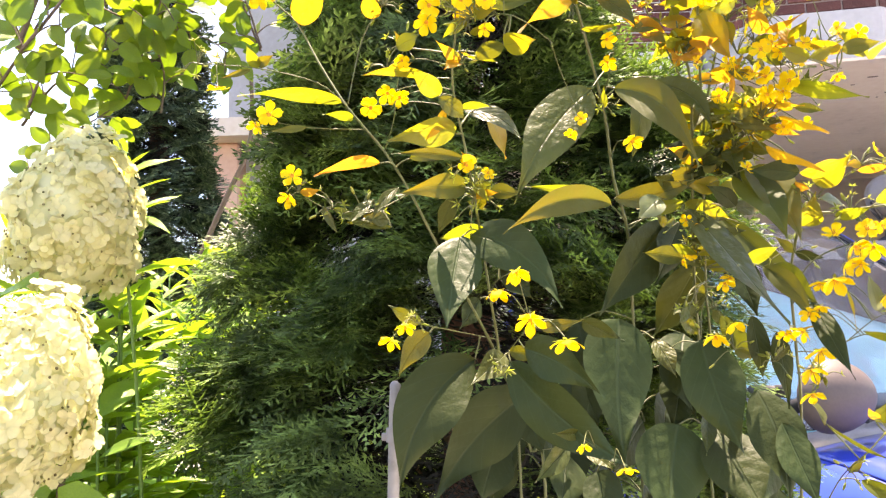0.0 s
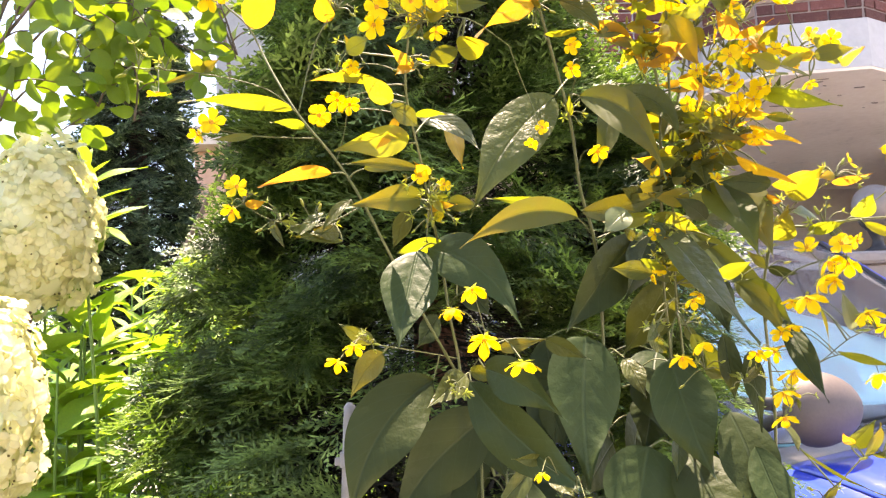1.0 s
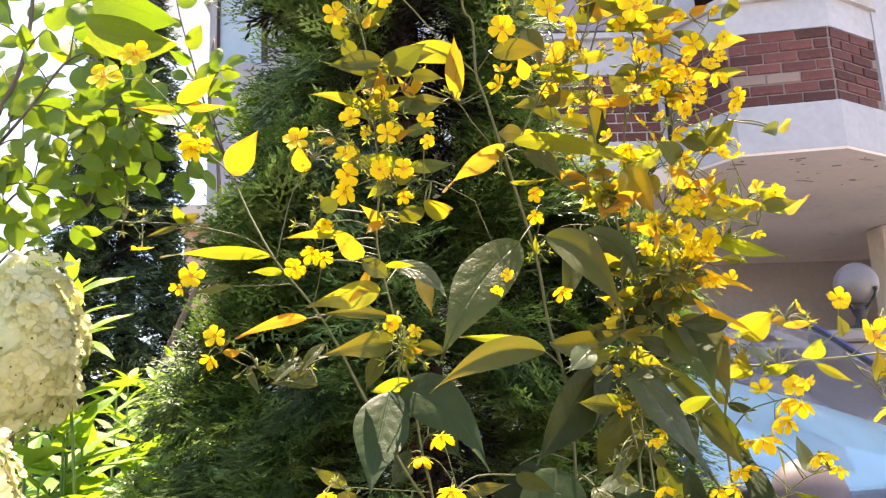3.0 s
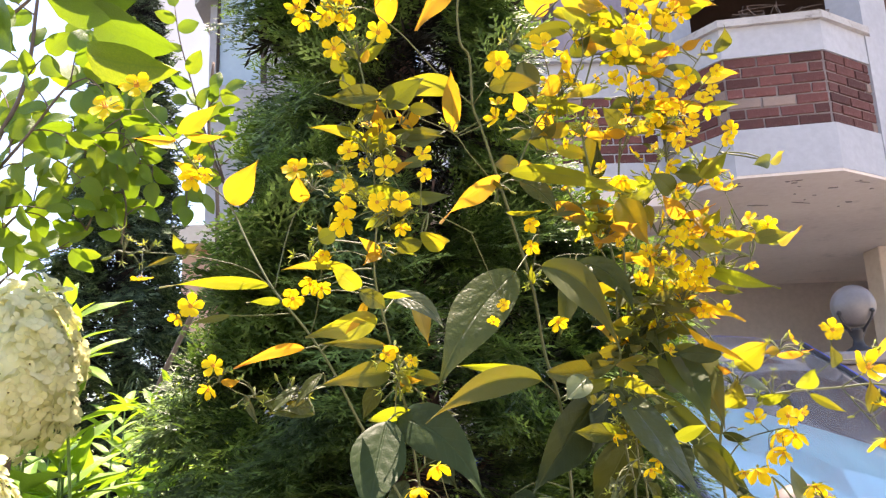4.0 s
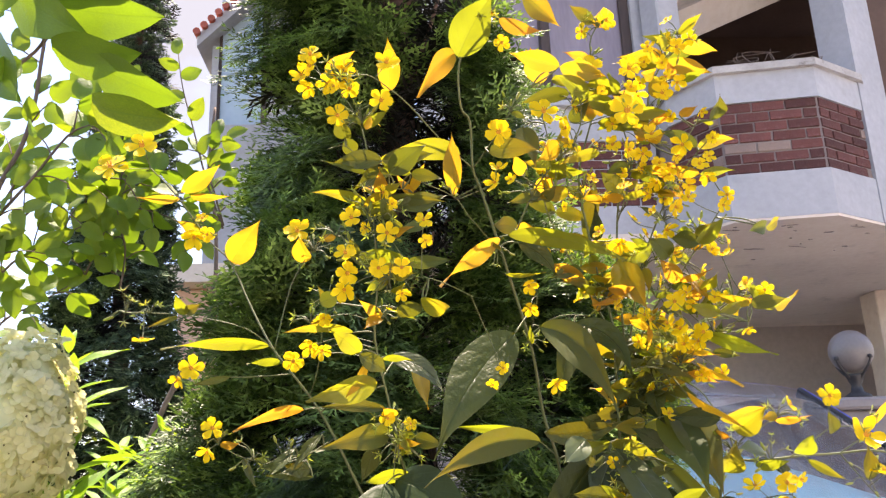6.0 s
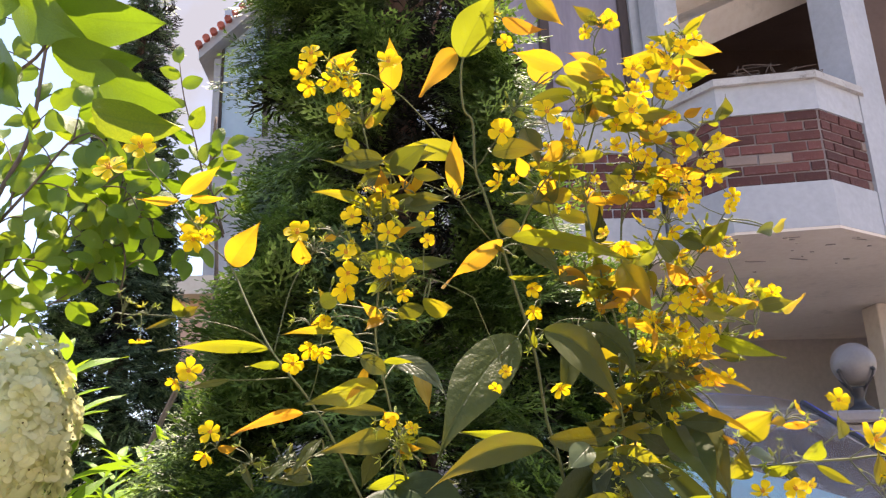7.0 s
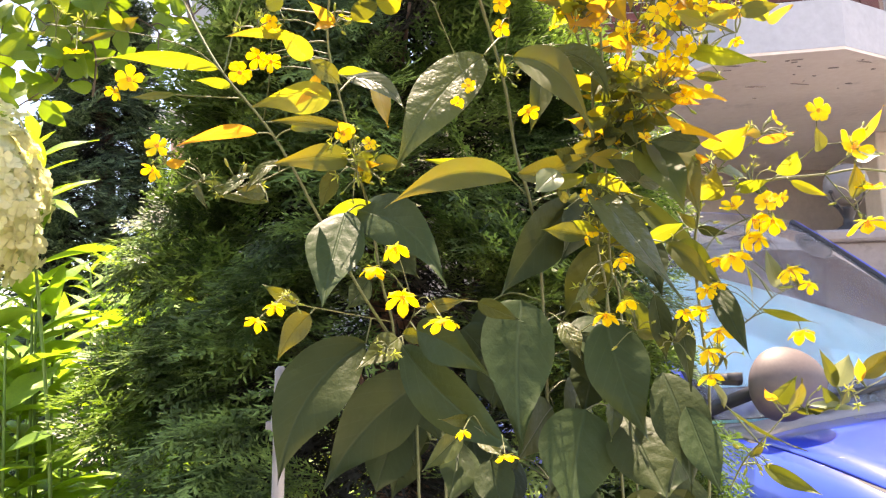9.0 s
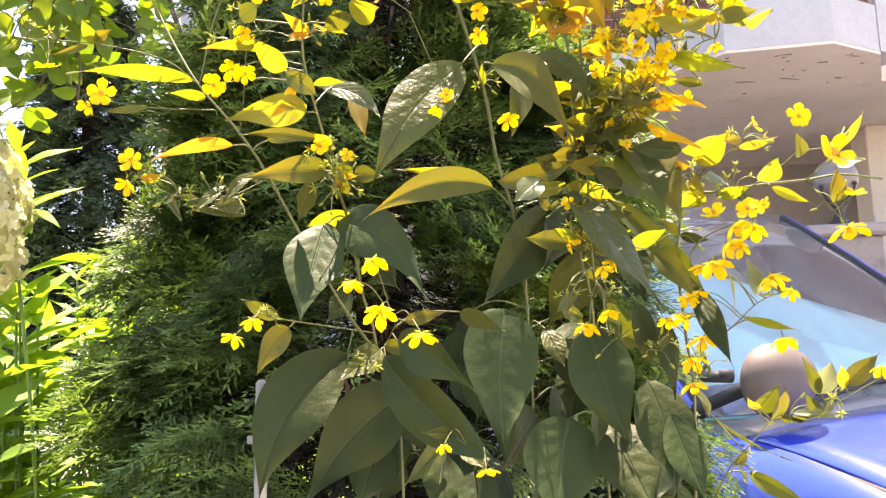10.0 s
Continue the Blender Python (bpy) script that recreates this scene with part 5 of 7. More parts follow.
# ---- yellow loosestrife ----
STALK = []
first_point = {}
LEAF_KIND = {"old_shaded": M_LEAF_OLD_SHADED, "deep": M_LEAF_DEEP, "mid": M_LEAF_MID, "olive": M_LEAF_OLIVE, "young": M_LEAF, "amber": M_LEAF_AMBER, "pale": M_LEAF_PALE, "sheen": M_LEAF_SHEEN}


def flower_mesh(k, bell=None):
    r = random.Random(40 + k)
    bm = bmesh.new()
    uvl = bm.loops.layers.uv.new("uv")
    cup = bell or r.uniform(0.0, 0.55)
    for i in range(5):
        turn = i * 1.2566 + r.uniform(-0.12, 0.12)
        c, s = math.cos(turn), math.sin(turn)
        ln, wd = 0.5 * r.uniform(0.88, 1.06), 0.39 * r.uniform(0.82, 1.12)
        curl, lean = r.uniform(-0.25, 0.15), r.uniform(-0.12, 0.2)
        rows = []
        for t, w in ((0.06, 0.16), (0.2, 0.34), (0.38, 0.66), (0.58, 0.94), (0.76, 1.0), (0.90, 0.76), (0.98, 0.42), (1.05, 0.06)):
            row = []
            for u in (-1, -0.6, 0, 0.6, 1):
                x, y = u * w * wd / 2, ln * (t - 0.05 * (u * u) * (t > 0.9))
                z = (cup + lean) * ln * t * t * 0.8 + curl * ln * t ** 4 * 0.5 + 0.07 * wd * t * math.sin(6 * t + 3.4 * u + k + 2 * i) - 0.12 * wd * (1 - u * u) * t
                row.append((bm.verts.new((x * c - y * s, x * s + y * c, z)), (0.5 + 0.5 * u * w, t)))
            rows.append(row)
        for a, b in zip(rows, rows[1:]):
            for j in range(4):
                q = (a[j], a[j + 1], b[j + 1], b[j])
                f = bm.faces.new([v for v, _ in q])
                f.smooth = True
                for lp, (_, uvc) in zip(f.loops, q):
                    lp[uvl].uv = uvc
    for i in range(5):
        a = i * 1.2566 + 0.63
        d, n = Vector((math.cos(a), math.sin(a), 0)), Vector((-math.sin(a), math.cos(a), 0))
        f = bm.faces.new([bm.verts.new(p) for p in (d * 0.02 + Vector((0, 0, -0.03)), d * 0.2 + n * 0.06 + Vector((0, 0, -0.03)), d * 0.42 + Vector((0, 0, 0.0)), d * 0.2 - n * 0.06 + Vector((0, 0, -0.03)))])
        f.material_index = 1
    me = bpy.data.meshes.new("flower")
    bm.to_mesh(me)
    bm.free()
    me.materials.append(M_PETAL)
    me.materials.append(M_SEPAL)
    return me


def eye_mesh():
    bm = bmesh.new()
    lathe(bm, [(0.085, 0.004), (0.06, 0.022), (0.025, 0.035)], sides=10)
    for i in range(5):
        a = i * 1.2566 + 0.4
        tube(bm, [(0.03 * math.cos(a), 0.03 * math.sin(a), 0.03), (0.08 * math.cos(a), 0.08 * math.sin(a), 0.15)], 0.012, 0.016, 5)
    me = bpy.data.meshes.new("eye")
    bm.to_mesh(me)
    bm.free()
    me.materials.append(M_EYE)
    return me


def calyx_mesh(k):
    """Five narrow green sepals round the young seed, left when the petals have dropped."""
    r = random.Random(90 + k)
    bm = bmesh.new()
    for i in range(5):
        a = i * 1.2566 + r.uniform(-0.2, 0.2)
        up = r.uniform(0.25, 0.75)
        d, n = Vector((math.cos(a), math.sin(a), 0)), Vector((-math.sin(a), math.cos(a), 0))
        z = Vector((0, 0, 1))
        f = bm.faces.new([bm.verts.new(p) for p in (d * 0.04, d * 0.24 + n * 0.09 + z * 0.2 * up, d * 0.62 + z * 0.6 * up, d * 0.24 - n * 0.09 + z * 0.2 * up)])
        f.smooth = True
    bmesh.ops.create_icosphere(bm, subdivisions=1, radius=0.12, matrix=Matrix.Translation((0, 0, 0.06)))
    me = bpy.data.meshes.new("calyx")
    bm.to_mesh(me)
    bm.free()
    me.materials.append(M_SEPAL)
    return me


FLOWERS, EYE_ME = [flower_mesh(k) for k in range(9)], eye_mesh()
NODDING = [flower_mesh(k, 0.45 + 0.13 * k) for k in range(4)]
CALYX = [calyx_mesh(k) for k in range(4)]
bm = bmesh.new()
bmesh.ops.create_uvsphere(bm, u_segments=8, v_segments=6, radius=1)
for v in bm.verts:
    v.co = Vector((v.co.x * 0.27, v.co.y * 0.27, v.co.z * (1.0 if v.co.z > 0 else 0.6)))
    v.co *= 0.5
BUD = bpy.data.meshes.new("bud")
bm.to_mesh(BUD)
bm.free()
BUD.materials.append(M_SEPAL)
BUD.polygons.foreach_set("use_smooth", [True] * len(BUD.polygons))
pr = random.Random(77)
LOW_FLOWERS = 1.28


def loosestrife(label):
    plant = thing("loosestrife", (0, 0, 0), label, "flowering plant", "loosestrife stems of one clump")
    first_point[plant.name] = len(STALK)
    return plant


def stalk(plant, r0, r1, *pts):
    bm = bmesh.new()
    fine = tube(bm, pts, r0, r1, 8)
    part("stalk", bm, M_STALK, plant, "", True)
    for a, b in zip(fine, fine[1:]):
        STALK.extend(a.lerp(b, k / 3) for k in range(3))


def joined(plant, p, d, name, r0, limit=0.07):
    """A fine stalk from p back to the nearest stem."""
    q = min(STALK, key=lambda s: (s - p).length + 0.5 * max(0, s.z - p.z))
    far = (q - p).length
    if 0.003 < far < limit:
        bm = bmesh.new()
        tube(bm, [p, (p + q) * 0.5 - d * far * 0.12 + Vector((0, 0, far * 0.06)), q], r0 * 0.8, r0, 5)
        part(name, bm, M_STALK, plant, "", True)


def leaf_blade(base, tip, width, bend, sag, face, fold, rows, cols, seed, tail=1.75):
    """A pointed leaf from base to tip: bend curves the midrib sideways (below zero: upwards), sag bows it towards `face`."""
    r = random.Random(seed)
    b, e = Vector(base), Vector(tip)
    y = e - b
    length = y.length
    y.normalize()
    f = Vector(face)
    z = (f - y * f.dot(y)).normalized()
    x = y.cross(z)
    side = x * bend
    if bend < 0 and side.z < 0:
        side = -side
    mid = (b + e) * 0.5 + side * length * 1.4 + z * sag * length * 2
    bm = bmesh.new()
    uvl = bm.loops.layers.uv.new("uv")
    full, ph, ph2, twist = r.uniform(0.33, 0.46), r.uniform(0, 6), r.uniform(0, 6), r.uniform(-0.35, 0.35)
    veins = r.uniform(7, 9)
    grid = []
    for i in range(rows + 1):
        t = i / rows
        p = b * (1 - t) ** 2 + mid * 2 * t * (1 - t) + e * t * t
        d = ((mid - b) * (1 - t) + (e - mid) * t).normalized()
        n = (z - d * z.dot(d)).normalized()
        s = d.cross(n)
        tw = twist * (t - 0.3)
        s, n = s * math.cos(tw) + n * math.sin(tw), n * math.cos(tw) - s * math.sin(tw)
        hw = width * 0.5 * leaf_outline(t, full, tail, 0.80)
        row = []
        for j in range(cols + 1):
            u = 2 * j / cols - 1
            a = abs(u)
            lift = fold * hw * a - 0.10 * hw * a * a
            lift += 0.07 * width * a * a * math.sin(8 * t + ph + (2.1 if u > 0 else 0)) * (0.35 + t)
            lift += 0.006 * width * math.cos(6.283 * veins * (t - 0.16 * a)) * math.sin(math.pi * min(1, 1.15 * a)) * min(1, 4 * (1 - t))
            lift += 0.03 * width * math.sin(5 * t + ph2)
            row.append((bm.verts.new(p + s * hw * u + n * lift), (0.5 + 0.5 * u * (hw / (width * 0.5)), t)))
        grid.append(row)
    for a, c in zip(grid, grid[1:]):
        for j in range(cols):
            q = (a[j], a[j + 1], c[j + 1], c[j])
            fc = bm.faces.new([v for v, _ in q])
            fc.smooth = True
            for lp, (_, uvc) in zip(fc.loops, q):
                lp[uvl].uv = uvc
    bmesh.ops.remove_doubles(bm, verts=bm.verts, dist=1e-6)
    return bm


def leaf(plant, kind, base, tip, width, bend=0.0, sag=0.02):
    tilt = {"old_shaded": (0, -1, -0.42), "deep": (0, -1, -0.42), "young": (0, -0.75, -0.65), "amber": (0, -0.75, -0.65), "olive": (0, -0.85, -0.35), "pale": (0, -0.8, 0.6), "sheen": (0, -0.8, 0.5)}.get(kind, (0, -1, -0.08))
    turn = 0.2 if kind in ("old_shaded", "deep") else 0.35
    face = Vector(tilt) + Vector((pr.uniform(-turn, turn), pr.uniform(-0.1, 0.1), pr.uniform(-0.15, 0.15)))
    big = width > 0.022
    bm = leaf_blade(base, tip, width, bend, sag, face, pr.uniform(0.08, 0.34) if kind in ("old_shaded", "deep") else pr.uniform(0.15, 0.6), 34 if big else 18, 10 if big else 6, pr.randrange(9999), 1.6 if kind in ("old_shaded", "deep", "mid", "sheen") else 1.45)
    part("leaf", bm, LEAF_KIND[kind], plant)
    joined(plant, Vector(base), (Vector(tip) - Vector(base)).normalized(), "petiole", 0.0007)


def flower(plant, at, size, face=None):
    p = Vector(at)
    d = Vector(face or (pr.uniform(-1.0, 1.0), pr.uniform(-0.9, -0.25), pr.uniform(-0.8, 0.8))).normalized()
    if p.z < LOW_FLOWERS:
        d = Vector((d.x, d.y * 0.75, -0.85)).normalized()  # low ones nod
    m = Matrix.Translation(p) @ d.to_track_quat("Z", "Y").to_matrix().to_4x4() @ Matrix.Rotation(pr.uniform(0, 6.28), 4, "Z") @ Matrix.Scale(size * 0.88, 4)
    ob = share("flower", pr.choice(NODDING) if d.z < -0.55 else pr.choice(FLOWERS), plant, m)
    share("eye", EYE_ME, ob, Matrix.Identity(4))
    joined(plant, p - d * 0.001, d, "pedicel", 0.0004)


def whorl(plant, at, reach, flowers, buds, leaves, shaded=False):
    """A loose cluster round a node: fine pedicels that end in flowers, buds or bare sepals, and small leaves."""
    c = Vector(at)
    q = min(STALK, key=lambda s: (s - c).length)
    if (q - c).length < 0.03:
        c = c.lerp(q, 0.6)
    for i in range(flowers + buds):
        d = (Vector((pr.uniform(-1, 1), pr.uniform(-1, 0.6), pr.uniform(-0.5, 1.1)))).normalized()
        p = c + d * reach * pr.uniform(0.6, 1.25)
        bm = bmesh.new()
        tube(bm, [c, c + d * reach * 0.45 + Vector((0, 0, 0.003)), p], 0.00045, 0.00035, 4)
        part("pedicel", bm, M_STALK, plant, "", True)
        spin = Matrix.Rotation(pr.uniform(0, 6.28), 4, "Z")
        if i < flowers:
            f = d * 0.9 + Vector((pr.uniform(-0.4, 0.4), -0.7, pr.uniform(-0.5, 0.2)))
            m = Matrix.Translation(p) @ f.to_track_quat("Z", "Y").to_matrix().to_4x4() @ spin @ Matrix.Scale(pr.uniform(0.010, 0.0135), 4)
            share("eye", EYE_ME, share("flower", pr.choice(FLOWERS), plant, m), Matrix.Identity(4))
        else:
            m = Matrix.Translation(p) @ d.to_track_quat("Z", "Y").to_matrix().to_4x4() @ spin
            if pr.random() < 0.45:
                share("calyx", pr.choice(CALYX), plant, m @ Matrix.Scale(pr.uniform(0.006, 0.009), 4))
            else:
                share("bud", BUD, plant, m @ Matrix.Scale(pr.uniform(0.005, 0.009), 4))
    for i in range(leaves):
        d = Vector((pr.uniform(-1, 1), pr.uniform(-1, 0.3), pr.uniform(-0.5, 0.8))).normalized()
        ln = pr.uniform(0.014, 0.028)
        tip = c + d * ln
        # shaded clusters take the leaf materials with shade in their colour
        kind = pr.choice(("old_shaded", "mid", "olive")) if shaded else pr.choice(("young", "olive", "amber", "young"))
        face = (pr.uniform(-0.4, 0.4), -0.8, pr.uniform(-0.6, 0.2))
        part("leaf", leaf_blade(c, tip, ln * pr.uniform(0.26, 0.42), pr.uniform(-0.1, 0.1), 0.05, face, 0.25, 10, 4, pr.randrange(9999)), LEAF_KIND[kind], plant)


def crowd(plant, n, low, high, spread, kinds, seed):
    """Small leaves in pairs, whorls and flowers strewn along the stems of one plant between two heights."""
    r = random.Random(seed)
    near = [p for p in STALK[first_point[plant.name]:] if low < p.z < high]
    for i in range(n):
        p = r.choice(near) + Vector((r.gauss(0, spread), r.gauss(0, spread * 0.8) - 0.004, r.gauss(0, spread)))
        if i % 3 == 0:
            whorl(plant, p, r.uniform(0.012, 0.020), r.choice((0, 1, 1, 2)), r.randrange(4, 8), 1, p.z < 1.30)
            continue
        a = r.uniform(0, 6.28)
        ln = r.uniform(0.022, 0.046)
        for s in (0, math.pi):
            d = Vector((math.cos(a + s), 0.6 * math.sin(a + s), r.uniform(-0.35, 0.45)))
            leaf(plant, r.choice(kinds), p, p + d * ln, ln * r.uniform(0.28, 0.40), r.uniform(-0.12, 0.06))


stem_a = loosestrife("upright loosestrife stem with bronze-green leaves and yellow flowers")
stalk(stem_a, 0.0015, 0.0007, (0.170, 0.760, 0.000), (0.200, 0.755, 0.700), (0.214, 0.800, 1.214), (0.199, 0.738, 1.300), (0.185, 0.720, 1.347), (0.176, 0.700, 1.397), (0.158, 0.670, 1.447), (0.148, 0.655, 1.474), (0.134, 0.640, 1.516), (0.127, 0.630, 1.532), (0.125, 0.615, 1.565), (0.117, 0.600, 1.571), (0.116, 0.585, 1.600), (0.128, 0.575, 1.620), (0.143, 0.565, 1.637), (0.152, 0.560, 1.658))
stalk(stem_a, 0.0006, 0.0004, (0.127, 0.630, 1.532), (0.103, 0.610, 1.546), (0.078, 0.590, 1.567), (0.064, 0.575, 1.573), (0.046, 0.560, 1.578), (0.027, 0.550, 1.568))
stalk(stem_a, 0.0005, 0.0003, (0.149, 0.655, 1.469), (0.123, 0.630, 1.491), (0.110, 0.615, 1.503), (0.084, 0.600, 1.510))
stalk(stem_a, 0.0005, 0.0003, (0.127, 0.630, 1.532), (0.142, 0.610, 1.548), (0.155, 0.590, 1.563), (0.170, 0.580, 1.578))
stalk(stem_a, 0.0005, 0.0003, (0.174, 0.700, 1.406), (0.176, 0.660, 1.430), (0.173, 0.640, 1.443))
stalk(stem_a, 0.0005, 0.0004, (0.198, 0.738, 1.305), (0.211, 0.710, 1.314), (0.232, 0.680, 1.312))
stalk(stem_a, 0.0005, 0.0004, (0.199, 0.738, 1.310), (0.181, 0.710, 1.322), (0.168, 0.700, 1.326))
stalk(stem_a, 0.0005, 0.0003, (0.174, 0.700, 1.409), (0.197, 0.690, 1.423), (0.220, 0.680, 1.421))
leaf(stem_a, "amber", (0.112, 0.580, 1.606), (0.083, 0.560, 1.559), 0.0186, 0.12)
leaf(stem_a, "young", (0.115, 0.580, 1.603), (0.141, 0.550, 1.639), 0.0301, -0.05)
leaf(stem_a, "amber", (0.145, 0.560, 1.623), (0.173, 0.540, 1.601), 0.0107, 0.10)
leaf(stem_a, "young", (0.165, 0.560, 1.645), (0.186, 0.540, 1.604), 0.0172)
leaf(stem_a, "young", (0.117, 0.620, 1.540), (0.042, 0.580, 1.512), 0.0173, -0.16)
leaf(stem_a, "amber", (0.110, 0.615, 1.504), (0.109, 0.600, 1.550), 0.0144)
leaf(stem_a, "olive", (0.137, 0.600, 1.533), (0.173, 0.580, 1.525), 0.0155, -0.10)
leaf(stem_a, "amber", (0.146, 0.650, 1.475), (0.096, 0.600, 1.429), 0.0208, -0.15)
leaf(stem_a, "young", (0.153, 0.640, 1.479), (0.230, 0.580, 1.440), 0.0154, -0.10)
leaf(stem_a, "young", (0.151, 0.650, 1.450), (0.178, 0.620, 1.443), 0.0059)
leaf(stem_a, "mid", (0.163, 0.650, 1.476), (0.188, 0.630, 1.441), 0.0165, -0.12)
leaf(stem_a, "mid", (0.155, 0.645, 1.402), (0.088, 0.600, 1.307), 0.0392, 0.08, 0.02)
leaf(stem_a, "olive", (0.181, 0.685, 1.414), (0.223, 0.620, 1.334), 0.0275, -0.20)
leaf(stem_a, "mid", (0.209, 0.680, 1.415), (0.239, 0.630, 1.361), 0.0186, -0.20)
leaf(stem_a, "olive", (0.209, 0.700, 1.412), (0.191, 0.680, 1.353), 0.0213)
leaf(stem_a, "olive", (0.178, 0.705, 1.323), (0.081, 0.620, 1.290), 0.0222, -0.14)
leaf(stem_a, "young", (0.168, 0.700, 1.330), (0.106, 0.680, 1.335), 0.0104, -0.05)
leaf(stem_a, "mid", (0.186, 0.725, 1.331), (0.239, 0.660, 1.335), 0.0194, 0.08)
leaf(stem_a, "pale", (0.210, 0.675, 1.322), (0.188, 0.660, 1.304), 0.0204)
leaf(stem_a, "sheen", (0.234, 0.690, 1.317), (0.271, 0.600, 1.220), 0.0301, -0.08, -0.05)
leaf(stem_a, "olive", (0.267, 0.720, 1.316), (0.335, 0.680, 1.203), 0.0187, -0.08)
leaf(stem_a, "old_shaded", (0.241, 0.750, 1.314), (0.168, 0.720, 1.234), 0.0429, -0.05)
leaf(stem_a, "old_shaded", (0.248, 0.750, 1.312), (0.216, 0.730, 1.258), 0.0322)
leaf(stem_a, "old_shaded", (0.264, 0.760, 1.276), (0.230, 0.795, 1.213), 0.0416)
flower(stem_a, (0.136, 0.530, 1.518), 0.0225, (-0.25, -1, -0.1))
flower(stem_a, (0.142, 0.590, 1.516), 0.0159)
flower(stem_a, (0.139, 0.590, 1.505), 0.0175)
flower(stem_a, (0.167, 0.640, 1.438), 0.0156, (0.2, -0.8, -0.6))
flower(stem_a, (0.167, 0.640, 1.420), 0.0164, (0, -0.7, -0.7))
flower(stem_a, (0.187, 0.660, 1.364), 0.0186, (0.1, -0.7, -0.7))
flower(stem_a, (0.146, 0.560, 1.603), 0.0162, (0.2, -1, -0.4))
whorl(stem_a, (0.174, 0.690, 1.400), 0.0112, 0, 9, 1)
whorl(stem_a, (0.146, 0.650, 1.470), 0.0121, 0, 8, 1)
whorl(stem_a, (0.155, 0.590, 1.561), 0.0117, 0, 6, 1)
whorl(stem_a, (0.110, 0.610, 1.501), 0.0090, 0, 6, 0)
whorl(stem_a, (0.134, 0.565, 1.623), 0.0132, 1, 8, 1)

stem_b = loosestrife("loosestrife stem with drooping dark leaves and yellow flowers")
stalk(stem_b, 0.0015, 0.0006, (0.100, 0.720, 0.000), (0.112, 0.720, 0.700), (0.121, 0.755, 1.094), (0.110, 0.750, 1.123), (0.094, 0.735, 1.175), (0.086, 0.725, 1.192), (0.082, 0.715, 1.222), (0.076, 0.685, 1.248), (0.070, 0.675, 1.295), (0.063, 0.635, 1.321), (0.058, 0.620, 1.349), (0.049, 0.600, 1.393), (0.052, 0.585, 1.431), (0.050, 0.575, 1.473), (0.047, 0.565, 1.515), (0.043, 0.560, 1.535))
stalk(stem_b, 0.0004, 0.0003, (0.043, 0.560, 1.535), (0.036, 0.552, 1.548), (0.027, 0.550, 1.560), (0.016, 0.548, 1.567))
stalk(stem_b, 0.0004, 0.0003, (0.047, 0.567, 1.508), (0.032, 0.560, 1.522), (0.019, 0.555, 1.518))
stalk(stem_b, 0.0004, 0.0003, (0.050, 0.575, 1.473), (0.064, 0.570, 1.492), (0.076, 0.575, 1.494))
stalk(stem_b, 0.0005, 0.0003, (0.052, 0.585, 1.431), (0.066, 0.570, 1.428), (0.089, 0.560, 1.425), (0.120, 0.600, 1.421))
stalk(stem_b, 0.0004, 0.0003, (0.086, 0.725, 1.199), (0.099, 0.675, 1.221), (0.098, 0.610, 1.226))
stalk(stem_b, 0.0004, 0.0003, (0.082, 0.715, 1.217), (0.032, 0.650, 1.227), (0.018, 0.630, 1.230))
stalk(stem_b, 0.0004, 0.0003, (0.110, 0.750, 1.123), (0.128, 0.685, 1.134), (0.138, 0.655, 1.142), (0.158, 0.645, 1.124))
stalk(stem_b, 0.0004, 0.0003, (0.076, 0.685, 1.248), (0.078, 0.660, 1.259), (0.089, 0.640, 1.265))
leaf(stem_b, "old_shaded", (0.063, 0.700, 1.202), (0.003, 0.655, 1.108), 0.0498, 0.17, 0.03)
leaf(stem_b, "old_shaded", (0.105, 0.735, 1.170), (0.030, 0.695, 1.097), 0.0558, 0.12, 0.03)
leaf(stem_b, "deep", (0.184, 0.730, 1.230), (0.175, 0.690, 1.119), 0.0605, -0.05, 0.03)
leaf(stem_b, "deep", (0.091, 0.700, 1.199), (0.164, 0.635, 1.126), 0.0453, 0.06, 0.03)
leaf(stem_b, "deep", (0.101, 0.685, 1.209), (0.151, 0.640, 1.172), 0.0319, -0.12, 0.03)
leaf(stem_b, "mid", (0.087, 0.710, 1.204), (0.057, 0.665, 1.183), 0.0217)
leaf(stem_b, "mid", (0.091, 0.705, 1.207), (0.118, 0.675, 1.205), 0.0123)
leaf(stem_b, "mid", (0.028, 0.650, 1.223), (0.005, 0.655, 1.192), 0.0188, 0.10)
leaf(stem_b, "old_shaded", (0.105, 0.745, 1.161), (0.117, 0.725, 1.123), 0.0287)
leaf(stem_b, "mid", (0.139, 0.665, 1.145), (0.113, 0.645, 1.149), 0.0091)
leaf(stem_b, "mid", (0.142, 0.665, 1.133), (0.158, 0.645, 1.120), 0.0115)
leaf(stem_b, "mid", (0.130, 0.685, 1.134), (0.101, 0.655, 1.113), 0.0178)
leaf(stem_b, "old_shaded", (0.130, 0.695, 1.129), (0.117, 0.655, 1.087), 0.0352)
leaf(stem_b, "old_shaded", (0.150, 0.675, 1.116), (0.156, 0.645, 1.076), 0.0291)
leaf(stem_b, "old_shaded", (0.082, 0.755, 1.132), (0.064, 0.725, 1.083), 0.0416)
leaf(stem_b, "deep", (0.054, 0.660, 1.294), (0.040, 0.610, 1.224), 0.0396, 0.02, 0.03)
leaf(stem_b, "deep", (0.061, 0.670, 1.297), (0.121, 0.615, 1.236), 0.0366, -0.17, 0.03)
leaf(stem_b, "old_shaded", (0.084, 0.660, 1.273), (0.104, 0.640, 1.244), 0.0194)
leaf(stem_b, "mid", (0.022, 0.640, 1.230), (-0.001, 0.630, 1.243), 0.0121)
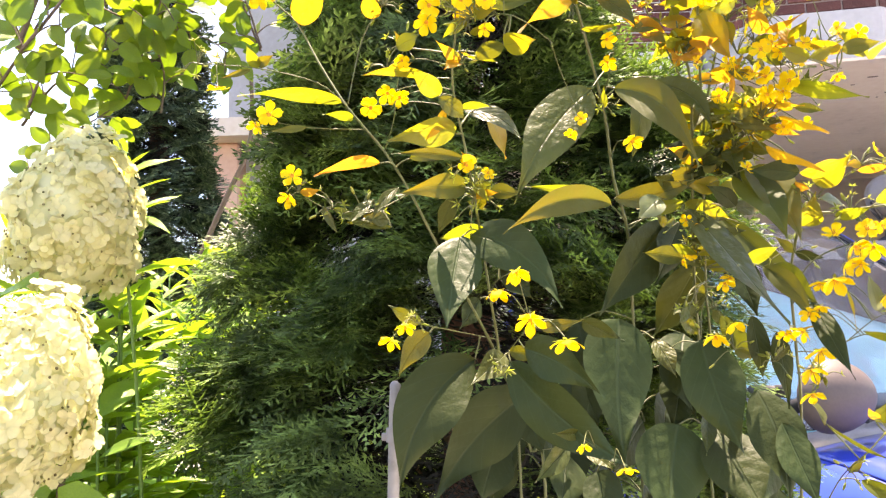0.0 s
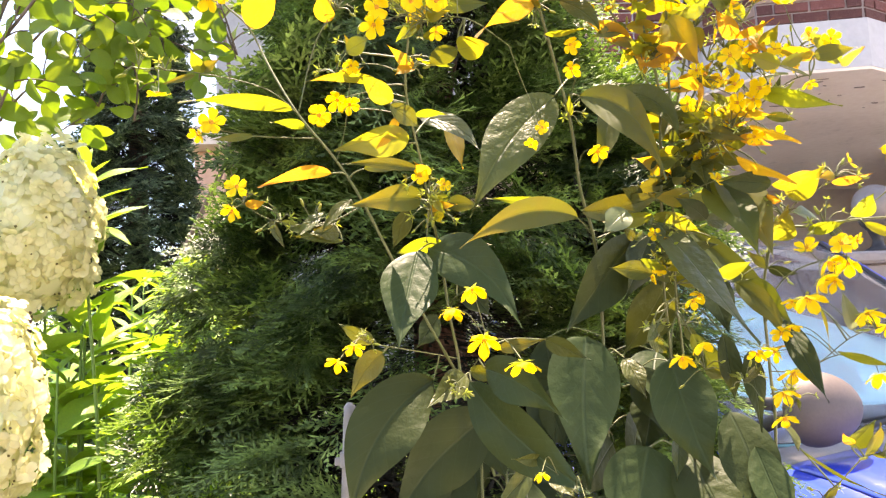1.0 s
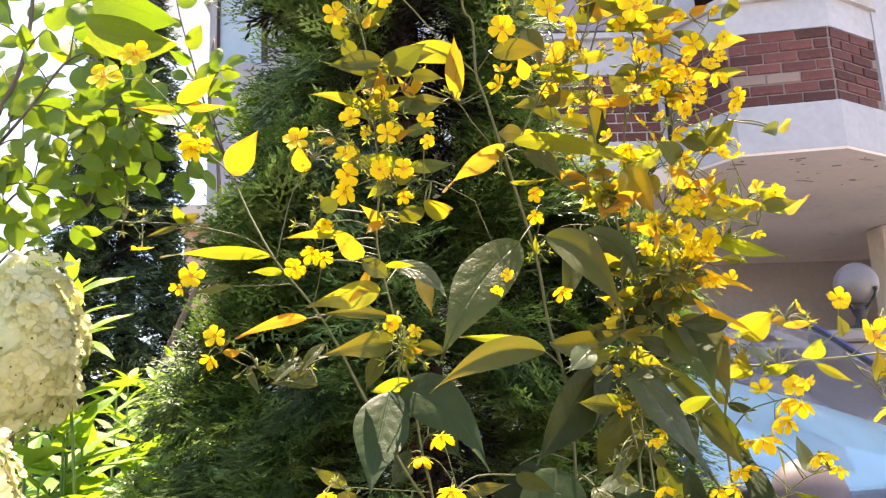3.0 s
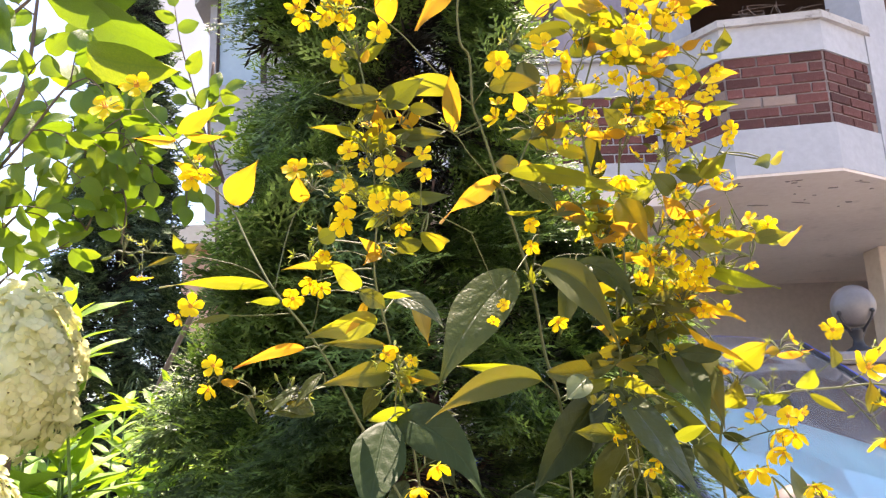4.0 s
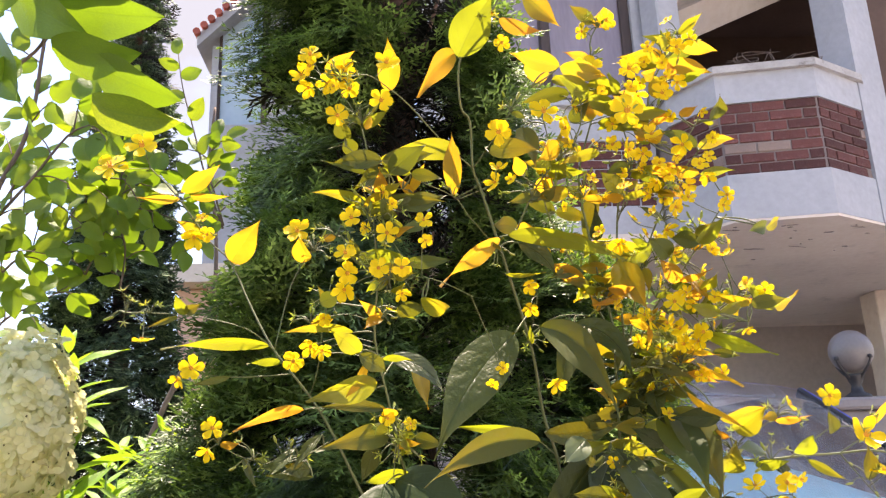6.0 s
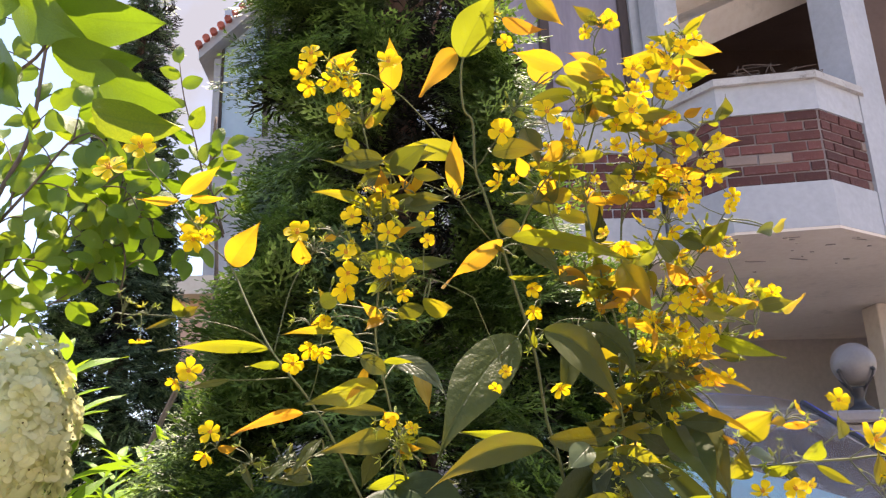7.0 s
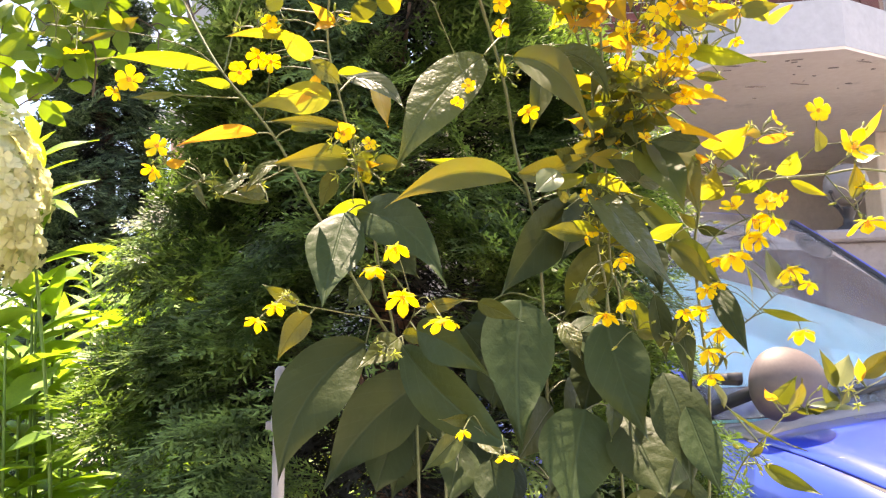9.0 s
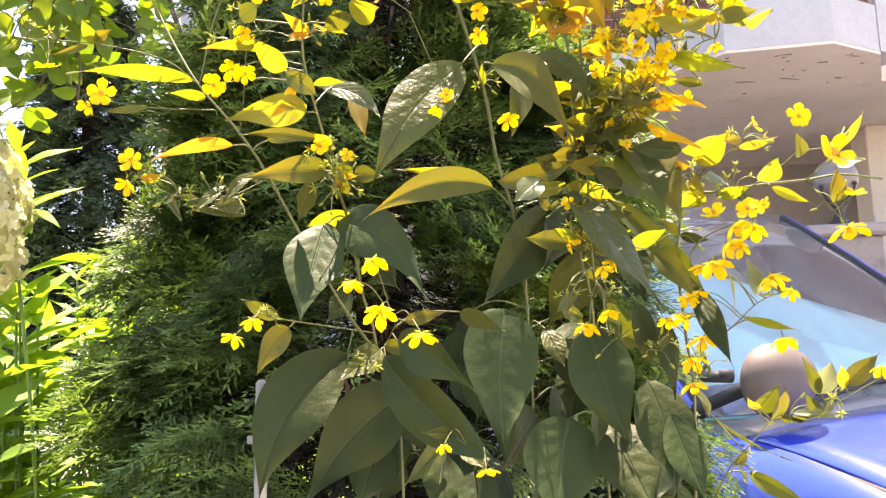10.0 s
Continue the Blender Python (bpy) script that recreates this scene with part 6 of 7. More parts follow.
leaf(stem_b, "old_shaded", (0.068, 0.690, 1.249), (0.050, 0.670, 1.225), 0.0176)
leaf(stem_b, "mid", (0.107, 0.630, 1.223), (0.135, 0.610, 1.228), 0.0093)
leaf(stem_b, "old_shaded", (0.147, 0.690, 1.229), (0.181, 0.695, 1.213), 0.0143)
leaf(stem_b, "olive", (0.057, 0.640, 1.328), (0.008, 0.600, 1.316), 0.0186, -0.08)
leaf(stem_b, "old_shaded", (0.048, 0.640, 1.321), (0.036, 0.650, 1.294), 0.0132)
leaf(stem_b, "olive", (0.076, 0.640, 1.326), (0.097, 0.620, 1.318), 0.0116)
leaf(stem_b, "mid", (0.056, 0.620, 1.345), (0.006, 0.600, 1.345), 0.0083, -0.06)
leaf(stem_b, "young", (0.050, 0.600, 1.358), (0.005, 0.570, 1.346), 0.0220, -0.14)
leaf(stem_b, "amber", (0.044, 0.595, 1.373), (0.030, 0.580, 1.349), 0.0100)
leaf(stem_b, "sheen", (0.058, 0.630, 1.383), (0.098, 0.610, 1.352), 0.0153, -0.20)
leaf(stem_b, "young", (0.077, 0.640, 1.385), (0.086, 0.620, 1.344), 0.0129)
leaf(stem_b, "young", (0.054, 0.610, 1.379), (0.076, 0.600, 1.376), 0.0062, -0.15)
leaf(stem_b, "young", (0.034, 0.600, 1.397), (-0.013, 0.580, 1.394), 0.0082, -0.17)
leaf(stem_b, "young", (0.047, 0.580, 1.485), (0.007, 0.560, 1.488), 0.0091, -0.14)
leaf(stem_b, "olive", (0.053, 0.585, 1.488), (0.102, 0.570, 1.483), 0.0100, -0.08)
leaf(stem_b, "amber", (0.077, 0.585, 1.497), (0.087, 0.570, 1.513), 0.0076)
leaf(stem_b, "amber", (0.078, 0.585, 1.495), (0.066, 0.570, 1.505), 0.0072)
leaf(stem_b, "olive", (0.049, 0.570, 1.505), (0.012, 0.550, 1.509), 0.0037)
leaf(stem_b, "young", (0.056, 0.570, 1.507), (0.073, 0.560, 1.506), 0.0075)
leaf(stem_b, "amber", (0.017, 0.560, 1.580), (0.039, 0.550, 1.592), 0.0104)
leaf(stem_b, "amber", (0.062, 0.575, 1.572), (0.062, 0.560, 1.608), 0.0164, 0.04)
leaf(stem_b, "young", (0.044, 0.560, 1.537), (0.062, 0.550, 1.545), 0.0084)
leaf(stem_b, "young", (0.062, 0.580, 1.421), (0.073, 0.565, 1.425), 0.0068)
leaf(stem_b, "young", (0.065, 0.590, 1.412), (0.079, 0.580, 1.401), 0.0061)
leaf(stem_b, "olive", (0.011, 0.590, 1.417), (0.028, 0.570, 1.418), 0.0118)
flower(stem_b, (0.060, 0.535, 1.450), 0.0176, (0, -1, -0.1))
flower(stem_b, (0.037, 0.535, 1.461), 0.0178, (-0.1, -1, 0.1))
flower(stem_b, (0.033, 0.535, 1.437), 0.0183, (0, -1, 0.5))
flower(stem_b, (0.084, 0.540, 1.460), 0.0148, (0.1, -1, 0.3))
flower(stem_b, (0.085, 0.540, 1.446), 0.0124, (0.3, -0.8, -0.5))
flower(stem_b, (0.034, 0.540, 1.425), 0.0191, (0, -0.9, -0.5))
flower(stem_b, (0.032, 0.540, 1.414), 0.0175, (-0.1, -0.8, -0.7))
flower(stem_b, (0.054, 0.540, 1.428), 0.0168, (0.2, -1, -0.3))
flower(stem_b, (0.069, 0.540, 1.428), 0.0168, (0.2, -1, -0.2))
flower(stem_b, (0.058, 0.550, 1.484), 0.0145)
flower(stem_b, (0.027, 0.545, 1.539), 0.0208, (-0.3, -1, -0.2))
flower(stem_b, (0.057, 0.545, 1.550), 0.0210, (0.3, -1, -0.1))
flower(stem_b, (0.035, 0.550, 1.562), 0.0180, (0, -0.8, -0.5))
flower(stem_b, (0.020, 0.550, 1.566), 0.0180, (-0.2, -0.7, -0.6))
flower(stem_b, (0.007, 0.550, 1.580), 0.0183, (-0.6, -0.8, 0))
flower(stem_b, (0.031, 0.550, 1.577), 0.0199, (0.1, -1, -0.2))
flower(stem_b, (0.069, 0.550, 1.413), 0.0131, (0.2, -0.6, -0.7))
flower(stem_b, (0.015, 0.580, 1.404), 0.0122, (0, -0.8, -0.6))
flower(stem_b, (0.004, 0.600, 1.388), 0.0185, (-0.2, -0.7, -0.6))
flower(stem_b, (-0.008, 0.600, 1.378), 0.0193, (0, -0.9, -0.4))
flower(stem_b, (0.012, 0.600, 1.385), 0.0159, (0.3, -0.7, -0.6))
flower(stem_b, (0.007, 0.550, 1.589), 0.0202, (-0.1, -1, 0.2))
flower(stem_b, (0.001, 0.550, 1.573), 0.0173, (-0.4, -0.8, 0.1))
flower(stem_b, (0.028, 0.550, 1.571), 0.0207, (0.1, -1, -0.1))
flower(stem_b, (0.006, 0.550, 1.563), 0.0163, (-0.3, -0.6, -0.7))
flower(stem_b, (0.061, 0.555, 1.585), 0.0228, (0.1, -1, 0.3))
flower(stem_b, (0.092, 0.565, 1.228), 0.0239, (0, -0.85, -0.5))
flower(stem_b, (0.115, 0.570, 1.214), 0.0243, (0, -0.35, -0.95))
flower(stem_b, (0.074, 0.590, 1.248), 0.0185, (0, -0.3, -0.95))
flower(stem_b, (0.088, 0.600, 1.261), 0.0197, (0.2, -0.7, -0.7))
flower(stem_b, (0.012, 0.600, 1.227), 0.0165, (0, -0.7, -0.7))
flower(stem_b, (0.003, 0.590, 1.218), 0.0179, (-0.3, -0.5, -0.8))
flower(stem_b, (0.126, 0.590, 1.146), 0.0116, (0, -0.7, -0.7))
flower(stem_b, (0.150, 0.580, 1.132), 0.0165, (0.1, -0.4, -0.9))
flower(stem_b, (0.141, 0.620, 1.372), 0.0130, (0.2, -0.8, -0.4))
flower(stem_b, (0.133, 0.620, 1.360), 0.0120, (-0.2, -0.8, -0.5))
# filler leaves behind the clump, darkened in colour for the shade there
leaf(stem_b, "old_shaded", (0.142, 0.806, 1.142), (0.124, 0.753, 1.098), 0.0301, 0.08)
leaf(stem_b, "old_shaded", (0.150, 0.798, 1.196), (0.172, 0.774, 1.137), 0.0422, -0.08)
leaf(stem_b, "old_shaded", (0.142, 0.793, 1.211), (0.165, 0.789, 1.174), 0.0329, -0.08)
leaf(stem_b, "old_shaded", (0.163, 0.798, 1.231), (0.182, 0.794, 1.173), 0.0437, 0.08)
leaf(stem_b, "old_shaded", (0.188, 0.826, 1.094), (0.167, 0.755, 1.048), 0.0334, -0.08)
leaf(stem_b, "old_shaded", (0.149, 0.821, 1.118), (0.159, 0.792, 1.075), 0.0428, 0.08)
leaf(stem_b, "old_shaded", (0.240, 0.826, 1.074), (0.240, 0.800, 1.020), 0.0463, -0.08)
leaf(stem_b, "old_shaded", (0.272, 0.804, 1.176), (0.266, 0.783, 1.139), 0.0438, 0.08)
leaf(stem_b, "old_shaded", (0.163, 0.829, 1.226), (0.176, 0.790, 1.187), 0.0388, -0.08)
leaf(stem_b, "old_shaded", (0.080, 0.777, 1.166), (0.074, 0.788, 1.114), 0.0371, 0.08)
leaf(stem_b, "old_shaded", (0.220, 0.784, 1.079), (0.196, 0.750, 1.053), 0.0322, -0.08)
leaf(stem_b, "old_shaded", (0.327, 0.786, 1.067), (0.315, 0.799, 1.011), 0.0394, 0.08)
leaf(stem_b, "old_shaded", (0.335, 0.798, 1.077), (0.318, 0.782, 1.032), 0.0445, -0.08)
leaf(stem_b, "old_shaded", (0.241, 0.796, 1.074), (0.229, 0.762, 1.027), 0.0370, 0.08)
leaf(stem_b, "old_shaded", (0.218, 0.795, 1.140), (0.176, 0.751, 1.097), 0.0417, -0.08)
leaf(stem_b, "old_shaded", (0.093, 0.811, 1.129), (0.087, 0.785, 1.088), 0.0448, -0.08)
leaf(stem_b, "old_shaded", (0.232, 0.792, 1.072), (0.194, 0.765, 1.028), 0.0431, -0.08)
leaf(stem_b, "old_shaded", (0.179, 0.806, 1.181), (0.162, 0.769, 1.140), 0.0451, -0.08)
leaf(stem_b, "old_shaded", (0.342, 0.800, 1.113), (0.302, 0.763, 1.067), 0.0383, 0.08)
leaf(stem_b, "old_shaded", (0.268, 0.827, 1.217), (0.250, 0.761, 1.163), 0.0468, -0.08)
leaf(stem_b, "old_shaded", (0.097, 0.804, 1.110), (0.077, 0.789, 1.071), 0.0315, -0.08)
leaf(stem_b, "old_shaded", (0.164, 0.822, 1.089), (0.161, 0.791, 1.051), 0.0329, 0.08)
leaf(stem_b, "old_shaded", (0.246, 0.821, 1.159), (0.233, 0.782, 1.114), 0.0372, 0.08)
leaf(stem_b, "old_shaded", (0.086, 0.799, 1.167), (0.065, 0.781, 1.110), 0.0396, -0.08)
leaf(stem_b, "old_shaded", (0.086, 0.815, 1.158), (0.096, 0.777, 1.099), 0.0478, -0.08)
leaf(stem_b, "old_shaded", (0.302, 0.785, 1.068), (0.278, 0.790, 1.033), 0.0421, -0.08)
whorl(stem_b, (0.063, 0.635, 1.320), 0.0187, 0, 16, 1)
whorl(stem_b, (0.046, 0.560, 1.539), 0.0146, 1, 10, 1)
whorl(stem_b, (0.031, 0.550, 1.564), 0.0122, 1, 8, 0)
whorl(stem_b, (0.037, 0.555, 1.439), 0.0147, 0, 12, 1)
whorl(stem_b, (0.059, 0.560, 1.428), 0.0147, 0, 10, 1)
whorl(stem_b, (0.061, 0.590, 1.404), 0.0130, 1, 9, 2)
whorl(stem_b, (0.064, 0.660, 1.324), 0.0169, 0, 12, 2)
whorl(stem_b, (0.025, 0.560, 1.456), 0.0127, 0, 10, 1)
whorl(stem_b, (0.079, 0.570, 1.458), 0.0117, 0, 8, 1)
whorl(stem_b, (0.004, 0.600, 1.404), 0.0121, 0, 8, 1)
whorl(stem_b, (0.044, 0.560, 1.464), 0.0150, 0, 9, 0)
whorl(stem_b, (0.027, 0.550, 1.573), 0.0136, 0, 10, 0)
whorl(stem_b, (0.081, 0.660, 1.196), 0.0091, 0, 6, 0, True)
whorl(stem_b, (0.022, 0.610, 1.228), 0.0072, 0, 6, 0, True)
crowd(stem_b, 22, 1.30, 1.52, 0.010, ("olive", "young", "mid"), 7)

stem_c = loosestrife("leaning loosestrife stem with long orange-tinged leaves")
stalk(stem_c, 0.0013, 0.0005, (0.085, 0.730, 0.000), (0.095, 0.730, 0.800), (0.099, 0.745, 1.161), (0.087, 0.735, 1.194), (0.064, 0.670, 1.235), (0.034, 0.660, 1.292), (0.016, 0.655, 1.329), (-0.002, 0.650, 1.359), (-0.029, 0.650, 1.394), (-0.051, 0.665, 1.433), (-0.071, 0.680, 1.473), (-0.089, 0.680, 1.491), (-0.106, 0.680, 1.515), (-0.120, 0.675, 1.534), (-0.139, 0.670, 1.554))
stalk(stem_c, 0.0005, 0.0003, (-0.029, 0.650, 1.394), (-0.050, 0.640, 1.410), (-0.093, 0.630, 1.419), (-0.135, 0.620, 1.420))
stalk(stem_c, 0.0005, 0.0003, (-0.029, 0.650, 1.394), (-0.020, 0.655, 1.439), (-0.012, 0.655, 1.459), (-0.002, 0.650, 1.471), (0.014, 0.640, 1.475))
stalk(stem_c, 0.0005, 0.0003, (0.017, 0.655, 1.328), (-0.015, 0.640, 1.311), (-0.046, 0.630, 1.315), (-0.062, 0.620, 1.325))
stalk(stem_c, 0.0005, 0.0003, (-0.015, 0.650, 1.376), (-0.039, 0.630, 1.372), (-0.057, 0.620, 1.371), (-0.074, 0.610, 1.372))
stalk(stem_c, 0.0004, 0.0003, (-0.002, 0.650, 1.359), (0.007, 0.620, 1.375), (0.016, 0.600, 1.420), (0.035, 0.580, 1.430))
leaf(stem_c, "amber", (-0.071, 0.680, 1.473), (-0.044, 0.660, 1.503), 0.0230)
leaf(stem_c, "young", (-0.033, 0.650, 1.397), (-0.100, 0.600, 1.389), 0.0128, -0.14)
leaf(stem_c, "amber", (-0.005, 0.640, 1.348), (-0.048, 0.600, 1.331), 0.0107, -0.14)
leaf(stem_c, "young", (-0.025, 0.650, 1.384), (-0.044, 0.620, 1.380), 0.0080, -0.10)
leaf(stem_c, "young", (-0.092, 0.630, 1.419), (-0.098, 0.620, 1.433), 0.0100)
leaf(stem_c, "olive", (-0.092, 0.630, 1.421), (-0.078, 0.620, 1.425), 0.0081)
leaf(stem_c, "olive", (-0.097, 0.630, 1.418), (-0.118, 0.620, 1.408), 0.0045)
leaf(stem_c, "olive", (-0.055, 0.620, 1.371), (-0.079, 0.600, 1.363), 0.0052)
leaf(stem_c, "amber", (-0.007, 0.655, 1.465), (-0.011, 0.640, 1.481), 0.0163)
leaf(stem_c, "amber", (-0.113, 0.675, 1.533), (-0.078, 0.660, 1.551), 0.0147)
leaf(stem_c, "amber", (-0.114, 0.675, 1.527), (-0.145, 0.660, 1.524), 0.0086)
leaf(stem_c, "amber", (-0.105, 0.675, 1.529), (-0.069, 0.660, 1.523), 0.0075)
leaf(stem_c, "mid", (0.008, 0.645, 1.330), (-0.010, 0.625, 1.304), 0.0078, 0.10)
leaf(stem_c, "mid", (0.002, 0.640, 1.300), (-0.031, 0.620, 1.302), 0.0056)
leaf(stem_c, "mid", (-0.002, 0.640, 1.315), (-0.019, 0.620, 1.298), 0.0056)
leaf(stem_c, "mid", (-0.011, 0.640, 1.321), (-0.028, 0.620, 1.299), 0.0086)
leaf(stem_c, "mid", (0.000, 0.640, 1.306), (-0.019, 0.620, 1.303), 0.0112)
leaf(stem_c, "olive", (0.017, 0.650, 1.353), (0.055, 0.620, 1.344), 0.0096, -0.10)
leaf(stem_c, "mid", (-0.046, 0.630, 1.315), (-0.034, 0.620, 1.293), 0.0060)
leaf(stem_c, "amber", (-0.060, 0.620, 1.323), (-0.044, 0.610, 1.324), 0.0073)
flower(stem_c, (-0.065, 0.615, 1.335), 0.0191, (0, -1, 0.1))
flower(stem_c, (-0.068, 0.615, 1.319), 0.0165, (-0.3, -0.6, -0.6))
flower(stem_c, (-0.078, 0.600, 1.375), 0.0215, (0.1, -1, 0))
flower(stem_c, (-0.087, 0.600, 1.367), 0.0138, (-0.4, -0.6, -0.6))
flower(stem_c, (-0.116, 0.610, 1.397), 0.0197, (0, -0.3, 0.9))
flower(stem_c, (-0.012, 0.640, 1.486), 0.0262, (-0.1, -0.9, 0.4))
flower(stem_c, (-0.099, 0.670, 1.492), 0.0221, (0, -0.7, -0.7))
flower(stem_c, (-0.089, 0.670, 1.494), 0.0170, (0.4, -0.8, -0.2))
flower(stem_c, (-0.167, 0.660, 1.551), 0.0335, (-0.1, -0.9, 0.4))
flower(stem_c, (-0.143, 0.660, 1.569), 0.0314, (0.1, -1, 0.3))
whorl(stem_c, (-0.000, 0.648, 1.472), 0.0174, 0, 10, 0)
whorl(stem_c, (-0.133, 0.620, 1.420), 0.0145, 0, 8, 0)
whorl(stem_c, (-0.115, 0.625, 1.419), 0.0131, 0, 5, 0)
whorl(stem_c, (-0.095, 0.675, 1.496), 0.0144, 1, 7, 1)
whorl(stem_c, (-0.038, 0.630, 1.315), 0.0138, 0, 7, 1)
whorl(stem_c, (-0.062, 0.620, 1.325), 0.0087, 0, 5, 0)
whorl(stem_c, (-0.019, 0.640, 1.306), 0.0165, 0, 10, 1)
whorl(stem_c, (0.016, 0.600, 1.418), 0.0133, 0, 7, 1)

stem_d = loosestrife("bushy loosestrife stem crowded with yellow flowers")
stalk(stem_d, 0.0014, 0.0005, (0.250, 0.750, 0.000), (0.262, 0.740, 0.700), (0.269, 0.785, 1.192), (0.244, 0.710, 1.267), (0.239, 0.680, 1.359), (0.235, 0.660, 1.410), (0.225, 0.650, 1.444), (0.218, 0.640, 1.474), (0.211, 0.630, 1.522), (0.222, 0.620, 1.565), (0.228, 0.610, 1.589), (0.222, 0.600, 1.624), (0.231, 0.595, 1.642))
stalk(stem_d, 0.0012, 0.0005, (0.270, 0.760, 0.000), (0.280, 0.750, 0.700), (0.280, 0.785, 1.192), (0.253, 0.710, 1.258), (0.246, 0.670, 1.403), (0.243, 0.660, 1.447), (0.244, 0.650, 1.491), (0.248, 0.640, 1.516), (0.266, 0.620, 1.560), (0.269, 0.610, 1.588), (0.282, 0.600, 1.612), (0.282, 0.590, 1.608), (0.292, 0.580, 1.617))
stalk(stem_d, 0.0010, 0.0004, (0.251, 0.690, 1.378), (0.256, 0.660, 1.432), (0.263, 0.650, 1.462), (0.279, 0.630, 1.502), (0.293, 0.620, 1.525), (0.310, 0.600, 1.543))
stalk(stem_d, 0.0009, 0.0004, (0.257, 0.690, 1.388), (0.271, 0.660, 1.423), (0.284, 0.640, 1.440), (0.299, 0.620, 1.465), (0.316, 0.600, 1.493))
stalk(stem_d, 0.0008, 0.0004, (0.237, 0.670, 1.403), (0.217, 0.660, 1.438), (0.196, 0.650, 1.478), (0.184, 0.640, 1.509), (0.187, 0.620, 1.542), (0.180, 0.600, 1.561))
stalk(stem_d, 0.0008, 0.0004, (0.158, 0.655, 1.478), (0.177, 0.630, 1.516), (0.202, 0.610, 1.542), (0.210, 0.600, 1.560), (0.206, 0.590, 1.583))
stalk(stem_d, 0.0008, 0.0004, (0.267, 0.680, 1.376), (0.288, 0.640, 1.395), (0.314, 0.620, 1.416), (0.332, 0.600, 1.421))
stalk(stem_d, 0.0007, 0.0004, (0.265, 0.680, 1.358), (0.285, 0.650, 1.377), (0.312, 0.620, 1.399), (0.320, 0.600, 1.398))
stalk(stem_d, 0.0006, 0.0004, (0.244, 0.650, 1.491), (0.255, 0.630, 1.531), (0.244, 0.610, 1.565), (0.249, 0.600, 1.593))
stalk(stem_d, 0.0006, 0.0004, (0.279, 0.630, 1.502), (0.285, 0.610, 1.531), (0.302, 0.600, 1.558))
leaf(stem_d, "young", (0.227, 0.620, 1.539), (0.188, 0.600, 1.521), 0.0101, 0.10)
leaf(stem_d, "amber", (0.182, 0.600, 1.591), (0.170, 0.580, 1.610), 0.0182)
leaf(stem_d, "young", (0.189, 0.600, 1.593), (0.207, 0.590, 1.577), 0.0084, -0.20)
leaf(stem_d, "young", (0.215, 0.610, 1.562), (0.222, 0.600, 1.583), 0.0142)
leaf(stem_d, "olive", (0.203, 0.610, 1.562), (0.218, 0.600, 1.575), 0.0118)
leaf(stem_d, "olive", (0.165, 0.610, 1.558), (0.172, 0.600, 1.520), 0.0178)
leaf(stem_d, "amber", (0.193, 0.610, 1.543), (0.173, 0.600, 1.525), 0.0155)
leaf(stem_d, "young", (0.225, 0.610, 1.561), (0.254, 0.600, 1.548), 0.0104, -0.10)
leaf(stem_d, "young", (0.290, 0.600, 1.591), (0.307, 0.580, 1.591), 0.0073)
leaf(stem_d, "amber", (0.286, 0.600, 1.593), (0.278, 0.590, 1.605), 0.0083)
leaf(stem_d, "amber", (0.264, 0.610, 1.557), (0.282, 0.600, 1.566), 0.0072)
leaf(stem_d, "amber", (0.287, 0.600, 1.562), (0.299, 0.590, 1.565), 0.0081)
leaf(stem_d, "mid", (0.245, 0.630, 1.509), (0.222, 0.610, 1.521), 0.0159)
leaf(stem_d, "young", (0.253, 0.630, 1.523), (0.279, 0.610, 1.527), 0.0095)
leaf(stem_d, "young", (0.262, 0.630, 1.517), (0.280, 0.610, 1.500), 0.0071)
leaf(stem_d, "olive", (0.219, 0.660, 1.480), (0.227, 0.640, 1.527), 0.0140)
leaf(stem_d, "old_shaded", (0.228, 0.660, 1.479), (0.225, 0.640, 1.503), 0.0125)
leaf(stem_d, "young", (0.242, 0.650, 1.459), (0.254, 0.620, 1.411), 0.0255)
leaf(stem_d, "young", (0.267, 0.640, 1.466), (0.237, 0.620, 1.450), 0.0149)
leaf(stem_d, "amber", (0.250, 0.660, 1.435), (0.215, 0.640, 1.421), 0.0117)
leaf(stem_d, "amber", (0.283, 0.630, 1.436), (0.262, 0.610, 1.449), 0.0133)
leaf(stem_d, "amber", (0.283, 0.630, 1.436), (0.298, 0.600, 1.438), 0.0078)
leaf(stem_d, "amber", (0.292, 0.630, 1.440), (0.296, 0.610, 1.417), 0.0092)
leaf(stem_d, "amber", (0.295, 0.620, 1.458), (0.289, 0.600, 1.469), 0.0102)
leaf(stem_d, "young", (0.293, 0.630, 1.398), (0.328, 0.580, 1.370), 0.0144, -0.04)
leaf(stem_d, "amber", (0.274, 0.650, 1.391), (0.303, 0.620, 1.377), 0.0093)
leaf(stem_d, "amber", (0.293, 0.640, 1.373), (0.309, 0.600, 1.351), 0.0123, -0.10)
leaf(stem_d, "pale", (0.292, 0.630, 1.402), (0.309, 0.610, 1.403), 0.0101)
leaf(stem_d, "amber", (0.245, 0.640, 1.405), (0.257, 0.610, 1.411), 0.0167)
leaf(stem_d, "olive", (0.257, 0.660, 1.382), (0.287, 0.630, 1.361), 0.0102)
leaf(stem_d, "mid", (0.254, 0.670, 1.366), (0.276, 0.650, 1.378), 0.0104)
leaf(stem_d, "olive", (0.251, 0.670, 1.402), (0.231, 0.650, 1.368), 0.0118)
leaf(stem_d, "old_shaded", (0.257, 0.680, 1.363), (0.270, 0.660, 1.329), 0.0144)
leaf(stem_d, "mid", (0.276, 0.670, 1.361), (0.295, 0.650, 1.349), 0.0105)
leaf(stem_d, "olive", (0.268, 0.670, 1.339), (0.283, 0.620, 1.280), 0.0305, -0.10)
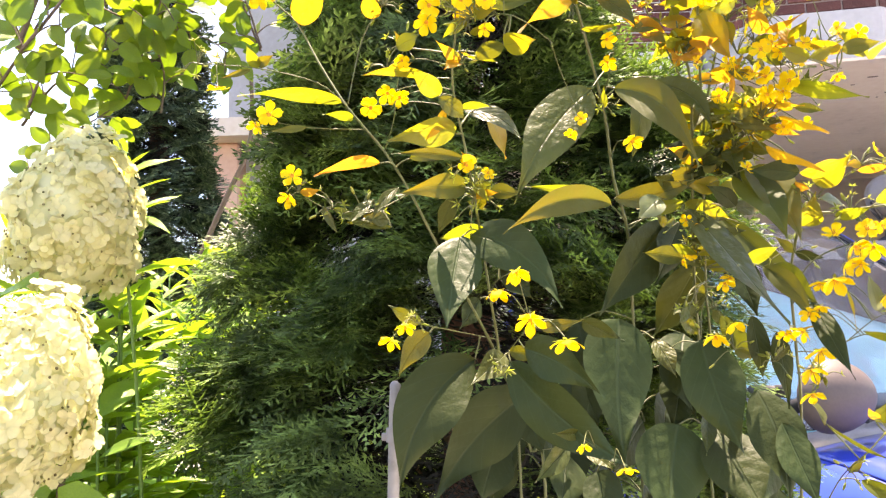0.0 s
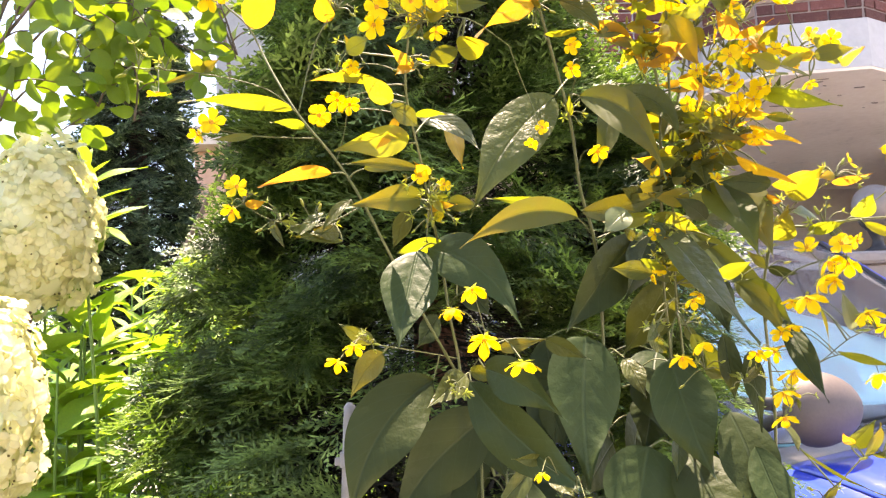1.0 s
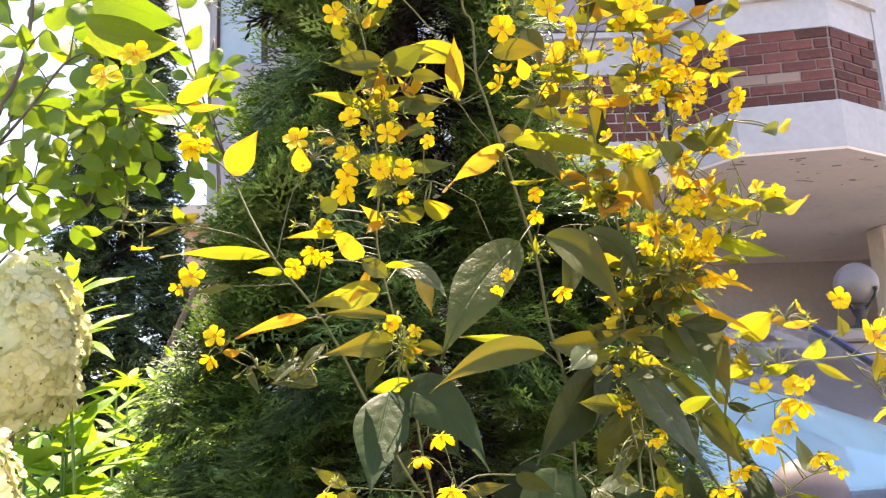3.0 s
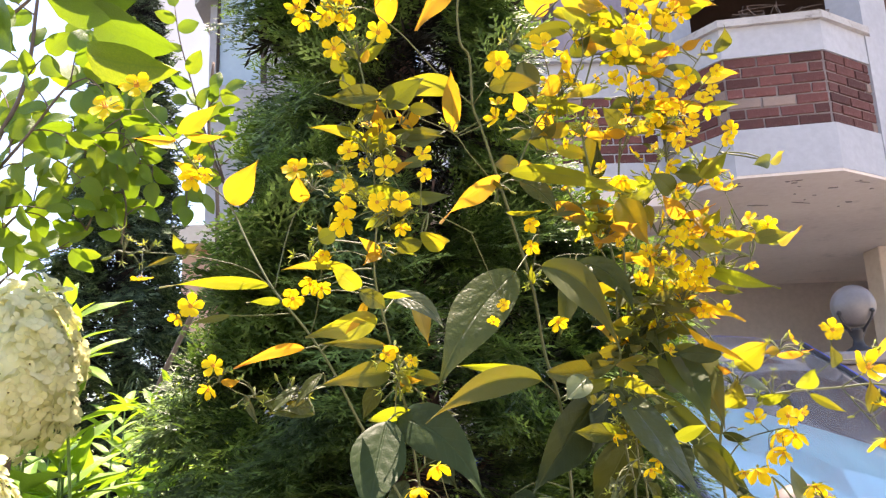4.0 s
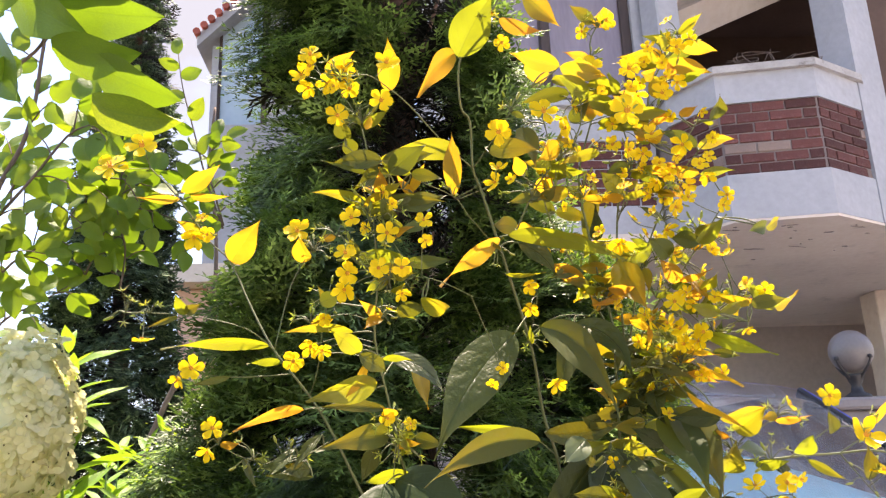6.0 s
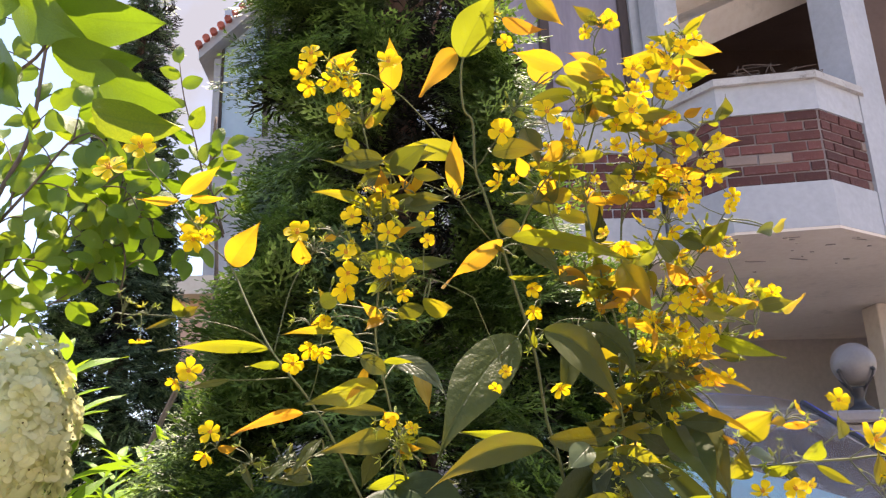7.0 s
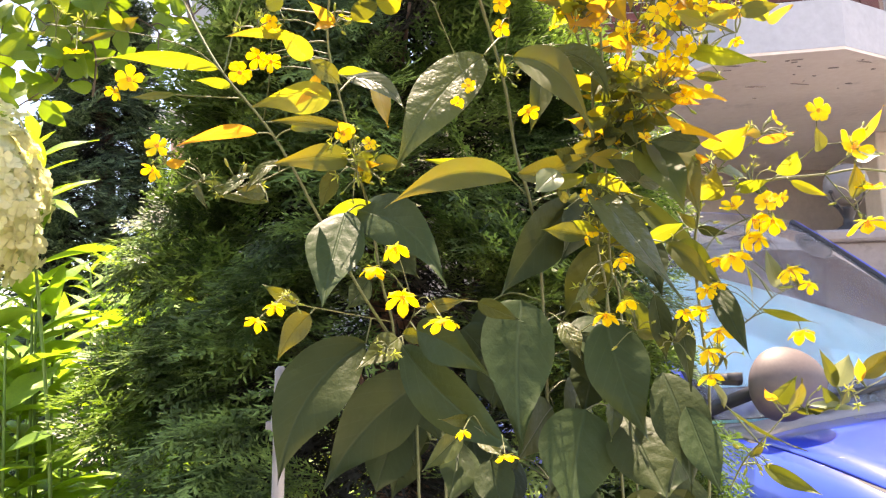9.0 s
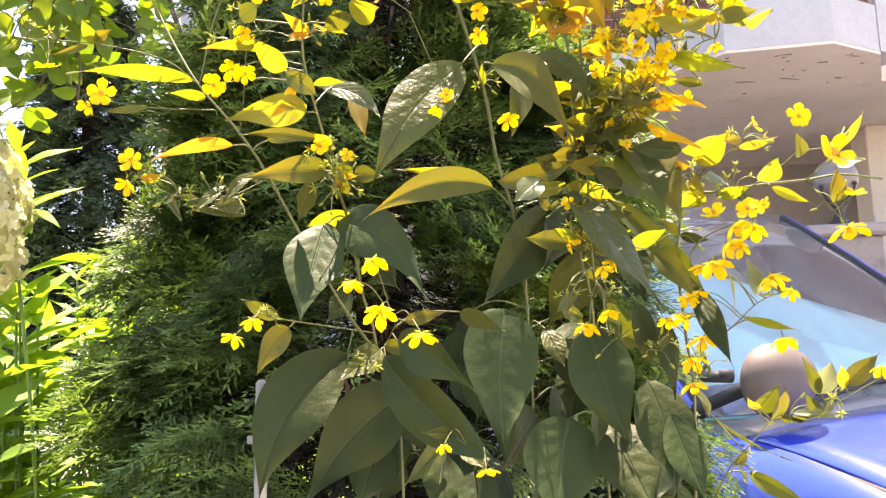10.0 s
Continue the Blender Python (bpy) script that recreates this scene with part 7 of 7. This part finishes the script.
leaf(stem_d, "deep", (0.251, 0.725, 1.212), (0.274, 0.705, 1.119), 0.0492, 0.06, 0.03)
leaf(stem_d, "old_shaded", (0.288, 0.710, 1.171), (0.291, 0.670, 1.086), 0.0435, -0.08)
leaf(stem_d, "deep", (0.298, 0.690, 1.146), (0.309, 0.660, 1.087), 0.0281)
leaf(stem_d, "deep", (0.236, 0.755, 1.140), (0.214, 0.715, 1.054), 0.0625, 0.05)
leaf(stem_d, "old_shaded", (0.268, 0.755, 1.136), (0.280, 0.690, 1.078), 0.0528)
leaf(stem_d, "old_shaded", (0.245, 0.795, 1.204), (0.258, 0.775, 1.144), 0.0346)
leaf(stem_d, "mid", (0.221, 0.755, 1.213), (0.232, 0.735, 1.181), 0.0189)
leaf(stem_d, "mid", (0.259, 0.745, 1.150), (0.249, 0.725, 1.118), 0.0148)
leaf(stem_d, "old_shaded", (0.291, 0.670, 1.216), (0.296, 0.670, 1.158), 0.0175)
leaf(stem_d, "old_shaded", (0.277, 0.680, 1.229), (0.286, 0.690, 1.179), 0.0187)
leaf(stem_d, "olive", (0.260, 0.700, 1.230), (0.286, 0.710, 1.193), 0.0171)
leaf(stem_d, "old_shaded", (0.262, 0.815, 1.181), (0.243, 0.795, 1.132), 0.0402)
leaf(stem_d, "mid", (0.219, 0.670, 1.230), (0.242, 0.705, 1.215), 0.0106)
leaf(stem_d, "mid", (0.225, 0.670, 1.236), (0.210, 0.650, 1.223), 0.0083)
leaf(stem_d, "olive", (0.288, 0.680, 1.267), (0.311, 0.650, 1.226), 0.0164, -0.10)
leaf(stem_d, "old_shaded", (0.278, 0.720, 1.286), (0.289, 0.700, 1.229), 0.0305)
leaf(stem_d, "olive", (0.269, 0.670, 1.351), (0.275, 0.650, 1.359), 0.0161)
leaf(stem_d, "olive", (0.247, 0.680, 1.368), (0.271, 0.660, 1.368), 0.0105)
leaf(stem_d, "mid", (0.265, 0.670, 1.359), (0.262, 0.650, 1.333), 0.0160)
flower(stem_d, (0.177, 0.580, 1.557), 0.0270, (0.1, -1, 0.3))
flower(stem_d, (0.245, 0.580, 1.592), 0.0227, (0.1, -1, 0))
flower(stem_d, (0.237, 0.570, 1.552), 0.0307, (0, -1, -0.05))
flower(stem_d, (0.250, 0.580, 1.569), 0.0154)
flower(stem_d, (0.272, 0.590, 1.576), 0.0220, (0, -1, 0.2))
flower(stem_d, (0.285, 0.590, 1.585), 0.0160)
flower(stem_d, (0.215, 0.580, 1.593), 0.0253, (0, -1, 0.1))
flower(stem_d, (0.202, 0.590, 1.598), 0.0175)
flower(stem_d, (0.260, 0.590, 1.542), 0.0200)
flower(stem_d, (0.241, 0.590, 1.529), 0.0197)
flower(stem_d, (0.255, 0.600, 1.530), 0.0164)
flower(stem_d, (0.232, 0.600, 1.538), 0.0172)
flower(stem_d, (0.195, 0.590, 1.548), 0.0196)
flower(stem_d, (0.283, 0.590, 1.533), 0.0201)
flower(stem_d, (0.281, 0.600, 1.528), 0.0156)
flower(stem_d, (0.274, 0.600, 1.513), 0.0154)
flower(stem_d, (0.294, 0.590, 1.517), 0.0163)
flower(stem_d, (0.302, 0.590, 1.523), 0.0132)
flower(stem_d, (0.307, 0.590, 1.538), 0.0133)
flower(stem_d, (0.299, 0.590, 1.507), 0.0168, (0, -0.4, -0.8))
flower(stem_d, (0.312, 0.590, 1.492), 0.0149)
flower(stem_d, (0.308, 0.590, 1.484), 0.0139)
flower(stem_d, (0.301, 0.590, 1.560), 0.0115)
flower(stem_d, (0.280, 0.600, 1.561), 0.0135)
flower(stem_d, (0.279, 0.610, 1.490), 0.0192)
flower(stem_d, (0.270, 0.610, 1.472), 0.0180)
flower(stem_d, (0.274, 0.610, 1.454), 0.0179)
flower(stem_d, (0.299, 0.600, 1.453), 0.0152)
flower(stem_d, (0.306, 0.600, 1.448), 0.0184, (0, -0.3, 0.8))
flower(stem_d, (0.270, 0.610, 1.416), 0.0194)
flower(stem_d, (0.283, 0.620, 1.425), 0.0130)
flower(stem_d, (0.250, 0.610, 1.403), 0.0205)
flower(stem_d, (0.263, 0.610, 1.400), 0.0193)
flower(stem_d, (0.272, 0.610, 1.396), 0.0184)
flower(stem_d, (0.277, 0.620, 1.386), 0.0178)
flower(stem_d, (0.289, 0.610, 1.393), 0.0195)
flower(stem_d, (0.288, 0.620, 1.388), 0.0161)
flower(stem_d, (0.321, 0.600, 1.426), 0.0152)
flower(stem_d, (0.330, 0.590, 1.419), 0.0150)
flower(stem_d, (0.314, 0.610, 1.407), 0.0102)
flower(stem_d, (0.318, 0.600, 1.392), 0.0118)
flower(stem_d, (0.309, 0.610, 1.418), 0.0129)
flower(stem_d, (0.249, 0.640, 1.392), 0.0153)
flower(stem_d, (0.238, 0.630, 1.467), 0.0183)
flower(stem_d, (0.264, 0.620, 1.435), 0.0138)
flower(stem_d, (0.221, 0.620, 1.474), 0.0152)
flower(stem_d, (0.248, 0.620, 1.485), 0.0173)
flower(stem_d, (0.257, 0.620, 1.471), 0.0154)
flower(stem_d, (0.205, 0.600, 1.570), 0.0132)
flower(stem_d, (0.234, 0.600, 1.555), 0.0155)
flower(stem_d, (0.267, 0.600, 1.522), 0.0154)
flower(stem_d, (0.286, 0.600, 1.494), 0.0153)
flower(stem_d, (0.241, 0.610, 1.508), 0.0149)
flower(stem_d, (0.267, 0.610, 1.510), 0.0141)
flower(stem_d, (0.228, 0.620, 1.504), 0.0131)
flower(stem_d, (0.284, 0.610, 1.414), 0.0136)
flower(stem_d, (0.298, 0.610, 1.408), 0.0119)
flower(stem_d, (0.234, 0.590, 1.640), 0.0213)
flower(stem_d, (0.214, 0.590, 1.630), 0.0161)
flower(stem_d, (0.295, 0.580, 1.617), 0.0163)
flower(stem_d, (0.284, 0.580, 1.610), 0.0171)
flower(stem_d, (0.275, 0.590, 1.602), 0.0147)
flower(stem_d, (0.277, 0.590, 1.590), 0.0155)
flower(stem_d, (0.220, 0.600, 1.214), 0.0187, (-0.1, -0.4, -0.8))
flower(stem_d, (0.233, 0.600, 1.222), 0.0171, (0.2, -0.5, -0.8))
flower(stem_d, (0.243, 0.640, 1.252), 0.0164, (0, -0.7, -0.7))
whorl(stem_d, (0.252, 0.620, 1.401), 0.0155, 1, 10, 2)
whorl(stem_d, (0.280, 0.620, 1.417), 0.0158, 1, 9, 1)
whorl(stem_d, (0.295, 0.610, 1.431), 0.0145, 1, 9, 1)
whorl(stem_d, (0.314, 0.610, 1.413), 0.0159, 1, 12, 1)
whorl(stem_d, (0.301, 0.620, 1.382), 0.0171, 0, 12, 1)
whorl(stem_d, (0.263, 0.640, 1.450), 0.0163, 1, 8, 2)
whorl(stem_d, (0.247, 0.620, 1.526), 0.0164, 2, 8, 1)
whorl(stem_d, (0.263, 0.620, 1.507), 0.0163, 2, 8, 1)
whorl(stem_d, (0.282, 0.610, 1.507), 0.0162, 1, 8, 1)
whorl(stem_d, (0.212, 0.600, 1.584), 0.0150, 1, 8, 1)
whorl(stem_d, (0.234, 0.600, 1.583), 0.0151, 1, 7, 1)
whorl(stem_d, (0.276, 0.600, 1.559), 0.0151, 1, 8, 1)
whorl(stem_d, (0.219, 0.620, 1.537), 0.0163, 1, 8, 1)
whorl(stem_d, (0.194, 0.600, 1.570), 0.0148, 1, 6, 1)
whorl(stem_d, (0.290, 0.610, 1.467), 0.0147, 0, 10, 1)
whorl(stem_d, (0.278, 0.620, 1.479), 0.0149, 1, 8, 1)
whorl(stem_d, (0.262, 0.650, 1.371), 0.0215, 0, 14, 3)
whorl(stem_d, (0.276, 0.640, 1.369), 0.0200, 0, 14, 2)
whorl(stem_d, (0.288, 0.640, 1.356), 0.0188, 0, 12, 2)
whorl(stem_d, (0.248, 0.670, 1.348), 0.0192, 0, 12, 2)
whorl(stem_d, (0.263, 0.660, 1.347), 0.0190, 0, 12, 2)
whorl(stem_d, (0.230, 0.640, 1.428), 0.0160, 0, 8, 2)
whorl(stem_d, (0.217, 0.630, 1.508), 0.0163, 1, 8, 2)
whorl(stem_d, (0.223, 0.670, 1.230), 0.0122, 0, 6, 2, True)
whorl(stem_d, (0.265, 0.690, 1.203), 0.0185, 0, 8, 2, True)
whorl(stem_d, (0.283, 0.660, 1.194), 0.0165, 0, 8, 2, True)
whorl(stem_d, (0.231, 0.595, 1.636), 0.0127, 1, 7, 0)
whorl(stem_d, (0.291, 0.585, 1.615), 0.0127, 1, 7, 0)
crowd(stem_d, 80, 1.36, 1.66, 0.014, ("young", "amber", "young", "olive"), 5)
crowd(stem_d, 45, 1.25, 1.38, 0.016, ("olive", "mid", "old_shaded", "young"), 6)

stem_e = loosestrife("spreading loosestrife side stem with pale yellow leaves")
stalk(stem_e, 0.0013, 0.0007, (0.280, 0.740, 0.000), (0.298, 0.740, 0.700), (0.329, 0.730, 1.116), (0.318, 0.700, 1.200), (0.309, 0.680, 1.251), (0.306, 0.660, 1.282), (0.312, 0.650, 1.301), (0.328, 0.635, 1.301), (0.352, 0.625, 1.303), (0.381, 0.620, 1.304), (0.400, 0.610, 1.305), (0.422, 0.600, 1.299))
stalk(stem_e, 0.0006, 0.0003, (0.309, 0.650, 1.297), (0.319, 0.640, 1.317), (0.330, 0.625, 1.325), (0.338, 0.610, 1.336))
stalk(stem_e, 0.0006, 0.0003, (0.346, 0.625, 1.302), (0.367, 0.620, 1.316), (0.375, 0.610, 1.322), (0.396, 0.600, 1.321))
stalk(stem_e, 0.0006, 0.0003, (0.311, 0.680, 1.251), (0.316, 0.650, 1.269), (0.328, 0.620, 1.276), (0.338, 0.610, 1.277))
stalk(stem_e, 0.0006, 0.0003, (0.323, 0.680, 1.087), (0.327, 0.660, 1.110), (0.330, 0.630, 1.129), (0.344, 0.620, 1.146), (0.364, 0.610, 1.149), (0.378, 0.600, 1.158), (0.403, 0.590, 1.173))
stalk(stem_e, 0.0005, 0.0003, (0.318, 0.700, 1.200), (0.329, 0.660, 1.202), (0.340, 0.620, 1.223), (0.350, 0.600, 1.229))
stalk(stem_e, 0.0005, 0.0003, (0.329, 0.660, 1.202), (0.331, 0.620, 1.212), (0.345, 0.600, 1.207))
stalk(stem_e, 0.0005, 0.0003, (0.381, 0.620, 1.304), (0.389, 0.610, 1.311), (0.393, 0.600, 1.315))
stalk(stem_e, 0.0005, 0.0003, (0.381, 0.620, 1.304), (0.394, 0.610, 1.279), (0.395, 0.600, 1.272))
stalk(stem_e, 0.0005, 0.0003, (0.317, 0.700, 1.183), (0.318, 0.660, 1.185), (0.292, 0.620, 1.176))
leaf(stem_e, "amber", (0.285, 0.650, 1.352), (0.304, 0.600, 1.324), 0.0136, -0.10)
leaf(stem_e, "young", (0.313, 0.635, 1.322), (0.328, 0.610, 1.338), 0.0184)
leaf(stem_e, "amber", (0.300, 0.640, 1.324), (0.307, 0.630, 1.318), 0.0079)
leaf(stem_e, "young", (0.306, 0.650, 1.294), (0.311, 0.630, 1.315), 0.0219)
leaf(stem_e, "young", (0.351, 0.620, 1.304), (0.354, 0.600, 1.316), 0.0161)
leaf(stem_e, "amber", (0.337, 0.620, 1.328), (0.355, 0.600, 1.330), 0.0069)
leaf(stem_e, "olive", (0.374, 0.610, 1.318), (0.367, 0.600, 1.332), 0.0116)
leaf(stem_e, "young", (0.357, 0.620, 1.300), (0.374, 0.600, 1.285), 0.0069)
leaf(stem_e, "young", (0.323, 0.630, 1.297), (0.339, 0.610, 1.300), 0.0101)
leaf(stem_e, "pale", (0.335, 0.640, 1.307), (0.311, 0.630, 1.310), 0.0140)
leaf(stem_e, "olive", (0.280, 0.670, 1.344), (0.293, 0.620, 1.275), 0.0311, -0.08)
leaf(stem_e, "pale", (0.337, 0.610, 1.228), (0.327, 0.600, 1.252), 0.0117)
leaf(stem_e, "young", (0.326, 0.630, 1.244), (0.316, 0.600, 1.215), 0.0054)
leaf(stem_e, "young", (0.326, 0.610, 1.214), (0.353, 0.590, 1.203), 0.0077, -0.08)
leaf(stem_e, "old_shaded", (0.310, 0.650, 1.237), (0.312, 0.600, 1.182), 0.0165)
leaf(stem_e, "olive", (0.312, 0.650, 1.150), (0.334, 0.580, 1.126), 0.0084, 0.04)
leaf(stem_e, "olive", (0.334, 0.620, 1.152), (0.341, 0.600, 1.171), 0.0134)
leaf(stem_e, "olive", (0.345, 0.620, 1.146), (0.344, 0.600, 1.169), 0.0135)
leaf(stem_e, "amber", (0.330, 0.610, 1.155), (0.319, 0.600, 1.164), 0.0068)
leaf(stem_e, "olive", (0.371, 0.610, 1.162), (0.357, 0.600, 1.187), 0.0084)
leaf(stem_e, "pale", (0.372, 0.610, 1.162), (0.376, 0.600, 1.184), 0.0141)
leaf(stem_e, "mid", (0.383, 0.600, 1.168), (0.402, 0.590, 1.188), 0.0131)
leaf(stem_e, "amber", (0.382, 0.600, 1.166), (0.376, 0.590, 1.182), 0.0070)
leaf(stem_e, "olive", (0.348, 0.620, 1.146), (0.364, 0.600, 1.150), 0.0061)
leaf(stem_e, "olive", (0.340, 0.660, 1.106), (0.361, 0.620, 1.092), 0.0119)
leaf(stem_e, "pale", (0.398, 0.610, 1.311), (0.412, 0.600, 1.313), 0.0123)
leaf(stem_e, "olive", (0.297, 0.680, 1.268), (0.321, 0.660, 1.233), 0.0204)
leaf(stem_e, "young", (0.303, 0.670, 1.217), (0.310, 0.650, 1.219), 0.0082)
leaf(stem_e, "olive", (0.308, 0.660, 1.165), (0.308, 0.640, 1.148), 0.0115)
leaf(stem_e, "pale", (0.352, 0.610, 1.151), (0.382, 0.600, 1.148), 0.0066)
leaf(stem_e, "olive", (0.371, 0.610, 1.148), (0.356, 0.600, 1.164), 0.0079)
flower(stem_e, (0.370, 0.600, 1.343), 0.0205, (0.1, -1, 0.1))
flower(stem_e, (0.340, 0.600, 1.338), 0.0146)
flower(stem_e, (0.386, 0.590, 1.315), 0.0278, (0.1, -0.9, 0.4))
flower(stem_e, (0.400, 0.600, 1.290), 0.0227, (0, -0.3, 0.9))
flower(stem_e, (0.390, 0.590, 1.267), 0.0287, (0, -0.3, 0.9))
flower(stem_e, (0.316, 0.620, 1.284), 0.0197)
flower(stem_e, (0.335, 0.610, 1.285), 0.0206)
flower(stem_e, (0.345, 0.610, 1.287), 0.0152)
flower(stem_e, (0.325, 0.610, 1.273), 0.0218)
flower(stem_e, (0.338, 0.610, 1.272), 0.0206)
flower(stem_e, (0.319, 0.610, 1.262), 0.0218)
flower(stem_e, (0.328, 0.610, 1.260), 0.0169)
flower(stem_e, (0.309, 0.610, 1.250), 0.0243, (0, -0.6, -0.7))
flower(stem_e, (0.303, 0.620, 1.248), 0.0150)
flower(stem_e, (0.300, 0.620, 1.232), 0.0169)
flower(stem_e, (0.294, 0.620, 1.228), 0.0168)
flower(stem_e, (0.285, 0.640, 1.214), 0.0154)
flower(stem_e, (0.297, 0.640, 1.215), 0.0183)
flower(stem_e, (0.304, 0.630, 1.201), 0.0233, (0, -0.6, -0.7))
flower(stem_e, (0.297, 0.630, 1.188), 0.0214, (0, -0.6, -0.7))
flower(stem_e, (0.296, 0.630, 1.171), 0.0205, (0, -0.6, -0.7))
flower(stem_e, (0.342, 0.600, 1.238), 0.0227, (0, -0.7, 0.6))
flower(stem_e, (0.354, 0.600, 1.229), 0.0160)
flower(stem_e, (0.346, 0.600, 1.199), 0.0202, (0, -0.4, -0.8))
flower(stem_e, (0.266, 0.640, 1.337), 0.0180)
flower(stem_e, (0.255, 0.660, 1.257), 0.0142)
flower(stem_e, (0.291, 0.630, 1.364), 0.0153)
flower(stem_e, (0.307, 0.630, 1.365), 0.0154)
flower(stem_e, (0.402, 0.590, 1.177), 0.0156)
whorl(stem_e, (0.311, 0.640, 1.307), 0.0162, 0, 9, 1)
whorl(stem_e, (0.336, 0.610, 1.328), 0.0144, 0, 8, 1)
whorl(stem_e, (0.330, 0.620, 1.297), 0.0159, 0, 8, 1, True)
whorl(stem_e, (0.314, 0.650, 1.177), 0.0152, 0, 8, 2, True)
whorl(stem_e, (0.329, 0.650, 1.111), 0.0142, 0, 7, 1, True)
whorl(stem_e, (0.374, 0.605, 1.166), 0.0149, 0, 6, 1, True)
whorl(stem_e, (0.351, 0.615, 1.148), 0.0136, 0, 6, 1, True)
whorl(stem_e, (0.395, 0.605, 1.288), 0.0149, 0, 6, 1, True)
whorl(stem_e, (0.397, 0.600, 1.321), 0.0135, 0, 5, 1)
whorl(stem_e, (0.307, 0.660, 1.274), 0.0180, 0, 8, 2, True)
whorl(stem_e, (0.346, 0.600, 1.227), 0.0091, 0, 4, 0, True)

# ---- bricks of the house ----
for k, (a, b) in enumerate(PANELS):
    brick_panel(a, b, Z_B0, Z_B1, house, seed=k)
brick_panel((0.5, 5.32), (1.86, 5.32), Z_B0, Z_B1, house, seed=9)
